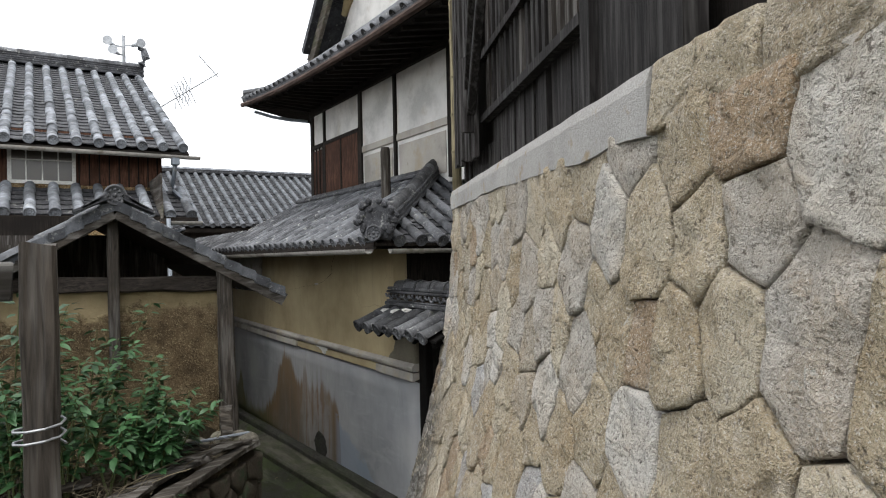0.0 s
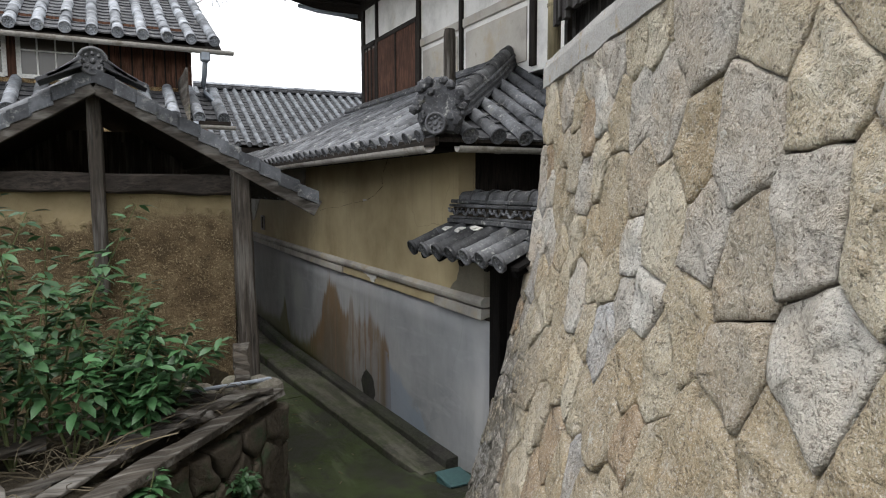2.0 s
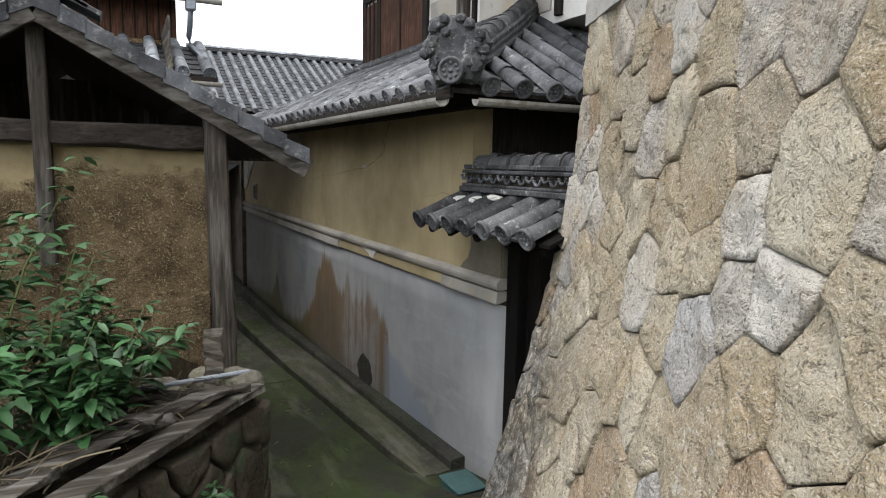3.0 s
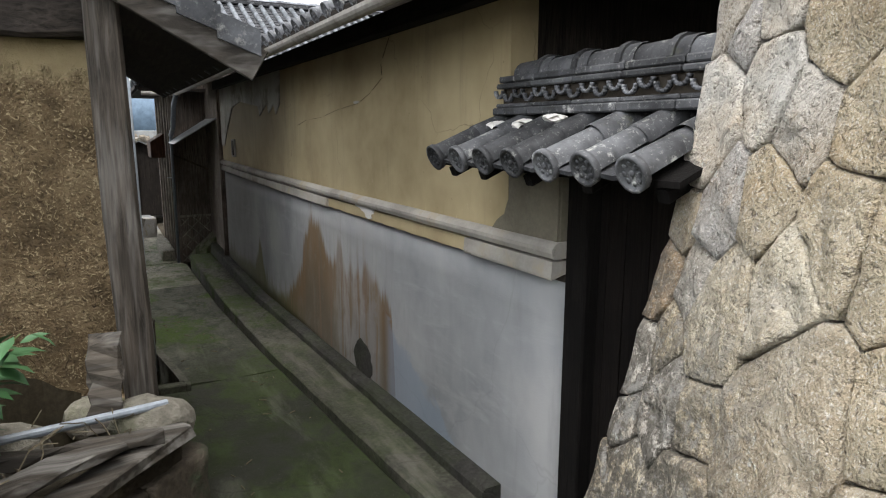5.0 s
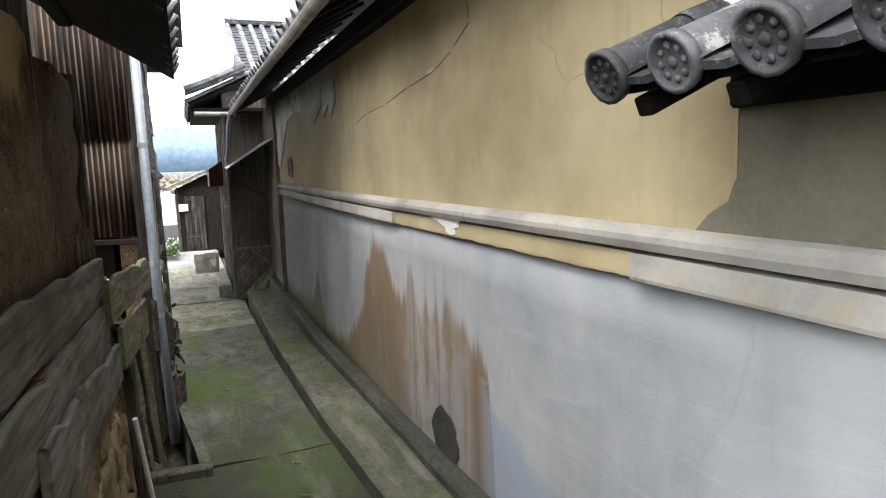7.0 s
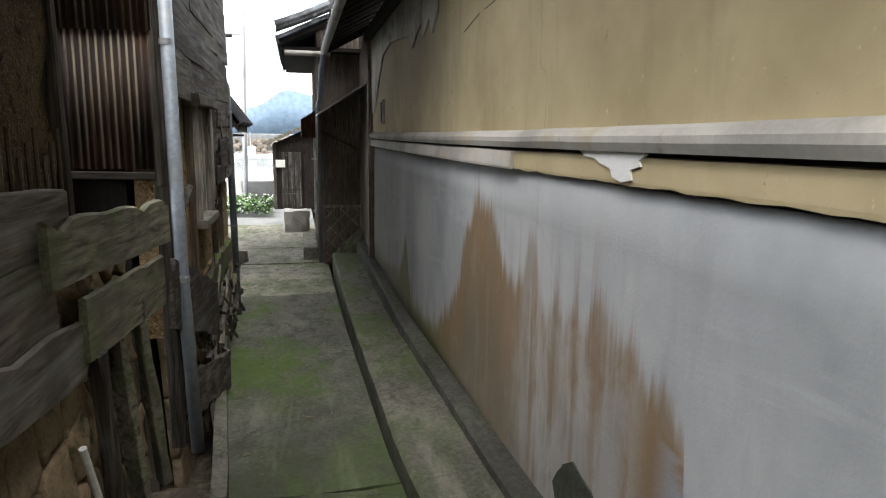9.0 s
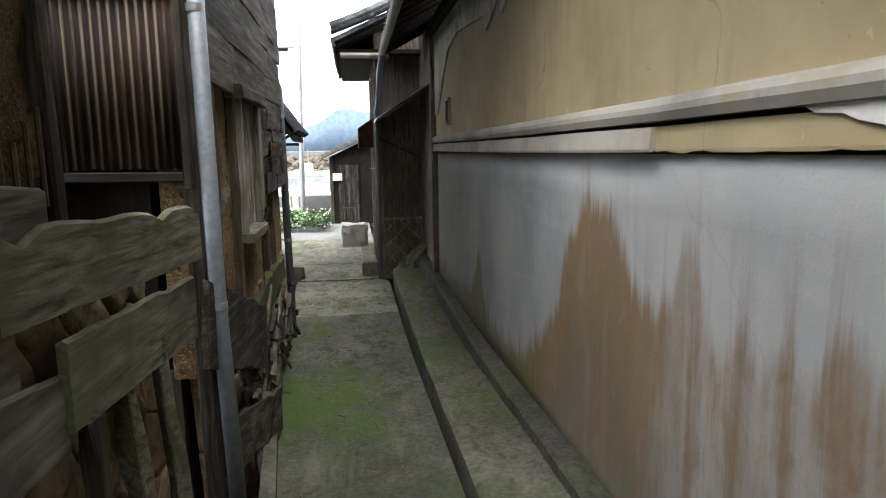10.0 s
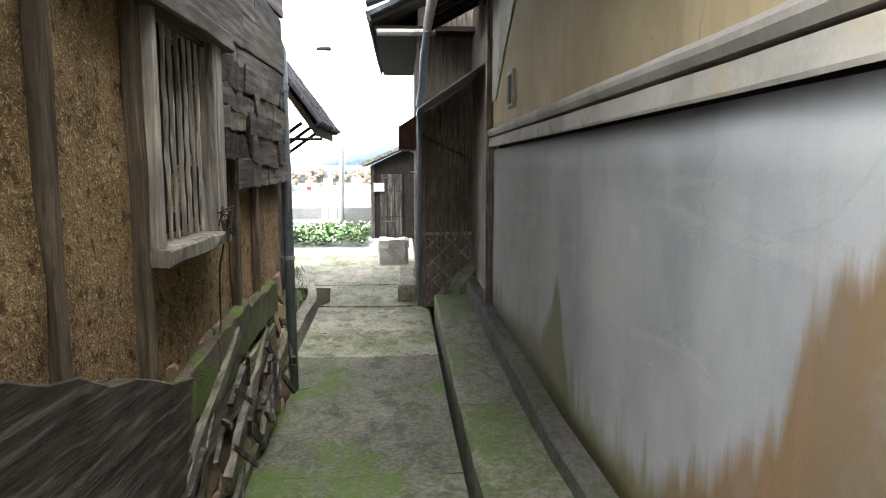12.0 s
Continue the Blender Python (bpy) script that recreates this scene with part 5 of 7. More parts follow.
# ---- gate with its little tiled roof ----
gate = thing("gate", "dark wooden gate under a small lichened tile roof", "gate", at=(3.6, 5.4, -0.75))
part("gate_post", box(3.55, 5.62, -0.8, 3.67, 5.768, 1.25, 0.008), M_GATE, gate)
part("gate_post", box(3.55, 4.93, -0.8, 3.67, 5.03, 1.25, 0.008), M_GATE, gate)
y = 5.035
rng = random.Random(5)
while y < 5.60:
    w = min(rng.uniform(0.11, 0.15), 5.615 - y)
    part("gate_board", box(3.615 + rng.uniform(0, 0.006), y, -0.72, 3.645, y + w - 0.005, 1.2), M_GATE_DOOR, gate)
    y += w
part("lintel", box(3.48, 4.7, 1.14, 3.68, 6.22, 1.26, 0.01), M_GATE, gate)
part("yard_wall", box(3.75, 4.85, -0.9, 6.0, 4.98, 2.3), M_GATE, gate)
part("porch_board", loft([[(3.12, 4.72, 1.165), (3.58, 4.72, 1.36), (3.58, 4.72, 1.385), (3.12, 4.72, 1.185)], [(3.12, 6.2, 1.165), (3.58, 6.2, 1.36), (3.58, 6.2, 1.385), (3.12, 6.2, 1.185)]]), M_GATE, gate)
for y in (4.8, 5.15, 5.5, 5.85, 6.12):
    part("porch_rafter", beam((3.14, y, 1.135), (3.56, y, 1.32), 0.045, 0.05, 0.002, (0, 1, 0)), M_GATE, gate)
PUP = Vector((0.52, 0, 0.225)).normalized()
tile_roof(gate, (3.065, 4.80, 1.20), (0, 1, 0), PUP, 1.35, 0.217, 0.06, lambda s: (0.0, 0.47), 0.25, (M_TILE_OLD, M_PAN), start=0.05)
# stacked porch ridge with a row of wave tiles
for z, w, dz in ((1.40, 0.24, 0.035), (1.435, 0.20, 0.02), (1.525, 0.20, 0.025), (1.555, 0.17, 0.03)):
    for k in range(5):
        y0 = 4.72 + k * 0.29
        part("ridge_course", box(3.50 - w / 2, y0, z, 3.50 + w / 2, y0 + 0.284, z + dz, 0.006), M_TILE_OLD, gate)
wave = bmesh.new()
for i in range(9):
    a0, a1 = math.pi * i / 8, math.pi * (i + 1) / 8
    if i < 8:
        for r0, r1 in ((0.04, 0.028),):
            loft([[(x, r * math.cos(a), -r * math.sin(a)) for x, r in ((0, r0), (-0.02, r0), (-0.02, r1), (0, r1))] for a in (a0, a1)], bm=wave)
wave_me = mesh("wave_tile", wave, M_TILE, True)
for i in range(18):
    ob = new("wave_tile", wave_me)
    ob.parent = gate
    ob.matrix_parent_inverse = Matrix.Translation(-gate.location)
    ob.matrix_basis = Matrix.Translation((3.415, 4.76 + i * 0.081, 1.518 if i % 2 else 1.50))
part("ridge_core", box(3.43, 4.73, 1.44, 3.57, 6.14, 1.53), M_JOINT, gate)
me = cover_tile_mesh(0.072, 0.26, M_TILE_OLD, name="ridge_tile")
for i in range(5):
    ob = new("ridge_tile", me)
    ob.parent = gate
    ob.matrix_parent_inverse = Matrix.Translation(-gate.location)
    ob.matrix_basis = Matrix.Translation((3.50, 4.74 + i * 0.262, 1.585))
    part("ridge_collar", tube([(3.50, 4.80 + i * 0.262, 1.585), (3.50, 4.83 + i * 0.262, 1.585)], 0.083, 14), M_TILE_OLD, gate)
for y, z in ((6.02, 1.335), (5.8, 1.34), (5.58, 1.36)):
    b = bmesh.new()
    bmesh.ops.create_icosphere(b, subdivisions=2, radius=1, matrix=Matrix.Translation((3.32, y, z + 0.02)) @ Matrix.Diagonal((0.05, 0.06, 0.018, 1)))
    for v in b.verts:
        v.co += Vector((0.03, 0.03, 0.012)) * noise.noise(v.co * 30)
    part("mortar_lump", b, M_WHITE, gate, "white mortar")
gb = thing("plastic_box", "faded green plastic box lying against the wall", "box", at=(3.25, 5.95, -0.7))
part("tray", box(3.20, 5.74, floor_z(5.9) - 0.04, 3.42, 6.02, floor_z(5.9) + 0.03, 0.015), M_GREEN, gb)
part("lid", box(3.19, 5.73, floor_z(5.9) + 0.03, 3.43, 6.03, floor_z(5.9) + 0.05, 0.008), M_GREEN, gb)

# ---- the earth-walled shed ----
shed = thing("shed", "open-gabled earth-walled shed with a tiled roof", "shed", at=(0.85, 5.8, 0.3))
SY = 5.80
RX, RZ, EXR, EZR = 0.862, 2.37, 2.16, 1.60


def gy(x):
    """The gable's line, askew to the lane."""
    return 6.20 - 0.26 * (x - RX)


def mud_panel(a, b, z0, z1, thick, out, parent, label="", lump=0.02, mat=None):
    """An uneven earth wall between two plan points, out: the way it faces."""
    a, b, out = Vector((*a, 0)), Vector((*b, 0)), Vector((*out, 0))
    L = (b - a).length
    nx, nz = max(3, int(L / 0.12)), max(3, int((z1 - z0) / 0.12))
    bm = bmesh.new()
    f = []
    for i in range(nx + 1):
        col = []
        for j in range(nz + 1):
            p = a.lerp(b, i / nx) + Vector((0, 0, z0 + (z1 - z0) * j / nz))
            col.append(bm.verts.new(p + out * (lump * noise.noise(p * 3.1) + 0.5 * lump * noise.noise(p * 9))))
        f.append(col)
    for i in range(nx):
        for j in range(nz):
            bm.faces.new((f[i][j], f[i + 1][j], f[i + 1][j + 1], f[i][j + 1]))
    back = [bm.verts.new(p - out * thick) for p in (a + Vector((0, 0, z0)), b + Vector((0, 0, z0)), b + Vector((0, 0, z1)), a + Vector((0, 0, z1)))]
    bm.faces.new(back)
    rim = lambda vs: [bm.verts.new(v.co) for v in vs]
    bm.faces.new(rim([f[i][0] for i in range(nx + 1)] + [back[1], back[0]]))
    bm.faces.new(rim([f[i][nz] for i in range(nx, -1, -1)] + [back[3], back[2]]))
    bm.faces.new(rim([f[0][j] for j in range(nz, -1, -1)] + [back[0], back[3]]))
    bm.faces.new(rim([f[nx][j] for j in range(nz + 1)] + [back[2], back[1]]))
    return part("mud_wall", bm, mat or (M_OCHRE if out.y < 0 else M_MUD), parent, label, True)


mud_panel((-0.45, gy(-0.45) + 0.03), (1.66, gy(1.66) + 0.03), -0.3, 1.66, 0.12, (0, -1), shed)
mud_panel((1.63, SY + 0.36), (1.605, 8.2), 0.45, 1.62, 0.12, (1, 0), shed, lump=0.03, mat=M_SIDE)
mud_panel((1.60, 8.2), (1.60, 9.25), 0.45, 1.55, 0.12, (1, 0), shed, lump=0.045, mat=M_MUD_SHADED)
part("centre_post", beam((RX - 0.005, gy(RX) - 0.05, 1.0), (RX - 0.01, gy(RX) - 0.05, 2.25), 0.085, 0.085, up=(0, 1, 0), rough=0.004, cuts=4), M_GREY_Z, shed)
part("corner_post", beam((1.735, 5.80, -0.5), (1.69, 5.90, 1.80), 0.11, 0.11, up=(0, 1, 0), rough=0.006, cuts=5), M_GREY_Z, shed)
part("corner_post", beam((-0.40, gy(-0.4), 0.0), (-0.40, gy(-0.4), 1.70), 0.11, 0.11, up=(0, 1, 0)), M_GREY_Z, shed)
part("tie_beam", beam((-0.5, gy(-0.5) - 0.02, 1.75), (1.72, gy(1.7) - 0.02, 1.69), 0.11, 0.12, rough=0.014, cuts=8), M_DARK_X, shed)
part("rear_boarding", box(-0.4, 8.2, 1.3, 1.6, 8.24, 2.2), M_OLD_Z, shed)
for x in (0.05, 0.28, 0.5, 1.02, 1.2, 1.32):
    part("rear_slat", box(x, 8.14, 1.4, x + 0.05, 8.17, 2.1), M_GREY_Z, shed)
for sgn in (1, -1):
    ex = RX + sgn * (EXR - RX)
    part("barge_board", beam((RX + sgn * 0.012, gy(RX) - 0.17, RZ - 0.06), (ex, gy(ex) - 0.17, EZR - 0.06), 0.04, 0.11), M_BARGE, shed)
    part("roof_board", loft([[(RX, gy(RX) - 0.15, RZ - 0.02), (ex, gy(ex) - 0.15, EZR - 0.02), (ex, gy(ex) - 0.15, EZR + 0.005), (RX, gy(RX) - 0.15, RZ + 0.005)], [(RX, 9.3, RZ - 0.02), (ex, 9.3, EZR - 0.02), (ex, 9.3, EZR + 0.005), (RX, 9.3, RZ + 0.005)]]), M_DARK_Y, shed)
    part("purlin", beam((RX + sgn * 0.75, gy(RX + sgn * 0.75) - 0.14, 1.90), (RX + sgn * 0.75, 9.2, 1.90), 0.08, 0.09), M_DARK_Y, shed)
    SV = Vector((-sgn * (EXR - RX), 0, RZ - EZR))
    SLS = SV.length
    # verge tiles seen end on
    rng = random.Random(17)
    n = 11
    for i in range(n):
        p = Vector((ex, gy(ex) - 0.20, EZR + 0.0)) + (SV + Vector((0, gy(RX) - gy(ex), 0))) * (i / n)
        q = p + (SV + Vector((0, gy(RX) - gy(ex), 0))) * (1.12 / n)
        d = SV.normalized()
        up_ = Vector((0, 0, 1))
        o = Vector((0, 0, rng.uniform(-0.004, 0.006)))
        secs = [[p + o + up_ * 0.055, p + o + up_ * -0.03, p + o + up_ * -0.032 + Vector((0, 0.02, 0)), p + o + up_ * 0.035 + Vector((0, 0.03, 0)), p + o + up_ * 0.035 + Vector((0, 0.30, 0)), p + o + up_ * 0.058 + Vector((0, 0.30, 0))]]
        secs.append([v + (q - p) - up_ * 0.022 for v in secs[0]])
        part("verge_tile", loft(secs), M_VERGE, shed)
    tile_roof(shed, (ex, 6.10, EZR + 0.03), (0, 1, 0), SV, 3.1, 0.25, 0.05, lambda s: (0.0, SLS - 0.05), 0.28, (M_TILE, M_PAN), start=0.1, joined=(sgn < 0))
ridge_line(shed, [(RX, gy(RX) - 0.15, RZ + 0.03), (RX, 9.3, RZ + 0.03)], 0.22, 1, 0.075, (M_TILE_OLD, M_PAN))
me = cover_tile_mesh(0.085, 0.2, M_TILE_OLD, True, "ridge_end_disc")
ob = new("ridge_end_disc", me)
ob.parent = shed
ob.matrix_parent_inverse = Matrix.Translation(-shed.location)
ob.matrix_basis = Matrix.Translation((RX, gy(RX) - 0.19, RZ + 0.07))
for sgn in (1, -1):
    for k in range(3):
        part("ridge_flap", beam((RX + sgn * 0.06, gy(RX) - 0.15, RZ + 0.05 + 0.02 * k), (RX + sgn * (0.30 - 0.06 * k), gy(RX) - 0.15, RZ - 0.06 + 0.03 * k), 0.2, 0.025), M_PAN, shed)

# ---- stone base and nailed-on planks along the shed ----
base = thing("wall_shed_base", "rough rubble base of the shed, dark and damp", "stone wall", kind="structure", at=(1.7, 7, -0.8))
rng = random.Random(31)
for poly in cells(3.9, -1.0, 0.34, 0.24, 41, 0.8):
    stone(base, poly, lambda s, z, o: Vector((1.675 + o * 0.9 - 0.05 * z, 5.86 + s, z)), rng, M_RUBBLE, 0.008, 0.03)
part("base_core", box(1.45, 5.90, -1.2, 1.63, 9.8, 0.34), M_JOINT, base)


def ragged_plank(y0, y1, z0, z1, x, thick, mat, seed, name="plank", label="weathered nailed-on plank", tilt=0.0, lean=0.0, skew=0.0):
    """A broken plank fixed along the wall; its upper and end edges are splintered."""
    rng = random.Random(seed)
    n = 14
    top, low = [], []
    for i in range(n + 1):
        t = i / n
        y = y0 + (y1 - y0) * t
        z = tilt * (t - 0.5)
        top.append((y + (rng.uniform(-0.02, 0.02) if 0 < i < n else 0), z1 + z + 0.03 * noise.noise((y * 3, seed, 0)) + (rng.uniform(-0.04, 0.0) if rng.random() < 0.12 else 0)))
        low.append((y, z0 + z + 0.012 * noise.noise((y * 4, seed, 5))))
    secs = []
    for i in range(n + 1):
        (yt, zt), (yl, zl) = top[i], low[i]
        w = 0.006 * noise.noise((yt * 5, seed, 8)) + skew * i / n
        lx = lean * (zt - zl)
        secs.append([(x + w, yl, zl), (x + w + thick, yl, zl + 0.006), (x + w + thick + lx, yt, zt - 0.01), (x + w + thick * 0.5 + lx, yt, zt), (x + w + lx, yt, zt - 0.008)])
    ob = part(name, loft(secs), mat)
    tagged(ob, label, "plank", "planks along the shed")
    return ob


ragged_plank(6.0, 9.02, 0.40, 0.645, 1.672, 0.03, M_GREY_Y, 1, label="broad grey plank nailed to the shed wall", tilt=-0.17)
ragged_plank(8.61, 9.90, 0.235, 0.465, 1.735, 0.03, M_MOSSY, 2, label="mossy broken-edged plank nailed to the shed", tilt=-0.04, skew=0.125)
ragged_plank(8.86, 9.90, -0.09, 0.165, 1.755, 0.028, M_MOSSY, 3, label="mossy lower plank nailed to the shed", tilt=-0.04, skew=0.07)
ragged_plank(6.1, 8.72, 0.16, 0.40, 1.70, 0.035, M_GREY_Y, 4, label="split grey plank along the shed wall", tilt=-0.12)
ragged_plank(6.9, 8.87, -0.03, 0.20, 1.735, 0.03, M_SILVER, 8, label="pale weathered plank along the shed base", tilt=-0.20)
tagged(part("shed_rear_post", beam((1.60, 9.28, -0.5), (1.585, 9.28, 1.6), 0.08, 0.08, up=(0, 1, 0), rough=0.004, cuts=5), M_GREY_Z), "grey timber post at the shed's rear corner", "post")
lath = thing("bared_laths", "bared bamboo laths in the broken mud wall", "laths", at=(1.63, 8.9, 0.56))
for i in range(9):
    part("lath", tube([(1.645, 8.55 + i * 0.075, 0.5), (1.64, 8.56 + i * 0.075, 0.68 + 0.05 * (i % 3))], 0.008, 6), M_STRAW, lath)
for a, b, w, h, m in (((1.80, 6.35, -0.55), (1.76, 7.55, 0.22), 0.035, 0.13, M_GREY_Y), ((1.80, 9.35, -0.92), (1.74, 9.25, 0.12), 0.10, 0.04, M_MOSSY), ((1.86, 9.55, -0.92), (1.80, 9.5, 0.02), 0.07, 0.05, M_MOSSY), ((1.80, 9.0, -0.88), (1.78, 8.95, -0.05), 0.06, 0.05, M_GREY_Z)):
    tagged(part("leaning_board", beam(a, b, w, h, rough=0.006, cuts=5), m), "weathered board leaning on the shed base", "board", "leaning boards")
tagged(part("leaning_lath", beam((1.771, 10.08, -0.049), (1.974, 10.08, 0.495), 0.012, 0.03, rough=0.002, cuts=3), M_SILVER), "bleached lath leaning by a downpipe", "lath")
tagged(part("white_rod", tube([(1.87, 8.75, -0.86), (1.83, 8.55, -0.25)], 0.013, 8), M_FRAME), "thin white plastic pipe leaning on the shed", "pipe")

# ---- terrace with weeds in front of the shed ----
EDGE = [(-3.0, 1.2), (-0.6, 2.2), (0.05, 3.3), (0.55, 4.15), (1.0, 4.75), (1.45, 5.15), (1.80, 5.45), (1.84, 5.78)]
terr = thing("terrace_bank", "earth bank held by rubble and rotten planks", "bank", kind="structure", at=(0.8, 5, 0.2))


def bank_z(x, y):
    return 0.33 + 0.05 * noise.noise((x * 2.2, y * 2.2, 0)) + 0.02 * noise.noise((x * 9, y * 9, 0))


def edge_x(y):
    return lerp(y, [p[1] for p in EDGE], [p[0] for p in EDGE])


bm = bmesh.new()
rows = []
for j in range(25):
    y = 1.2 + (5.86 - 1.2) * j / 24
    ex = edge_x(y)
    rows.append([(ex - (ex + 4.5) * (i / 16) ** 1.6, y, bank_z(ex - (ex + 4.5) * (i / 16) ** 1.6, y)) for i in range(16, -1, -1)])
rows = [r + [(r[-1][0] + 0.03, r[-1][1] - 0.02, 0.05), (r[-1][0] + 0.05, r[-1][1] - 0.03, -0.9)] for r in rows]
loft(rows, closed=False, bm=bm)
part("earth", bm, M_EARTH, terr, smooth=True)
rng = random.Random(77)
for poly in cells(1.35, -0.75, 0.30, 0.20, 3):
    stone(terr, poly, lambda s, z, o: Vector((lerp(s, (0, 0.6, 1.35), (1.03, 1.45, 1.86)) + 0.5 * o + 0.02, lerp(s, (0, 0.6, 1.35), (4.72, 5.1, 5.6)) - 0.6 * o - 0.02, z)), rng, M_BANK, 0.012, 0.045)
for k, (a, b, w, h) in enumerate((((0.05, 3.55, 0.38), (1.80, 5.48, 0.40), 0.13, 0.035), ((0.25, 4.3, 0.40), (1.35, 5.15, 0.44), 0.12, 0.03), ((-0.3, 3.5, 0.28), (0.85, 4.55, 0.30), 0.15, 0.04), ((-0.8, 4.6, 0.42), (0.6, 5.0, 0.46), 0.11, 0.03),
                                   ((0.9, 4.95, 0.43), (1.65, 5.3, 0.47), 0.09, 0.03), ((-0.5, 4.1, 0.40), (0.45, 4.0, 0.44), 0.10, 0.03), ((0.3, 4.0, 0.42), (0.95, 4.72, 0.45), 0.06, 0.03), ((-0.1, 4.2, 0.46), (0.7, 4.45, 0.43), 0.05, 0.025),
                                   ((1.0, 5.2, 0.45), (1.3, 4.95, 0.50), 0.07, 0.02), ((0.55, 4.25, 0.42), (0.3, 4.75, 0.50), 0.08, 0.02), ((1.2, 5.3, 0.48), (1.75, 5.35, 0.44), 0.05, 0.03), ((1.60, 5.50, 0.40), (1.62, 5.62, 0.68), 0.09, 0.025))):
    tagged(part("rotten_plank", beam(a, b, w, h, rough=0.011, cuts=8), M_GREY_X), "rotten grey plank lying on the earth bank", "plank", "planks on the bank")
for x, y, r, z in ((1.72, 5.55, 0.13, 0.40), (1.35, 5.45, 0.12, 0.42), (0.9, 5.3, 0.10, 0.42), (1.15, 5.55, 0.16, 0.48), (0.3, 5.2, 0.1, 0.40), (1.58, 5.62, 0.10, 0.42)):
    b = bmesh.new()
    bmesh.ops.create_icosphere(b, subdivisions=3, radius=1, matrix=Matrix.Translation((x, y, z)) @ Matrix.Diagonal((r, r * 0.75, r * 0.8, 1)))
    for v in b.verts:
        v.co += (v.co - Vector((x, y, z))) * (0.35 * noise.noise(v.co * 7) + 0.12 * noise.noise(v.co * 21))
    tagged(part("loose_stone", b, M_LOOSE, smooth=False), "loose rough stone on the earth bank", "stone", "stones on the bank")
tagged(part("white_pipe", tube([(1.15, 5.35, 0.50), (1.78, 5.52, 0.47)], 0.013, 10), M_PIPE), "thin white plastic pipe lying on the bank", "pipe")
bm = bmesh.new()
rng = random.Random(13)
for i in range(1400):
    x, y = rng.uniform(-1.2, 1.7), rng.uniform(3.6, 5.6)
    if x > edge_x(y) - 0.05:
        continue
    z = bank_z(x, y) + 0.06
    a = rng.random() * 6.28
    L = rng.uniform(0.05, 0.20) if i % 7 else rng.uniform(0.3, 0.6)
    p = Vector((x, y, z + rng.uniform(0, 0.05)))
    q = p + Vector((math.cos(a) * L, math.sin(a) * L, rng.uniform(-0.03, 0.10)))
    tube([p, p.lerp(q, 0.5) + Vector((rng.uniform(-0.02, 0.02), rng.uniform(-0.02, 0.02), 0.02)), q], 0.0022 if i % 7 else 0.0045, 3, bm=bm)
tagged(part("dry_twigs", bm, M_STRAW), "dry twigs and straw strewn on the bank", "twigs", kind="stuff")

scrap = bmesh.new()
loft([[(1.22 + 0.02 * i, 5.62 + 0.012 * math.sin(i * 1.3), z - (0.012 * i if z > 0.5 else 0)) for i in range(17)] for z in (0.33, 0.70)], closed=False, bm=scrap)
bmesh.ops.solidify(scrap, geom=scrap.faces[:], thickness=0.004)
tagged(part("sheet_scrap", scrap, M_STRAW), "torn scrap of buff corrugated sheet against the shed", "scrap")

fp = thing("fence_post", "split grey wooden fence post bound with wire", "post", at=(0.30, 1.80, 0.3))
part("shaft", beam((0.31, 1.80, 0.2), (0.315, 1.80, 1.95), 0.07, 0.07, up=(0, 1, 0), rough=0.005, cuts=8), M_GREY_Z, fp)
part("wire", tube([(0.31 + 0.052 * math.cos(t * 0.7), 1.80 + 0.052 * math.sin(t * 0.7), 1.50 + 0.003 * t) for t in range(20)], 0.003, 5), M_METAL, fp)
part("rail", beam((-1.2, 1.88, 1.86), (0.26, 1.86, 1.87), 0.04, 0.085, rough=0.004, cuts=4), M_GREY_X, fp)

# ---- weeds ----
bm = bmesh.new()
v = [bm.verts.new(p) for p in ((0, 0, 0), (0.22, 0.28, 0.05), (0.16, 0.68, 0.03), (0, 1.0, -0.10), (-0.16, 0.68, 0.03), (-0.22, 0.28, 0.05), (0, 0.3, 0.0), (0, 0.7, -0.01))]
for f in ((0, 1, 6), (1, 2, 7, 6), (2, 3, 7), (0, 6, 5), (6, 7, 4, 5), (7, 3, 4)):
    bm.faces.new([v[i] for i in f])
LEAF = mesh("leaf", bm, M_LEAF, True)


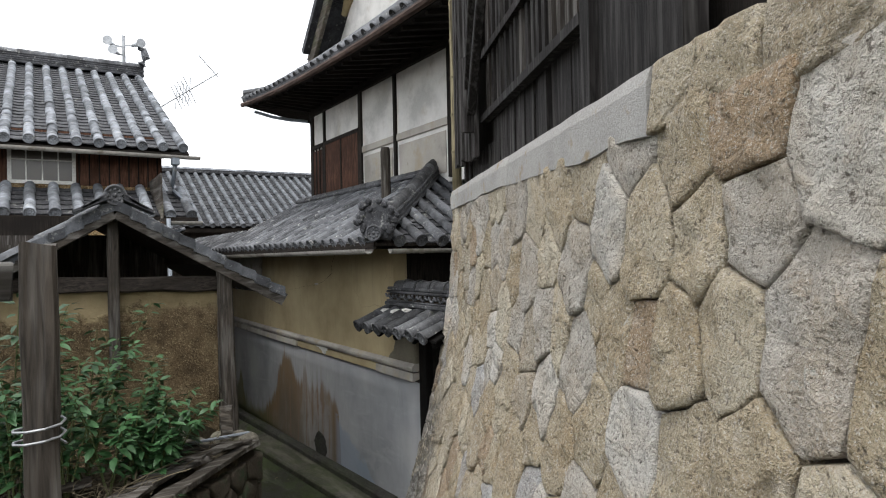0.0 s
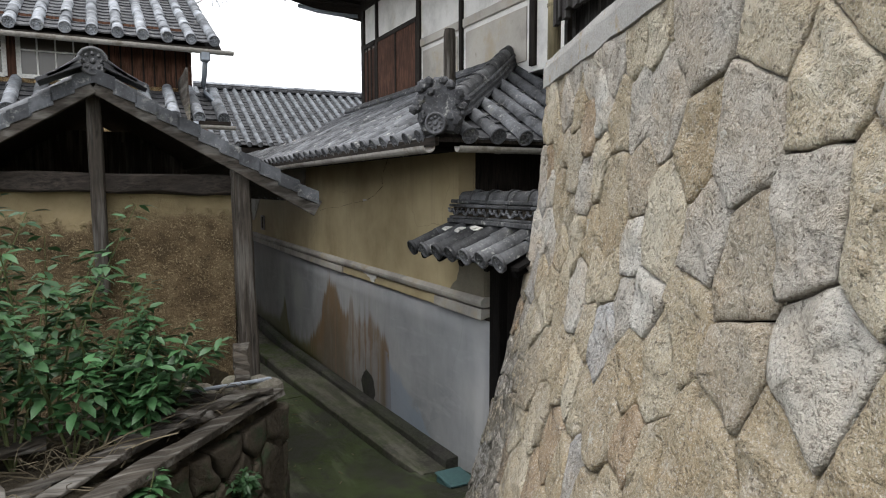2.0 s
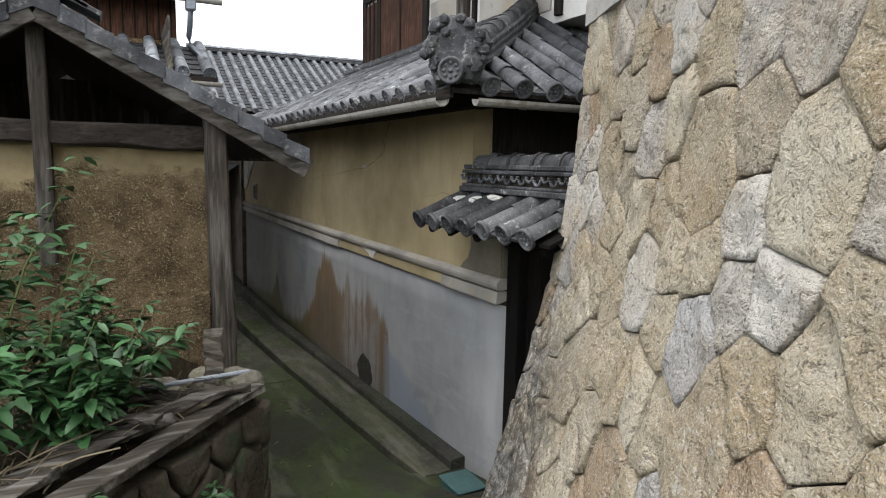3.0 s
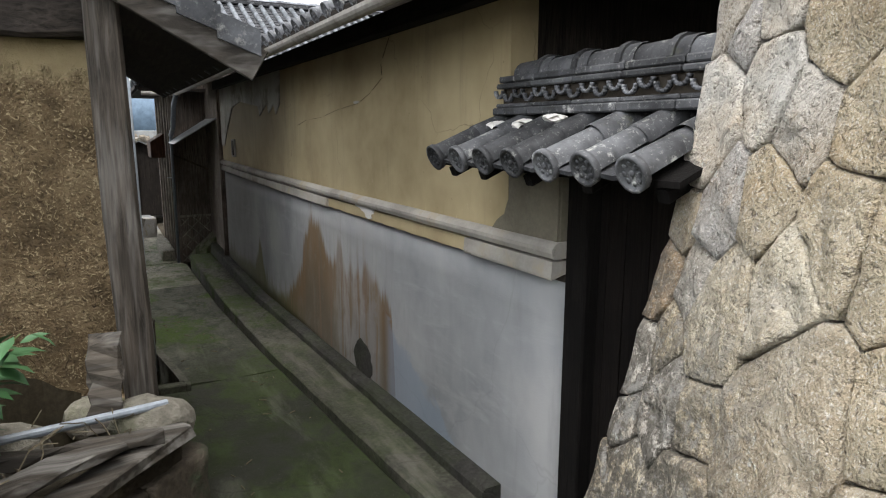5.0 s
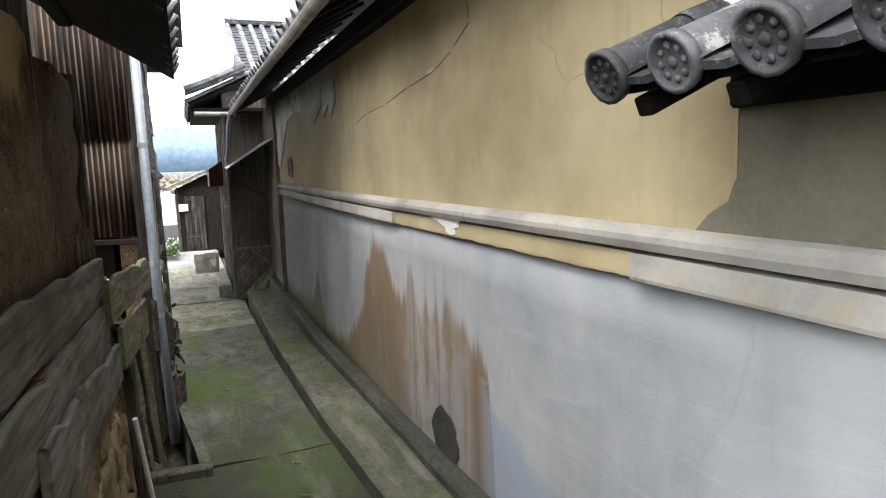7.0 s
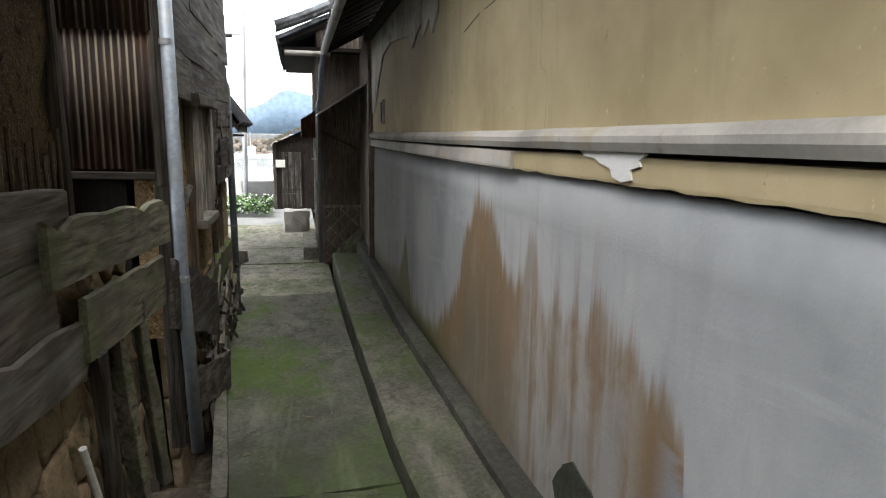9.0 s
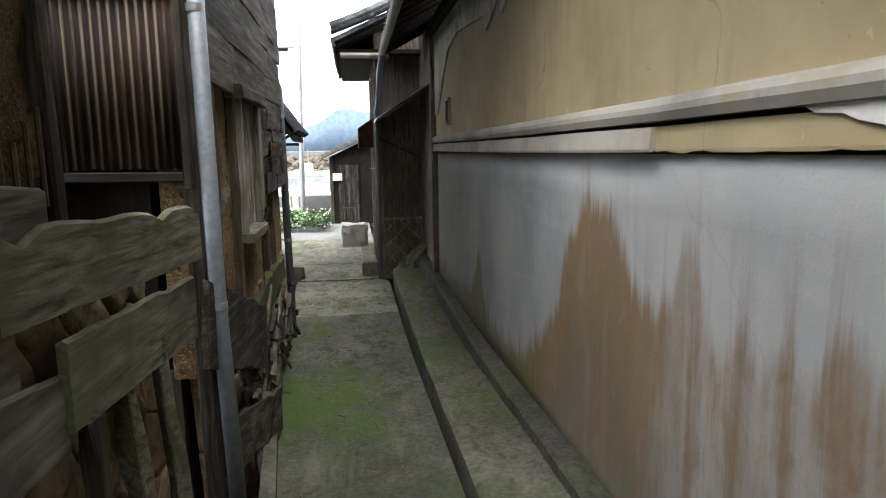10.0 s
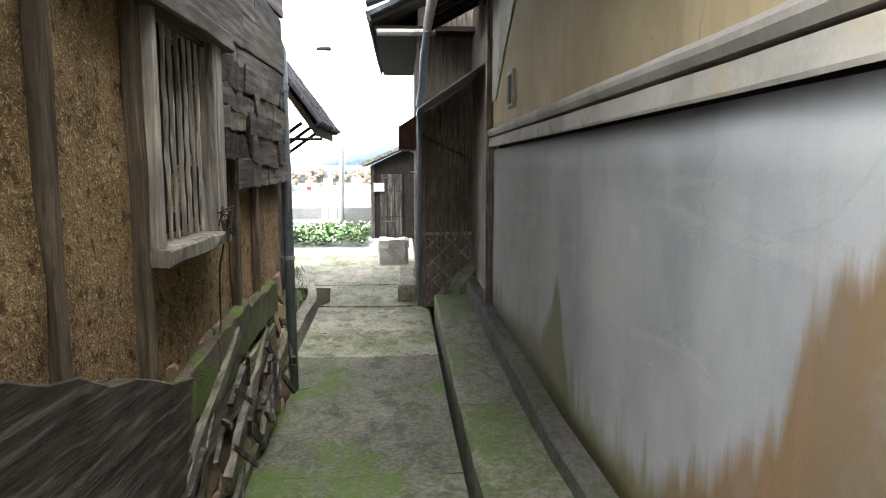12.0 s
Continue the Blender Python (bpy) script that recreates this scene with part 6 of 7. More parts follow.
def weed(x, y, z0, height, seed, lean=(0, 0), big=1.0, n_leaf=46):
    rng = random.Random(seed)
    w = thing("weed", "leafy green weed growing on the earth bank", "plant", "weeds on the bank", at=(x, y, z0))
    rest = bmesh.new()
    stems = bmesh.new()
    count = 0
    for k in range(rng.randint(4, 6)):
        a = rng.random() * 6.28
        sp = rng.uniform(0.15, 0.42) * height
        tip = Vector((x + sp * math.cos(a) + lean[0] * height, y + sp * math.sin(a) + lean[1] * height, z0 + height * rng.uniform(0.6, 1.05)))
        p0 = Vector((x, y, z0))
        mid = p0.lerp(tip, 0.5) + Vector((0, 0, 0.12 * height))
        tube([p0, mid, tip], [0.007, 0.005, 0.002], 5, bm=stems)
        for j in range(12):
            t = 0.25 + 0.75 * j / 11
            c = p0.lerp(mid, 2 * t) if t < 0.5 else mid.lerp(tip, 2 * t - 1)
            for side in range(3):
                yaw = rng.random() * 360
                size = big * rng.uniform(0.07, 0.13) * (1.15 - 0.4 * t)
                m = Matrix.Translation(c) @ pose(0, 0, 0, 0, 0, yaw) @ pose(0, 0.02, 0, rng.uniform(-35, 22), rng.uniform(-25, 25), 0) @ Matrix.Diagonal((size, size, size, 1))
                if count < n_leaf:
                    ob = new("leaf", LEAF)
                    ob.parent = w
                    ob.matrix_parent_inverse = Matrix.Translation(-w.location)
                    ob.matrix_basis = m
                else:
                    rest.from_mesh(LEAF)
                    rest.verts.ensure_lookup_table()
                    bmesh.ops.transform(rest, matrix=m, verts=rest.verts[-8:])
                count += 1
    part("stem", stems, M_STEM, w, kind="stuff")
    part("foliage", rest, M_LEAF, w, kind="stuff")


for i, (x, y, h) in enumerate(((0.30, 5.25, 1.25), (0.58, 5.35, 1.22), (0.82, 5.2, 1.05), (0.05, 5.1, 1.30), (-0.25, 5.2, 1.30), (-0.6, 5.0, 1.1), (0.45, 5.0, 1.0), (0.70, 5.0, 0.85), (0.18, 4.9, 0.9),
                               (0.95, 5.3, 0.80), (1.10, 5.22, 0.70), (1.16, 5.38, 0.66), (1.0, 5.05, 0.55), (0.9, 5.1, 0.6), (-0.1, 4.9, 0.9), (0.5, 5.5, 1.3), (0.15, 5.5, 1.35), (-0.9, 4.6, 0.8))):
    weed(x, y, bank_z(x, y) - 0.01, h, 100 + i, ((0.12, 0.0) if i in (10, 11) else (0, 0)), big=1.05)
weed(0.98, 4.45, 0.12, 0.28, 300, big=1.0, n_leaf=20)
weed(1.5, 5.05, -0.1, 0.22, 301, big=0.6, n_leaf=20)


# ---- the old house on the shed side of the lane ----
old = thing("old_house", "old two-storey house with rusted sheet, mud walls and grey tiled roofs", "house", at=(0, 11, -0.9))
part("core", box(-4.5, 10.06, -1.3, 1.66, 13.62, 2.4), M_DARK_Z, old)
part("rear_wing", box(-4.5, 13.63, -1.3, 0.9, 15.6, 2.4), M_DARK_Z, old)
part("shed_side_wall", box(-4.5, 9.98, -1.0, 1.25, 10.055, 2.5), M_DARK_Z, old)
part("corner_post", beam((1.855, 10.0, -0.95), (1.845, 10.0, 2.5), 0.07, 0.08, up=(0, 1, 0)), M_GREY_Z, old)
part("sill_beam", beam((1.25, 9.96, 0.56), (1.83, 9.96, 0.55), 0.05, 0.04), M_DARK_X, old)
part("mud_wall", box(0.9, 9.97, 0.50, 1.33, 10.05, 2.5), M_MUD, old)
for k, x in enumerate((1.20, 1.335)):
    part("stud", beam((x, 9.955, -0.4), (x, 9.955, 2.5), 0.05, 0.05, up=(0, 1, 0)), M_GREY_Z, old)


def corrugated(x0, x1, y, z0, z1, pitch, amp, parent, out=-1):
    n = int((x1 - x0) / pitch * 8)
    secs = []
    for z in (z0, z1):
        front = [(x0 + (x1 - x0) * i / n, y + out * amp * math.sin(2 * math.pi * (x0 + (x1 - x0) * i / n) / pitch), z + 0.008 * noise.noise((i * 0.2, z, 0))) for i in range(n + 1)]
        secs.append(front + [(p[0], p[1] + 0.003, p[2]) for p in reversed(front)])
    part("iron_sheet", loft(secs), M_SHEET, parent, "rusted corrugated iron", True)


corrugated(1.36, 1.84, 9.945, 0.585, 1.30, 0.0345, 0.006, old)
corrugated(1.34, 1.86, 9.925, 1.26, 2.45, 0.0345, 0.006, old)
part("batten", box(1.835, 9.93, 0.5, 1.865, 9.955, 2.45, 0.003), M_GREY_Z, old)

SXW = 1.80
mud_panel((SXW, 10.05), (SXW, 13.62), -0.34, 1.40, 0.10, (1, 0), old, "straw-flecked mud wall", 0.022)
for y, w in ((10.56, 0.045), (11.10, 0.055), (12.28, 0.05), (12.75, 0.04)):
    part("stud", beam((SXW + 0.022, y, -0.33), (SXW + 0.022, y, 1.4), w, 0.045, up=(0, 1, 0), rough=0.005, cuts=6), M_STUD, old)
rng = random.Random(9)
z = 0.92
k = 0
while z < 3.0:
    h = rng.uniform(0.12, 0.2)
    y = 10.06
    while y < 13.62:
        L = min(rng.uniform(0.9, 1.6), 13.64 - y)
        z0 = z + (0.04 * (12 - y) if k == 0 else 0)
        part("weatherboard", beam((SXW + 0.035 + rng.uniform(0, 0.02), y, z0 + h / 2), (SXW + 0.035 + rng.uniform(0, 0.02), y + L - 0.006, z0 + h / 2 + rng.uniform(-0.02, 0.02)), 0.022, h + 0.012, 0.002, (0, 0, 1), 0.004, 4, rng=rng), M_GREY_Y if rng.random() < 0.3 else M_WEATHER, old)
        y += L
    z += h
    k += 1
# rough patching boards beside the window
z = 0.96
k = 0
while z > 0.34:
    h = rng.uniform(0.085, 0.15)
    y = 11.97 + rng.uniform(0, 0.05) + (0.22 if z < 0.5 else 0)
    while y < 13.5:
        L = min(rng.uniform(0.3, 0.85), 13.62 - y)
        tilt = rng.uniform(-0.035, 0.02)
        part("weatherboard", beam((SXW + 0.04 + rng.uniform(0, 0.025), y, z - h / 2), (SXW + 0.04 + rng.uniform(0, 0.025), y + L - 0.01, z - h / 2 + tilt), 0.022, h + rng.uniform(-0.01, 0.03), 0.002, (0, 0, 1), 0.009, 6, rng=rng), rng.choice((M_WEATHER, M_WEATHER, M_PLANK, M_GREY_Y)), old)
        y += L
    z -= h
    k += 1
win = part("slatted_window", box(SXW - 0.05, 11.16, 0.20, SXW + 0.004, 11.9, 0.96), M_DARK_Z, old)
for b in ((11.13, 11.165, 0.17, 0.97), (11.80, 11.94, 0.17, 0.97)):
    part("window_jamb", box(SXW - 0.03, b[0], b[2], SXW + 0.085, b[1], b[3], 0.004), M_JAMB, win)
for i in range(8):
    y = 11.20 + i * 0.076
    part("window_slat", beam((SXW + 0.03, y + 0.01, 0.18), (SXW + 0.03, y + 0.01 + 0.004 * (i % 3 - 1), 0.97), 0.014, 0.011, 0.002, (0, 1, 0), 0.003, 12), M_SLAT, win)
part("window_sill", beam((SXW + 0.06, 11.10, 0.145), (SXW + 0.06, 11.86, 0.145), 0.12, 0.055, rough=0.004, cuts=4), M_JAMB, win)
part("window_head", beam((SXW + 0.06, 11.05, 0.995), (SXW + 0.06, 12.05, 1.005), 0.11, 0.08, rough=0.006, cuts=4), M_GREY_Y, win)
bm = bmesh.new()
rng = random.Random(3)
for i in range(9):
    pts = [(SXW + 0.12 + rng.uniform(-0.03, 0.03), 11.80 + rng.uniform(-0.06, 0.06), 0.20 + 0.06 * math.sin(j * 1.1 + i) + rng.uniform(-0.02, 0.03)) for j in range(6)]
    tube(pts, 0.004, 5, bm=bm)
tube([(SXW + 0.11, 11.82, 0.19), (SXW + 0.06, 11.86, 0.0), (SXW + 0.06, 11.84, -0.25), (SXW + 0.08, 11.7, -0.5)], 0.004, 5, bm=bm)
tagged(part("wire_coil", bm, M_JOINT), "tangle of black wire on the window sill", "wire", kind="stuff")

obase = thing("wall_house_base", "rotting plank and rubble base of the old house", "stone wall", kind="structure", at=(1.75, 12, -1.1))
rng = random.Random(51)
for poly in cells(3.5, -1.35, -0.28, 0.22, 61, 0.8):
    stone(obase, poly, lambda s, z, o: Vector((1.77 + o * 0.7 - 0.05 * z, 10.1 + s, z)), rng, M_RUBBLE, 0.008, 0.03)
part("base_core", box(1.4, 10.07, -1.6, 1.72, 13.62, -0.30), M_JOINT, obase)
for i, (a, b, w, h, m) in enumerate((((1.845, 11.0, -0.47), (1.845, 11.8, -0.41), 0.05, 0.22, M_MOSS_BOARD), ((1.85, 11.78, -0.43), (1.84, 12.4, -0.37), 0.05, 0.26, M_MOSS_BOARD), ((1.84, 12.38, -0.38), (1.85, 13.1, -0.36), 0.05, 0.2, M_MOSS_BOARD), ((1.86, 11.2, -0.66), (1.85, 13.0, -0.62), 0.03, 0.18, M_MOSSY), ((1.91, 10.7, -0.85), (1.865, 12.1, -0.36), 0.03, 0.09, M_GREY_Y),
                                      ((1.90, 11.7, -0.95), (1.86, 12.8, -0.52), 0.03, 0.10, M_GREY_Y), ((1.93, 10.95, -1.0), (1.88, 11.6, -0.55), 0.025, 0.06, M_GREY_Y), ((1.9, 12.4, -1.05), (1.88, 13.3, -0.7), 0.03, 0.12, M_GREY_Y))):
    tagged(part("fallen_board", beam(a, b, w, h, rough=0.009, cuts=8), m), "rotten mossy board fallen along the house base", "board", "boards along the old house")
tagged(part("broad_plank", beam((1.89, 9.86, -0.05), (1.955, 11.02, -0.43), 0.04, 0.36, rough=0.012, cuts=8), M_PLANK), "broad dark-grained plank leaning at the house corner", "plank")
tagged(part("broad_plank", beam((1.88, 10.2, -0.75), (2.02, 10.95, -0.86), 0.04, 0.26, rough=0.012, cuts=8), M_PLANK), "broad dark-grained plank fallen in the drain", "plank")
bm = bmesh.new()
rng = random.Random(19)
for i in range(45):
    y = rng.uniform(10.3, 13.3)
    p = Vector((1.9 + rng.uniform(-0.02, 0.08), y, lerp(y, (10.3, 13.3), (-0.7, -0.6)) + rng.uniform(-0.25, 0.15)))
    q = p + Vector((rng.uniform(-0.03, 0.06), rng.uniform(-0.2, 0.2), rng.uniform(-0.2, 0.12)))
    beam(p, q, rng.uniform(0.008, 0.03), rng.uniform(0.01, 0.04), 0, bm=bm, rng=rng)
tagged(part("wood_splinters", bm, M_OLD_Z), "rotten wood splinters and debris beside the lane", "debris", kind="stuff")


def downpipe(points, r, label, joints=()):
    d = thing("downpipe", label, "pipe", "downpipes", at=points[-1])
    part("tube", tube(points, r, 14), M_PIPE, d, smooth=True)
    for p in joints:
        part("pipe_clamp", tube([(p[0], p[1], p[2] - 0.015), (p[0], p[1], p[2] + 0.015)], r * 1.12, 14), M_METAL, d)
        part("clamp_arm", beam((p[0] - 0.01, p[1], p[2]), (p[0] - 0.11, p[1] + 0.02, p[2]), 0.012, 0.012), M_METAL, d)


downpipe([(1.905, 9.99, 2.5), (1.92, 9.99, 0.0), (1.955, 9.97, -0.98)], 0.036, "grey plastic downpipe clamped to the house corner", ((1.92, 9.99, 0.0), (1.907, 9.99, 1.22)))
downpipe([(1.78, 13.66, 3.0), (1.80, 13.66, 1.36), (1.84, 13.66, 1.25), (1.86, 13.66, -1.2)], 0.036, "grey plastic downpipe at the end of the house", ((1.845, 13.66, 1.0), (1.855, 13.66, -0.2)))
downpipe([(1.74, 13.75, 3.0), (1.76, 13.75, -1.15)], 0.02, "thin grey conduit beside a downpipe", ())

# upper storey, its windows and roofs
part("boarded_wall", box(-4.5, 11.2, 2.4, 2.02, 15.0, 3.85), M_BROWN_Z, old, "red-brown boarded wall")
for i in range(9):
    x = 0.86 + i * 0.135
    part("cover_batten", box(x, 11.185, 3.02, x + 0.02, 11.199, 3.75), M_DARK_Z, old)
for x0, x1 in ((0.0, 0.80), (-1.05, -0.15)):
    w = part("window", box(x0, 11.165, 3.08, x1, 11.19, 3.70), M_GLASS, old, "dim glass with white bars")
    n = 4
    for i in range(n + 1):
        x = x0 + (x1 - x0) * i / n
        t = 0.025 if i in (0, n) else 0.009
        part("window_bar", box(x - t, 11.145, 3.07, x + t, 11.164, 3.72), M_FRAME, w)
    for z, t in ((3.08, 0.025), (3.40, 0.009), (3.71, 0.02)):
        part("window_bar", box(x0, 11.148, z - t, x1, 11.1635, z + t), M_FRAME, w)
part("plaster_strip", box(-4.5, 11.16, 2.96, 2.03, 11.199, 3.05), M_MUD, old)
RU = Vector((0, 5.1, 2.36))
tile_roof(old, (-3.0, 10.78, 3.64), (1, 0, 0), RU, 5.4, 0.29, 0.072, lambda s: (0.0, RU.length), 0.36, (M_TILE_FAR, M_PAN), start=0.05)
part("roof_board", loft([[(-4, 10.8, 3.5), (-4, 15.9, 5.86), (-4, 15.9, 5.91), (-4, 10.8, 3.56)], [(2.36, 10.8, 3.5), (2.36, 15.9, 5.86), (2.36, 15.9, 5.91), (2.36, 10.8, 3.56)]]), M_DARK_X, old)
part("back_roof", loft([[(-4, 15.9, 5.86), (-4, 20.5, 3.7), (-4, 20.5, 3.78), (-4, 15.9, 5.94)], [(2.36, 15.9, 5.86), (2.36, 20.5, 3.7), (2.36, 20.5, 3.78), (2.36, 15.9, 5.94)]]), M_PAN, old)
part("gable_end", loft([[(1.9, 11.2, 3.5), (1.9, 15.9, 5.72), (1.9, 18, 4.6), (1.9, 18, 3.9)], [(2.0, 11.2, 3.5), (2.0, 15.9, 5.72), (2.0, 18, 4.6), (2.0, 18, 3.9)]]), M_MUD, old)
ridge_line(old, [(-3.2, 15.85, 5.97), (2.38, 15.85, 5.97)], 0.32, 5, 0.09, (M_TILE, M_PAN), 0.3)
half_gutter(old, (2.5, 10.70, 3.51), (-3.0, 10.70, 3.53), 0.055, M_GUTTER, 5)
pu = Vector((0, 0.95, 0.46))
tile_roof(old, (-3.0, 10.22, 2.57), (1, 0, 0), pu, 5.4, 0.29, 0.075, lambda s: (0.0, pu.length), 0.33, (M_TILE_FAR, M_PAN), start=0.05)
part("pent_board", loft([[(-4, 10.22, 2.48), (-4, 11.25, 2.98), (-4, 11.25, 3.02), (-4, 10.22, 2.53)], [(2.36, 10.22, 2.48), (2.36, 11.25, 2.98), (2.36, 11.25, 3.02), (2.36, 10.22, 2.53)]]), M_DARK_X, old)
half_gutter(old, (2.4, 10.15, 2.47), (-3.0, 10.15, 2.50), 0.05, M_GUTTER, 5)
part("rain_head", box(2.08, 10.66, 3.36, 2.20, 10.78, 3.50, 0.015), M_PIPE, old)
part("rain_pipe", tube([(2.14, 10.72, 3.40), (2.14, 10.85, 3.2), (2.14, 11.0, 3.10), (2.16, 11.0, 2.98), (2.30, 10.5, 2.74)], 0.035, 10), M_PIPE, old, smooth=True)

spk = thing("loudspeakers", "public address loudspeakers on a pole above the roof ridge", "loudspeaker", at=(2.0, 15.85, 6.21))
part("pole", tube([(2.0, 15.85, 6.11), (2.0, 15.85, 6.86)], 0.035, 8), M_METAL, spk)
for x, z, s in ((-0.2, 0.40, -1), (0.16, 0.44, 1), (-0.1, 0.22, -1)):
    part("horn", tube([(2.0 + x, 15.8, 6.21 + z), (2.0 + x + s * 0.1, 15.66, 6.21 + z), (2.0 + x + s * 0.15, 15.5, 6.21 + z)], [0.03, 0.05, 0.10], 12), M_METAL, spk)
    part("bracket", beam((2.0, 15.85, 6.21 + z), (2.0 + x, 15.8, 6.21 + z), 0.03, 0.03), M_METAL, spk)
part("crest_tile", tube([(2.34, 15.7, 6.23), (2.42, 15.7, 6.39), (2.38, 15.7, 6.56), (2.26, 15.7, 6.59)], [0.09, 0.09, 0.07, 0.03], 10), M_TILE, old)

ant = thing("tv_antenna", "rooftop television aerial reaching past the roof verge", "antenna", at=(2.4, 14.2, 5.4))
a, b = Vector((2.33, 14.2, 4.90)), Vector((3.62, 14.2, 5.84))
part("boom", tube([a, b], 0.018, 6), M_METAL, ant)
part("mast", tube([(2.33, 14.2, 4.75), (2.33, 14.2, 5.3)], 0.015, 6), M_METAL, ant)
for t, L in ((0.35, 0.34), (0.45, 0.36), (0.55, 0.38), (0.40, 0.30), (0.5, 0.32)):
    c = a.lerp(b, t)
    for d in ((Vector((0.5, 0.3, -0.9)), Vector((0.1, 0, 1.0)))):
        part("element", tube([c - d * L * 0.7, c + d * L * 0.7], 0.009, 5), M_METAL, ant)
c = a.lerp(b, 0.97)
part("reflector", tube([c + Vector((-0.35, 0, 0.35)), c + Vector((0.04, 0, -0.06))], 0.012, 5), M_METAL, ant)

# ---- far tiled house ----
far = thing("far_house", "distant house with a broad pale-grey tiled roof", "house", at=(7, 22, -1))
fu = Vector((0, 4.0, 2.05))
tile_roof(far, (3.55, 20.0, 2.90), (1, 0, 0), fu, 8.0, 0.30, 0.075, lambda s: (0.0, fu.length), 0.40, (M_TILE_FAR, M_PAN), joined=True)
part("roof_core", loft([[(3.6, 20.1, 2.7), (3.6, 24, 4.75), (3.6, 24, 4.85), (3.6, 20.1, 2.82)], [(11.5, 20.1, 2.7), (11.5, 24, 4.75), (11.5, 24, 4.85), (11.5, 20.1, 2.82)]]), M_DARK_X, far)
part("wall", box(3.8, 20.4, -1.4, 11.3, 25, 2.85), M_DARK_Z, far)
part("gable_wall", loft([[(3.75, 20.5, 2.8), (3.75, 24, 4.7), (3.75, 25.5, 3.9), (3.75, 25.5, 2.8)], [(3.85, 20.5, 2.8), (3.85, 24, 4.7), (3.85, 25.5, 3.9), (3.85, 25.5, 2.8)]]), M_BROWN_Z, far)
ridge_line(far, [(3.5, 24, 4.93), (11.5, 24, 4.93)], 0.3, 3, 0.08, (M_TILE_FAR, M_PAN), 0.3)

# ---- entrance house past the plastered wall ----
ent = thing("entrance_house", "dark timber house with a diamond-latticed entrance", "house", at=(3.2, 17, -1.2))
part("back_wall", box(3.53, 15.33, -1.2, 3.66, 17.0, 2.3), M_ENTRY, ent)
part("front_wall", box(2.95, 17.02, -0.34, 3.53, 17.12, 2.3), M_ENTRY, ent)
part("side_wall", box(2.93, 17.13, -1.32, 7, 20.3, 2.4), M_ENTRY, ent)
for y in (17.06, 17.5, 18.1, 18.7, 19.3, 20.0):
    part("post", box(2.865, y - 0.05, -1.3, 2.96, y + 0.05, 2.4, 0.006), M_ENTRY, ent)
lat = part("lattice_panel", box(2.955, 17.03, -1.28, 3.52, 17.07, -0.36), M_ENTRY, ent, "dark panel with pale diamond lattice")
part("lattice_rail", box(2.94, 16.985, -0.385, 3.53, 17.028, -0.345), M_JAMB, lat)
for k in range(-3, 5):
    for s in (1, -1):
        x0 = 2.955 + k * 0.24
        seg = []
        for t in range(41):
            x, z = x0 + t * 0.025, (-1.28 + t * 0.025 * 1.0) if s > 0 else (-0.39 - t * 0.025 * 1.0)
            if 2.96 <= x <= 3.52 and -1.28 <= z <= -0.39:
                seg.append((x, z))
        if len(seg) > 2:
            part("lattice_strip", beam((seg[0][0], 17.015 - 0.004 * s, seg[0][1]), (seg[-1][0], 17.015 - 0.004 * s, seg[-1][1]), 0.018, 0.012, 0, (0, 1, 0)), M_JAMB, lat)
part("awning", loft([[(3.53, 15.6, 1.50), (2.84, 15.9, 1.06), (2.84, 15.9, 1.08), (3.53, 15.6, 1.52)], [(3.53, 17.0, 1.50), (2.84, 17.0, 1.06), (2.84, 17.0, 1.08), (3.53, 17.0, 1.52)]]), M_METAL, ent)
part("awning_brace", beam((2.88, 16.95, 0.85), (3.52, 16.95, 0.55), 0.03, 0.035), M_STUD, ent)
part("plaster_fillet", loft([[(3.30, 16.46, -1.2), (3.53, 16.46, -1.2), (3.53, 16.46, -0.74), (3.36, 16.46, -0.92)], [(3.05, 16.98, -1.2), (3.53, 16.98, -1.2), (3.53, 16.98, -0.70), (3.20, 16.98, -0.98)]]), M_PALE, ent)
part("eave_board", loft([[(2.33, 16.65, 2.08), (3.4, 16.65, 2.58), (3.4, 16.65, 2.63), (2.33, 16.65, 2.13)], [(2.33, 20.5, 2.08), (3.4, 20.5, 2.58), (3.4, 20.5, 2.63), (2.33, 20.5, 2.13)]]), M_DARK_Y, ent)
part("soffit", box(2.36, 16.7, 2.02, 3.6, 20.4, 2.075), M_DARK_Y, ent)
eu = Vector((1, 0, 0.468))
tile_roof(ent, (2.30, 16.62, 2.15), (0, 1, 0), eu, 3.9, 0.25, 0.065, lambda s: (0.0, 1.15), 0.30, (M_TILE_FAR, M_PAN))
ridge_line(ent, [(2.28, 16.58, 2.26), (2.7, 16.58, 2.42), (3.25, 16.58, 2.67)], 0.2, 2, 0.07, (M_TILE_FAR, M_PAN))
part("fascia", box(2.31, 16.60, 2.04, 2.335, 20.5, 2.14), M_DARK_Y, ent)
part("gutter", tube([(2.40, 16.52, 1.96), (3.05, 16.45, 1.95)], 0.04, 8), M_GUTTER, ent)
part("small_pent", loft([[(2.93, 18.6, 1.25), (2.62, 18.6, 1.05), (2.62, 18.6, 0.72), (2.93, 18.6, 0.72)], [(2.93, 19.6, 1.25), (2.62, 19.6, 1.05), (2.62, 19.6, 0.72), (2.93, 19.6, 0.72)]]), M_BROWN_Z, ent)
downpipe([(2.955, 16.25, 1.93), (2.93, 16.55, 1.75), (2.91, 16.7, 1.35), (2.88, 16.9, 1.2)], 0.045, "pale dented downpipe under the eave", ())
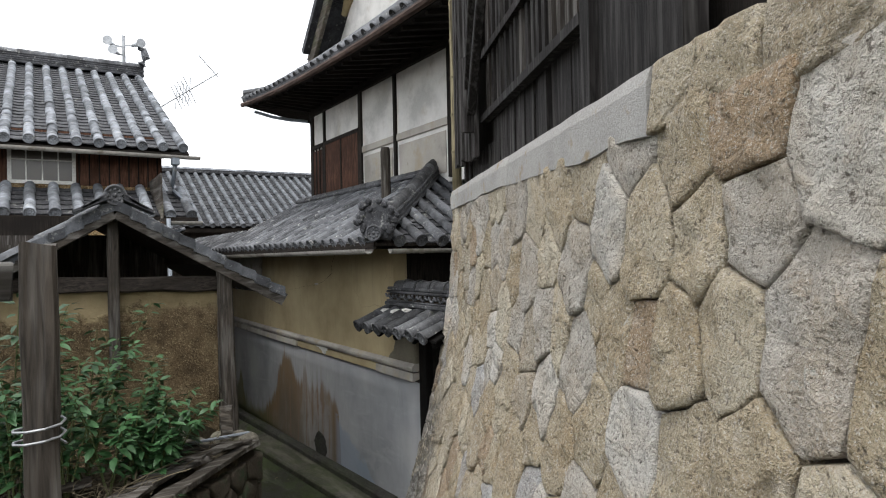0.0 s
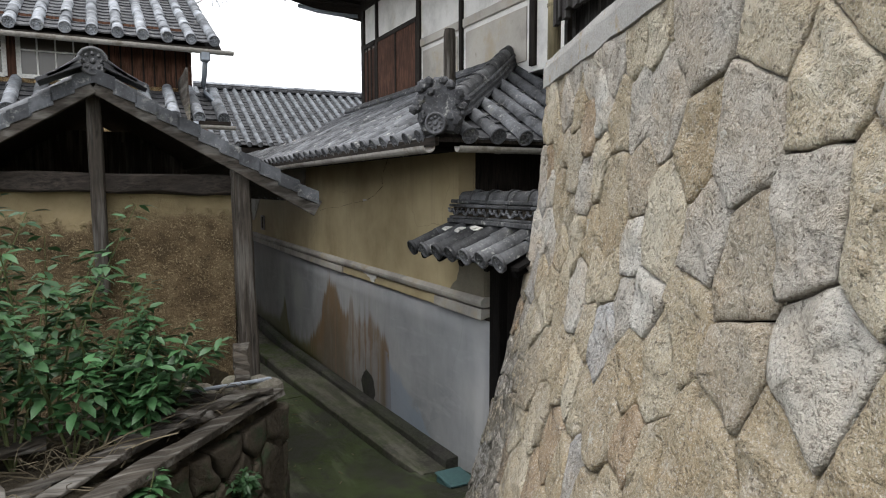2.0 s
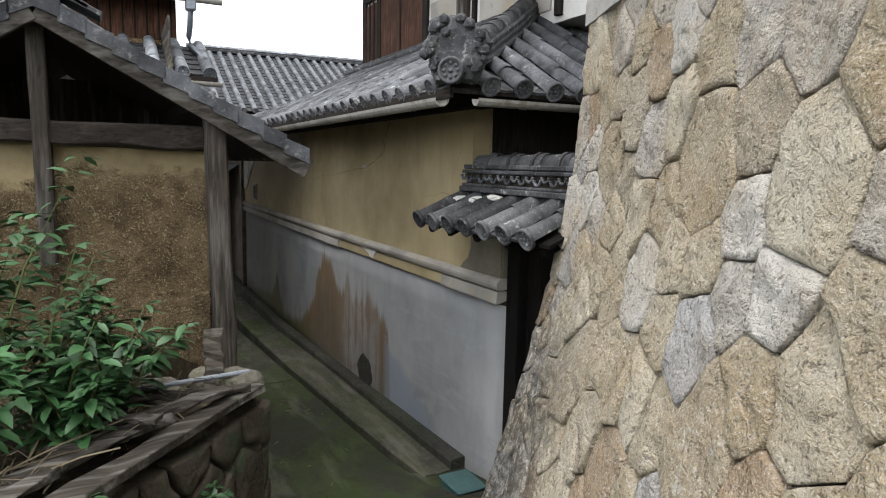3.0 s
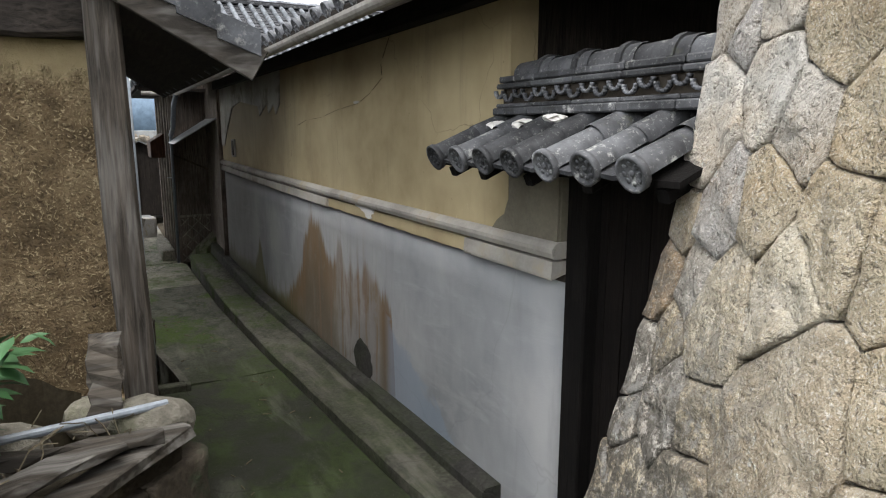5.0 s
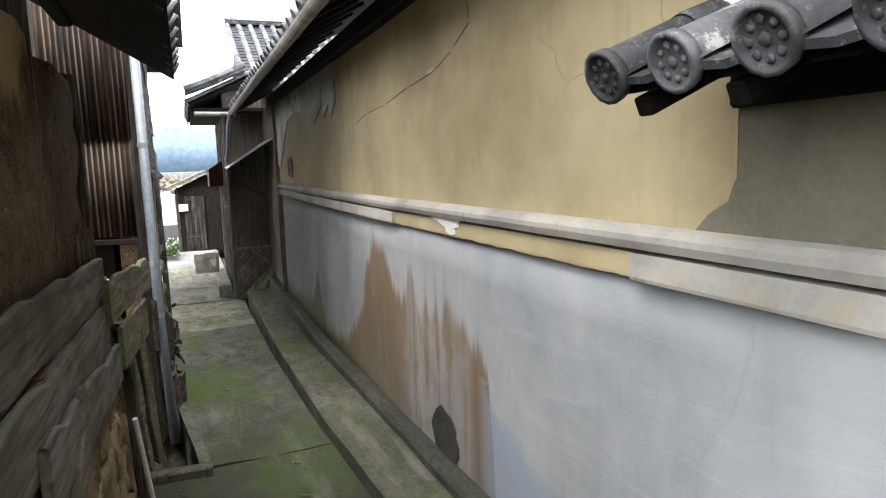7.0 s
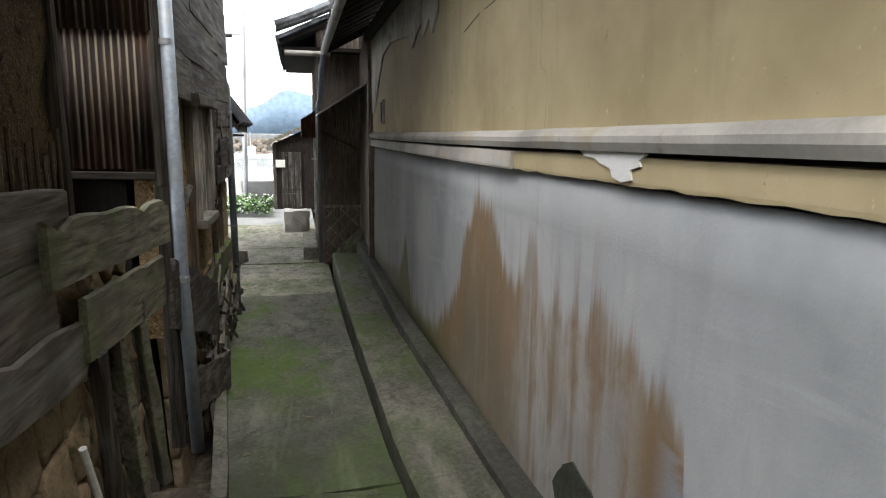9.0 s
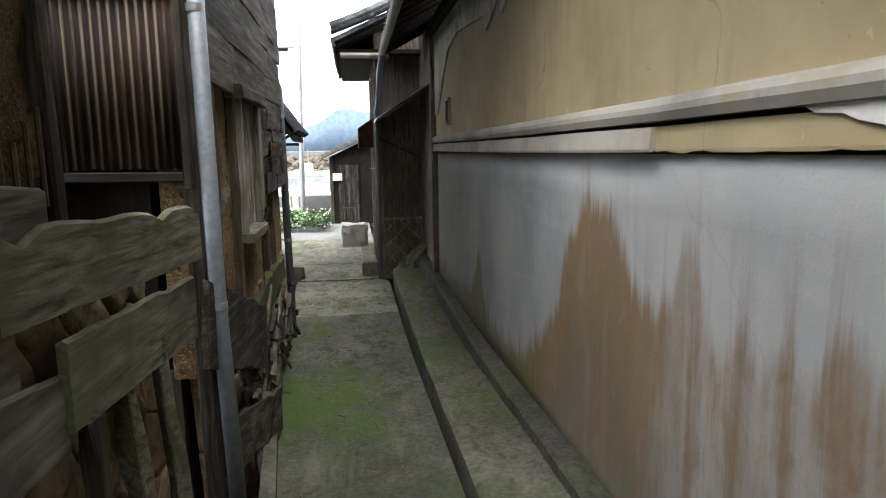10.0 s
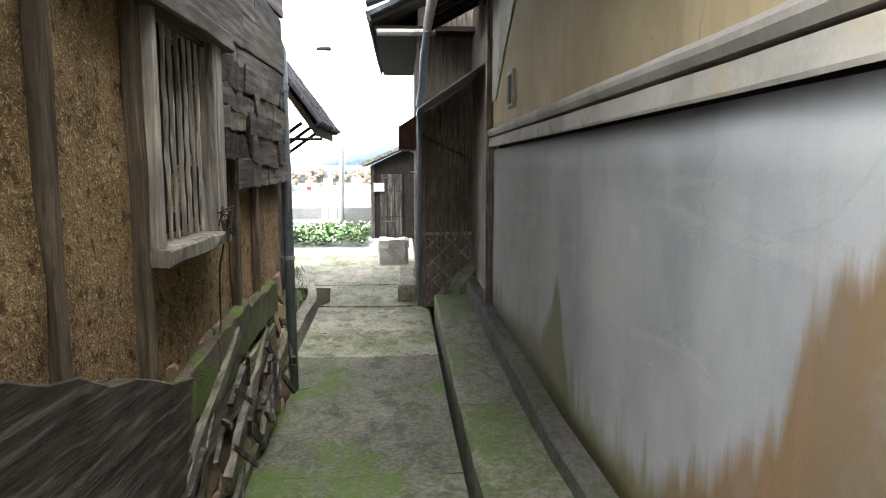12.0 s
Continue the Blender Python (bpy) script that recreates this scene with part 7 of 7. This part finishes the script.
downpipe([(2.88, 16.92, 1.22), (2.88, 16.94, 0.9), (2.87, 16.95, -1.27)], 0.028, "thin white downpipe at the entrance", ((2.875, 16.95, 0.4),))
tagged(part("step_stone", box(2.60, 17.25, -1.35, 2.84, 18.9, -1.06, 0.02), M_PALE), "pale squared stone step along the house", "step")
b = bmesh.new()
bmesh.ops.create_cube(b, size=1)
bmesh.ops.subdivide_edges(b, edges=b.edges[:], cuts=5, use_grid_fill=True)
for v in b.verts:
    c = v.co.copy()
    v.co = Vector((c.x * 0.55, c.y * 0.5, c.z * 0.5))
    v.co += v.co.normalized() * (0.06 * noise.noise(c * 3) - 0.10 * max(0, c.length - 0.6))
    v.co += Vector((2.5, 20.95, -1.09))
tagged(part("boulder", b, M_COPING, smooth=False), "squat pale boulder beside the lane", "boulder")

# ---- lean-to past the old house ----
lean = thing("lean_to", "small tiled lean-to beside the lane", "shed", at=(1.2, 17, -1.2))
part("wall", box(-2.0, 16.5, -1.35, 0.98, 18.4, 1.5), M_DARK_Z, lean)
part("roof_slab", loft([[(1.72, 16.3, 0.80), (0.9, 16.3, 1.95), (0.9, 16.3, 2.05), (1.72, 16.3, 0.90)], [(1.72, 18.1, 0.80), (0.9, 18.1, 1.95), (0.9, 18.1, 2.05), (1.72, 18.1, 0.90)]]), M_STUD, lean)
lv = Vector((-0.84, 0, 1.15))
tile_roof(lean, (1.76, 16.3, 0.93), (0, 1, 0), lv, 2.1, 0.25, 0.05, lambda s: (0.0, 1.35), 0.3, (M_PAN, M_PAN))
part("eave_gutter", tube([(1.30, 16.25, 0.76), (1.80, 16.25, 0.76)], 0.018, 8), M_DARK_X, lean)
for y in (16.45, 17.2, 18.0):
    part("bracket", beam((0.985, y, 0.55), (1.55, y, 0.95), 0.04, 0.04), M_DARK_X, lean)

# ---- harbour-side hut, flowers, pole ----
hut = thing("hut", "small dark boarded hut with a lattice door", "hut", at=(2.5, 26, -1.33))
part("wall", box(1.90, 25.6, -1.36, 3.6, 27.1, 0.55), M_DARK_Z, hut)
part("roof", loft([[(1.66, 25.35, 0.50), (2.75, 25.35, 0.98), (2.75, 25.35, 1.06), (1.64, 25.35, 0.58)], [(1.66, 27.3, 0.50), (2.75, 27.3, 0.98), (2.75, 27.3, 1.06), (1.64, 27.3, 0.58)]]), M_GREY_Y, hut)
part("roof", loft([[(2.752, 25.35, 0.98), (3.85, 25.35, 0.50), (3.87, 25.35, 0.58), (2.752, 25.35, 1.06)], [(2.752, 27.3, 0.98), (3.85, 27.3, 0.50), (3.87, 27.3, 0.58), (2.752, 27.3, 1.06)]]), M_GREY_Y, hut)
part("gable", loft([[(1.92, 25.62, 0.54), (2.75, 25.62, 0.93), (3.58, 25.62, 0.54)], [(1.92, 25.7, 0.54), (2.75, 25.7, 0.93), (3.58, 25.7, 0.54)]]), M_DARK_Z, hut)
door = part("hut_door", box(2.08, 25.56, -1.30, 2.66, 25.599, 0.30, 0.004), M_OLD_Z, hut)
for x in (2.08, 2.26, 2.45, 2.64):
    part("door_bar", box(x, 25.545, -1.28, x + 0.02, 25.559, 0.28), M_DARK_Z, door)
for z in (-1.25, -0.9, -0.78, -0.4, -0.1, 0.2):
    part("door_bar", box(2.08, 25.54, z, 2.66, 25.544, z + 0.02), M_GREY_X, door)
part("corner_post", box(1.86, 25.56, -1.36, 1.95, 25.66, 0.52), M_GREY_Z, hut)
tagged(part("notice", box(1.94, 25.50, -0.13, 2.20, 25.53, 0.08), M_FRAME), "small white notice board on the hut wall", "sign")
for i in range(2):
    tagged(part("white_board", box(0.55 + 0.22 * i, 26.0, -1.33, 0.72 + 0.22 * i, 26.04, -0.42), M_FRAME), "upright white board in front of the sea wall", "sign", "white boards")
pole = thing("utility_pole", "slender grey utility pole with a lamp arm by the harbour", "pole", at=(0.98, 26.8, -1.33))
part("shaft", tube([(0.98, 26.8, -1.4), (1.14, 26.8, 4.3)], [0.085, 0.055], 10), M_METAL, pole)
part("lamp_arm", box(0.52, 26.78, 3.60, 1.12, 26.84, 3.66), M_METAL, pole)
part("lamp_head", box(0.42, 26.72, 3.54, 0.80, 26.90, 3.62, 0.02), M_DARK_X, pole)
tagged(part("overhead_cable", tube([(1.12, 26.8, 4.2), (0.6, 24, 4.25), (-0.1, 20.2, 4.9)], 0.008, 5), M_DARK_X), "thin overhead cable from the pole", "cable")


def flower_bed():
    rng = random.Random(23)
    green, white = bmesh.new(), bmesh.new()
    for i in range(2300):
        x, y = rng.uniform(-0.9, 1.86), rng.uniform(23.6, 25.2)
        h = 0.62 * (0.55 + 0.45 * noise.noise((x * 1.6, y * 1.6, 2))) + 0.10 * x / 1.8
        z = -1.33 + max(0.08, h) * math.sqrt(rng.random())
        s = rng.uniform(0.03, 0.07)
        m = Matrix.Translation((x, y, z)) @ pose(0, 0, 0, rng.uniform(-50, 50), rng.uniform(-50, 50), rng.random() * 360) @ Matrix.Diagonal((s * 1.3, s * 1.3, s * 1.3, 1))
        p = [m @ Vector(c) for c in ((0, -1, 0), (0.5, 0, 0.1), (0, 1, 0), (-0.5, 0, 0.1))]
        green.faces.new([green.verts.new(c) for c in p])
        if rng.random() < 0.14:
            c = Vector((x, y - 0.05, z + 0.04))
            bmesh.ops.create_icosphere(white, subdivisions=1, radius=0.022, matrix=Matrix.Translation(c))
    bed = thing("flower_bed", "low green bush dotted with white flowers", "bush", at=(0.8, 24.4, -1.33))
    part("foliage", green, M_BUSH, bed, kind="stuff")
    part("blossom", white, M_FLOWER, bed, kind="stuff")


flower_bed()
bm = bmesh.new()
rng = random.Random(29)
for i in range(900):
    y = rng.uniform(15.5, 20.5)
    x = drain_x(y) - 0.18 - 0.9 * rng.random() ** 1.5
    z = floor_z(y) + 0.0
    a = rng.random() * 6.28
    h = rng.uniform(0.02, 0.07)
    d = Vector((math.cos(a), math.sin(a), 0)) * 0.012
    p = Vector((x, y, z))
    bm.faces.new([bm.verts.new(c) for c in (p - d, p + d, p + Vector((d.y, -d.x, 0)) * 2 + Vector((0, 0, h)))])
tagged(part("grass", bm, M_BUSH), "thin grass and moss beside the drain", "grass", kind="stuff")
# leaves and twigs on the lane
rng = random.Random(33)
bm = bmesh.new()
for i in range(90):
    y = rng.uniform(6.3, 17.5)
    x = path_left(y) + 0.05 + (path_right(y) - path_left(y) - 0.1) * (rng.random() ** (0.5 if i % 2 else 2))
    a, L = rng.random() * 6.28, rng.uniform(0.015, 0.07)
    beam((x, y, floor_z(y) + 0.004), (x + L * math.cos(a), y + L * math.sin(a), floor_z(y) + 0.006), 0.006, 0.006, 0, bm=bm, rng=rng)
tagged(part("lane_litter", bm, M_STRAW), "twigs and dry bits scattered on the lane", "litter", kind="stuff")
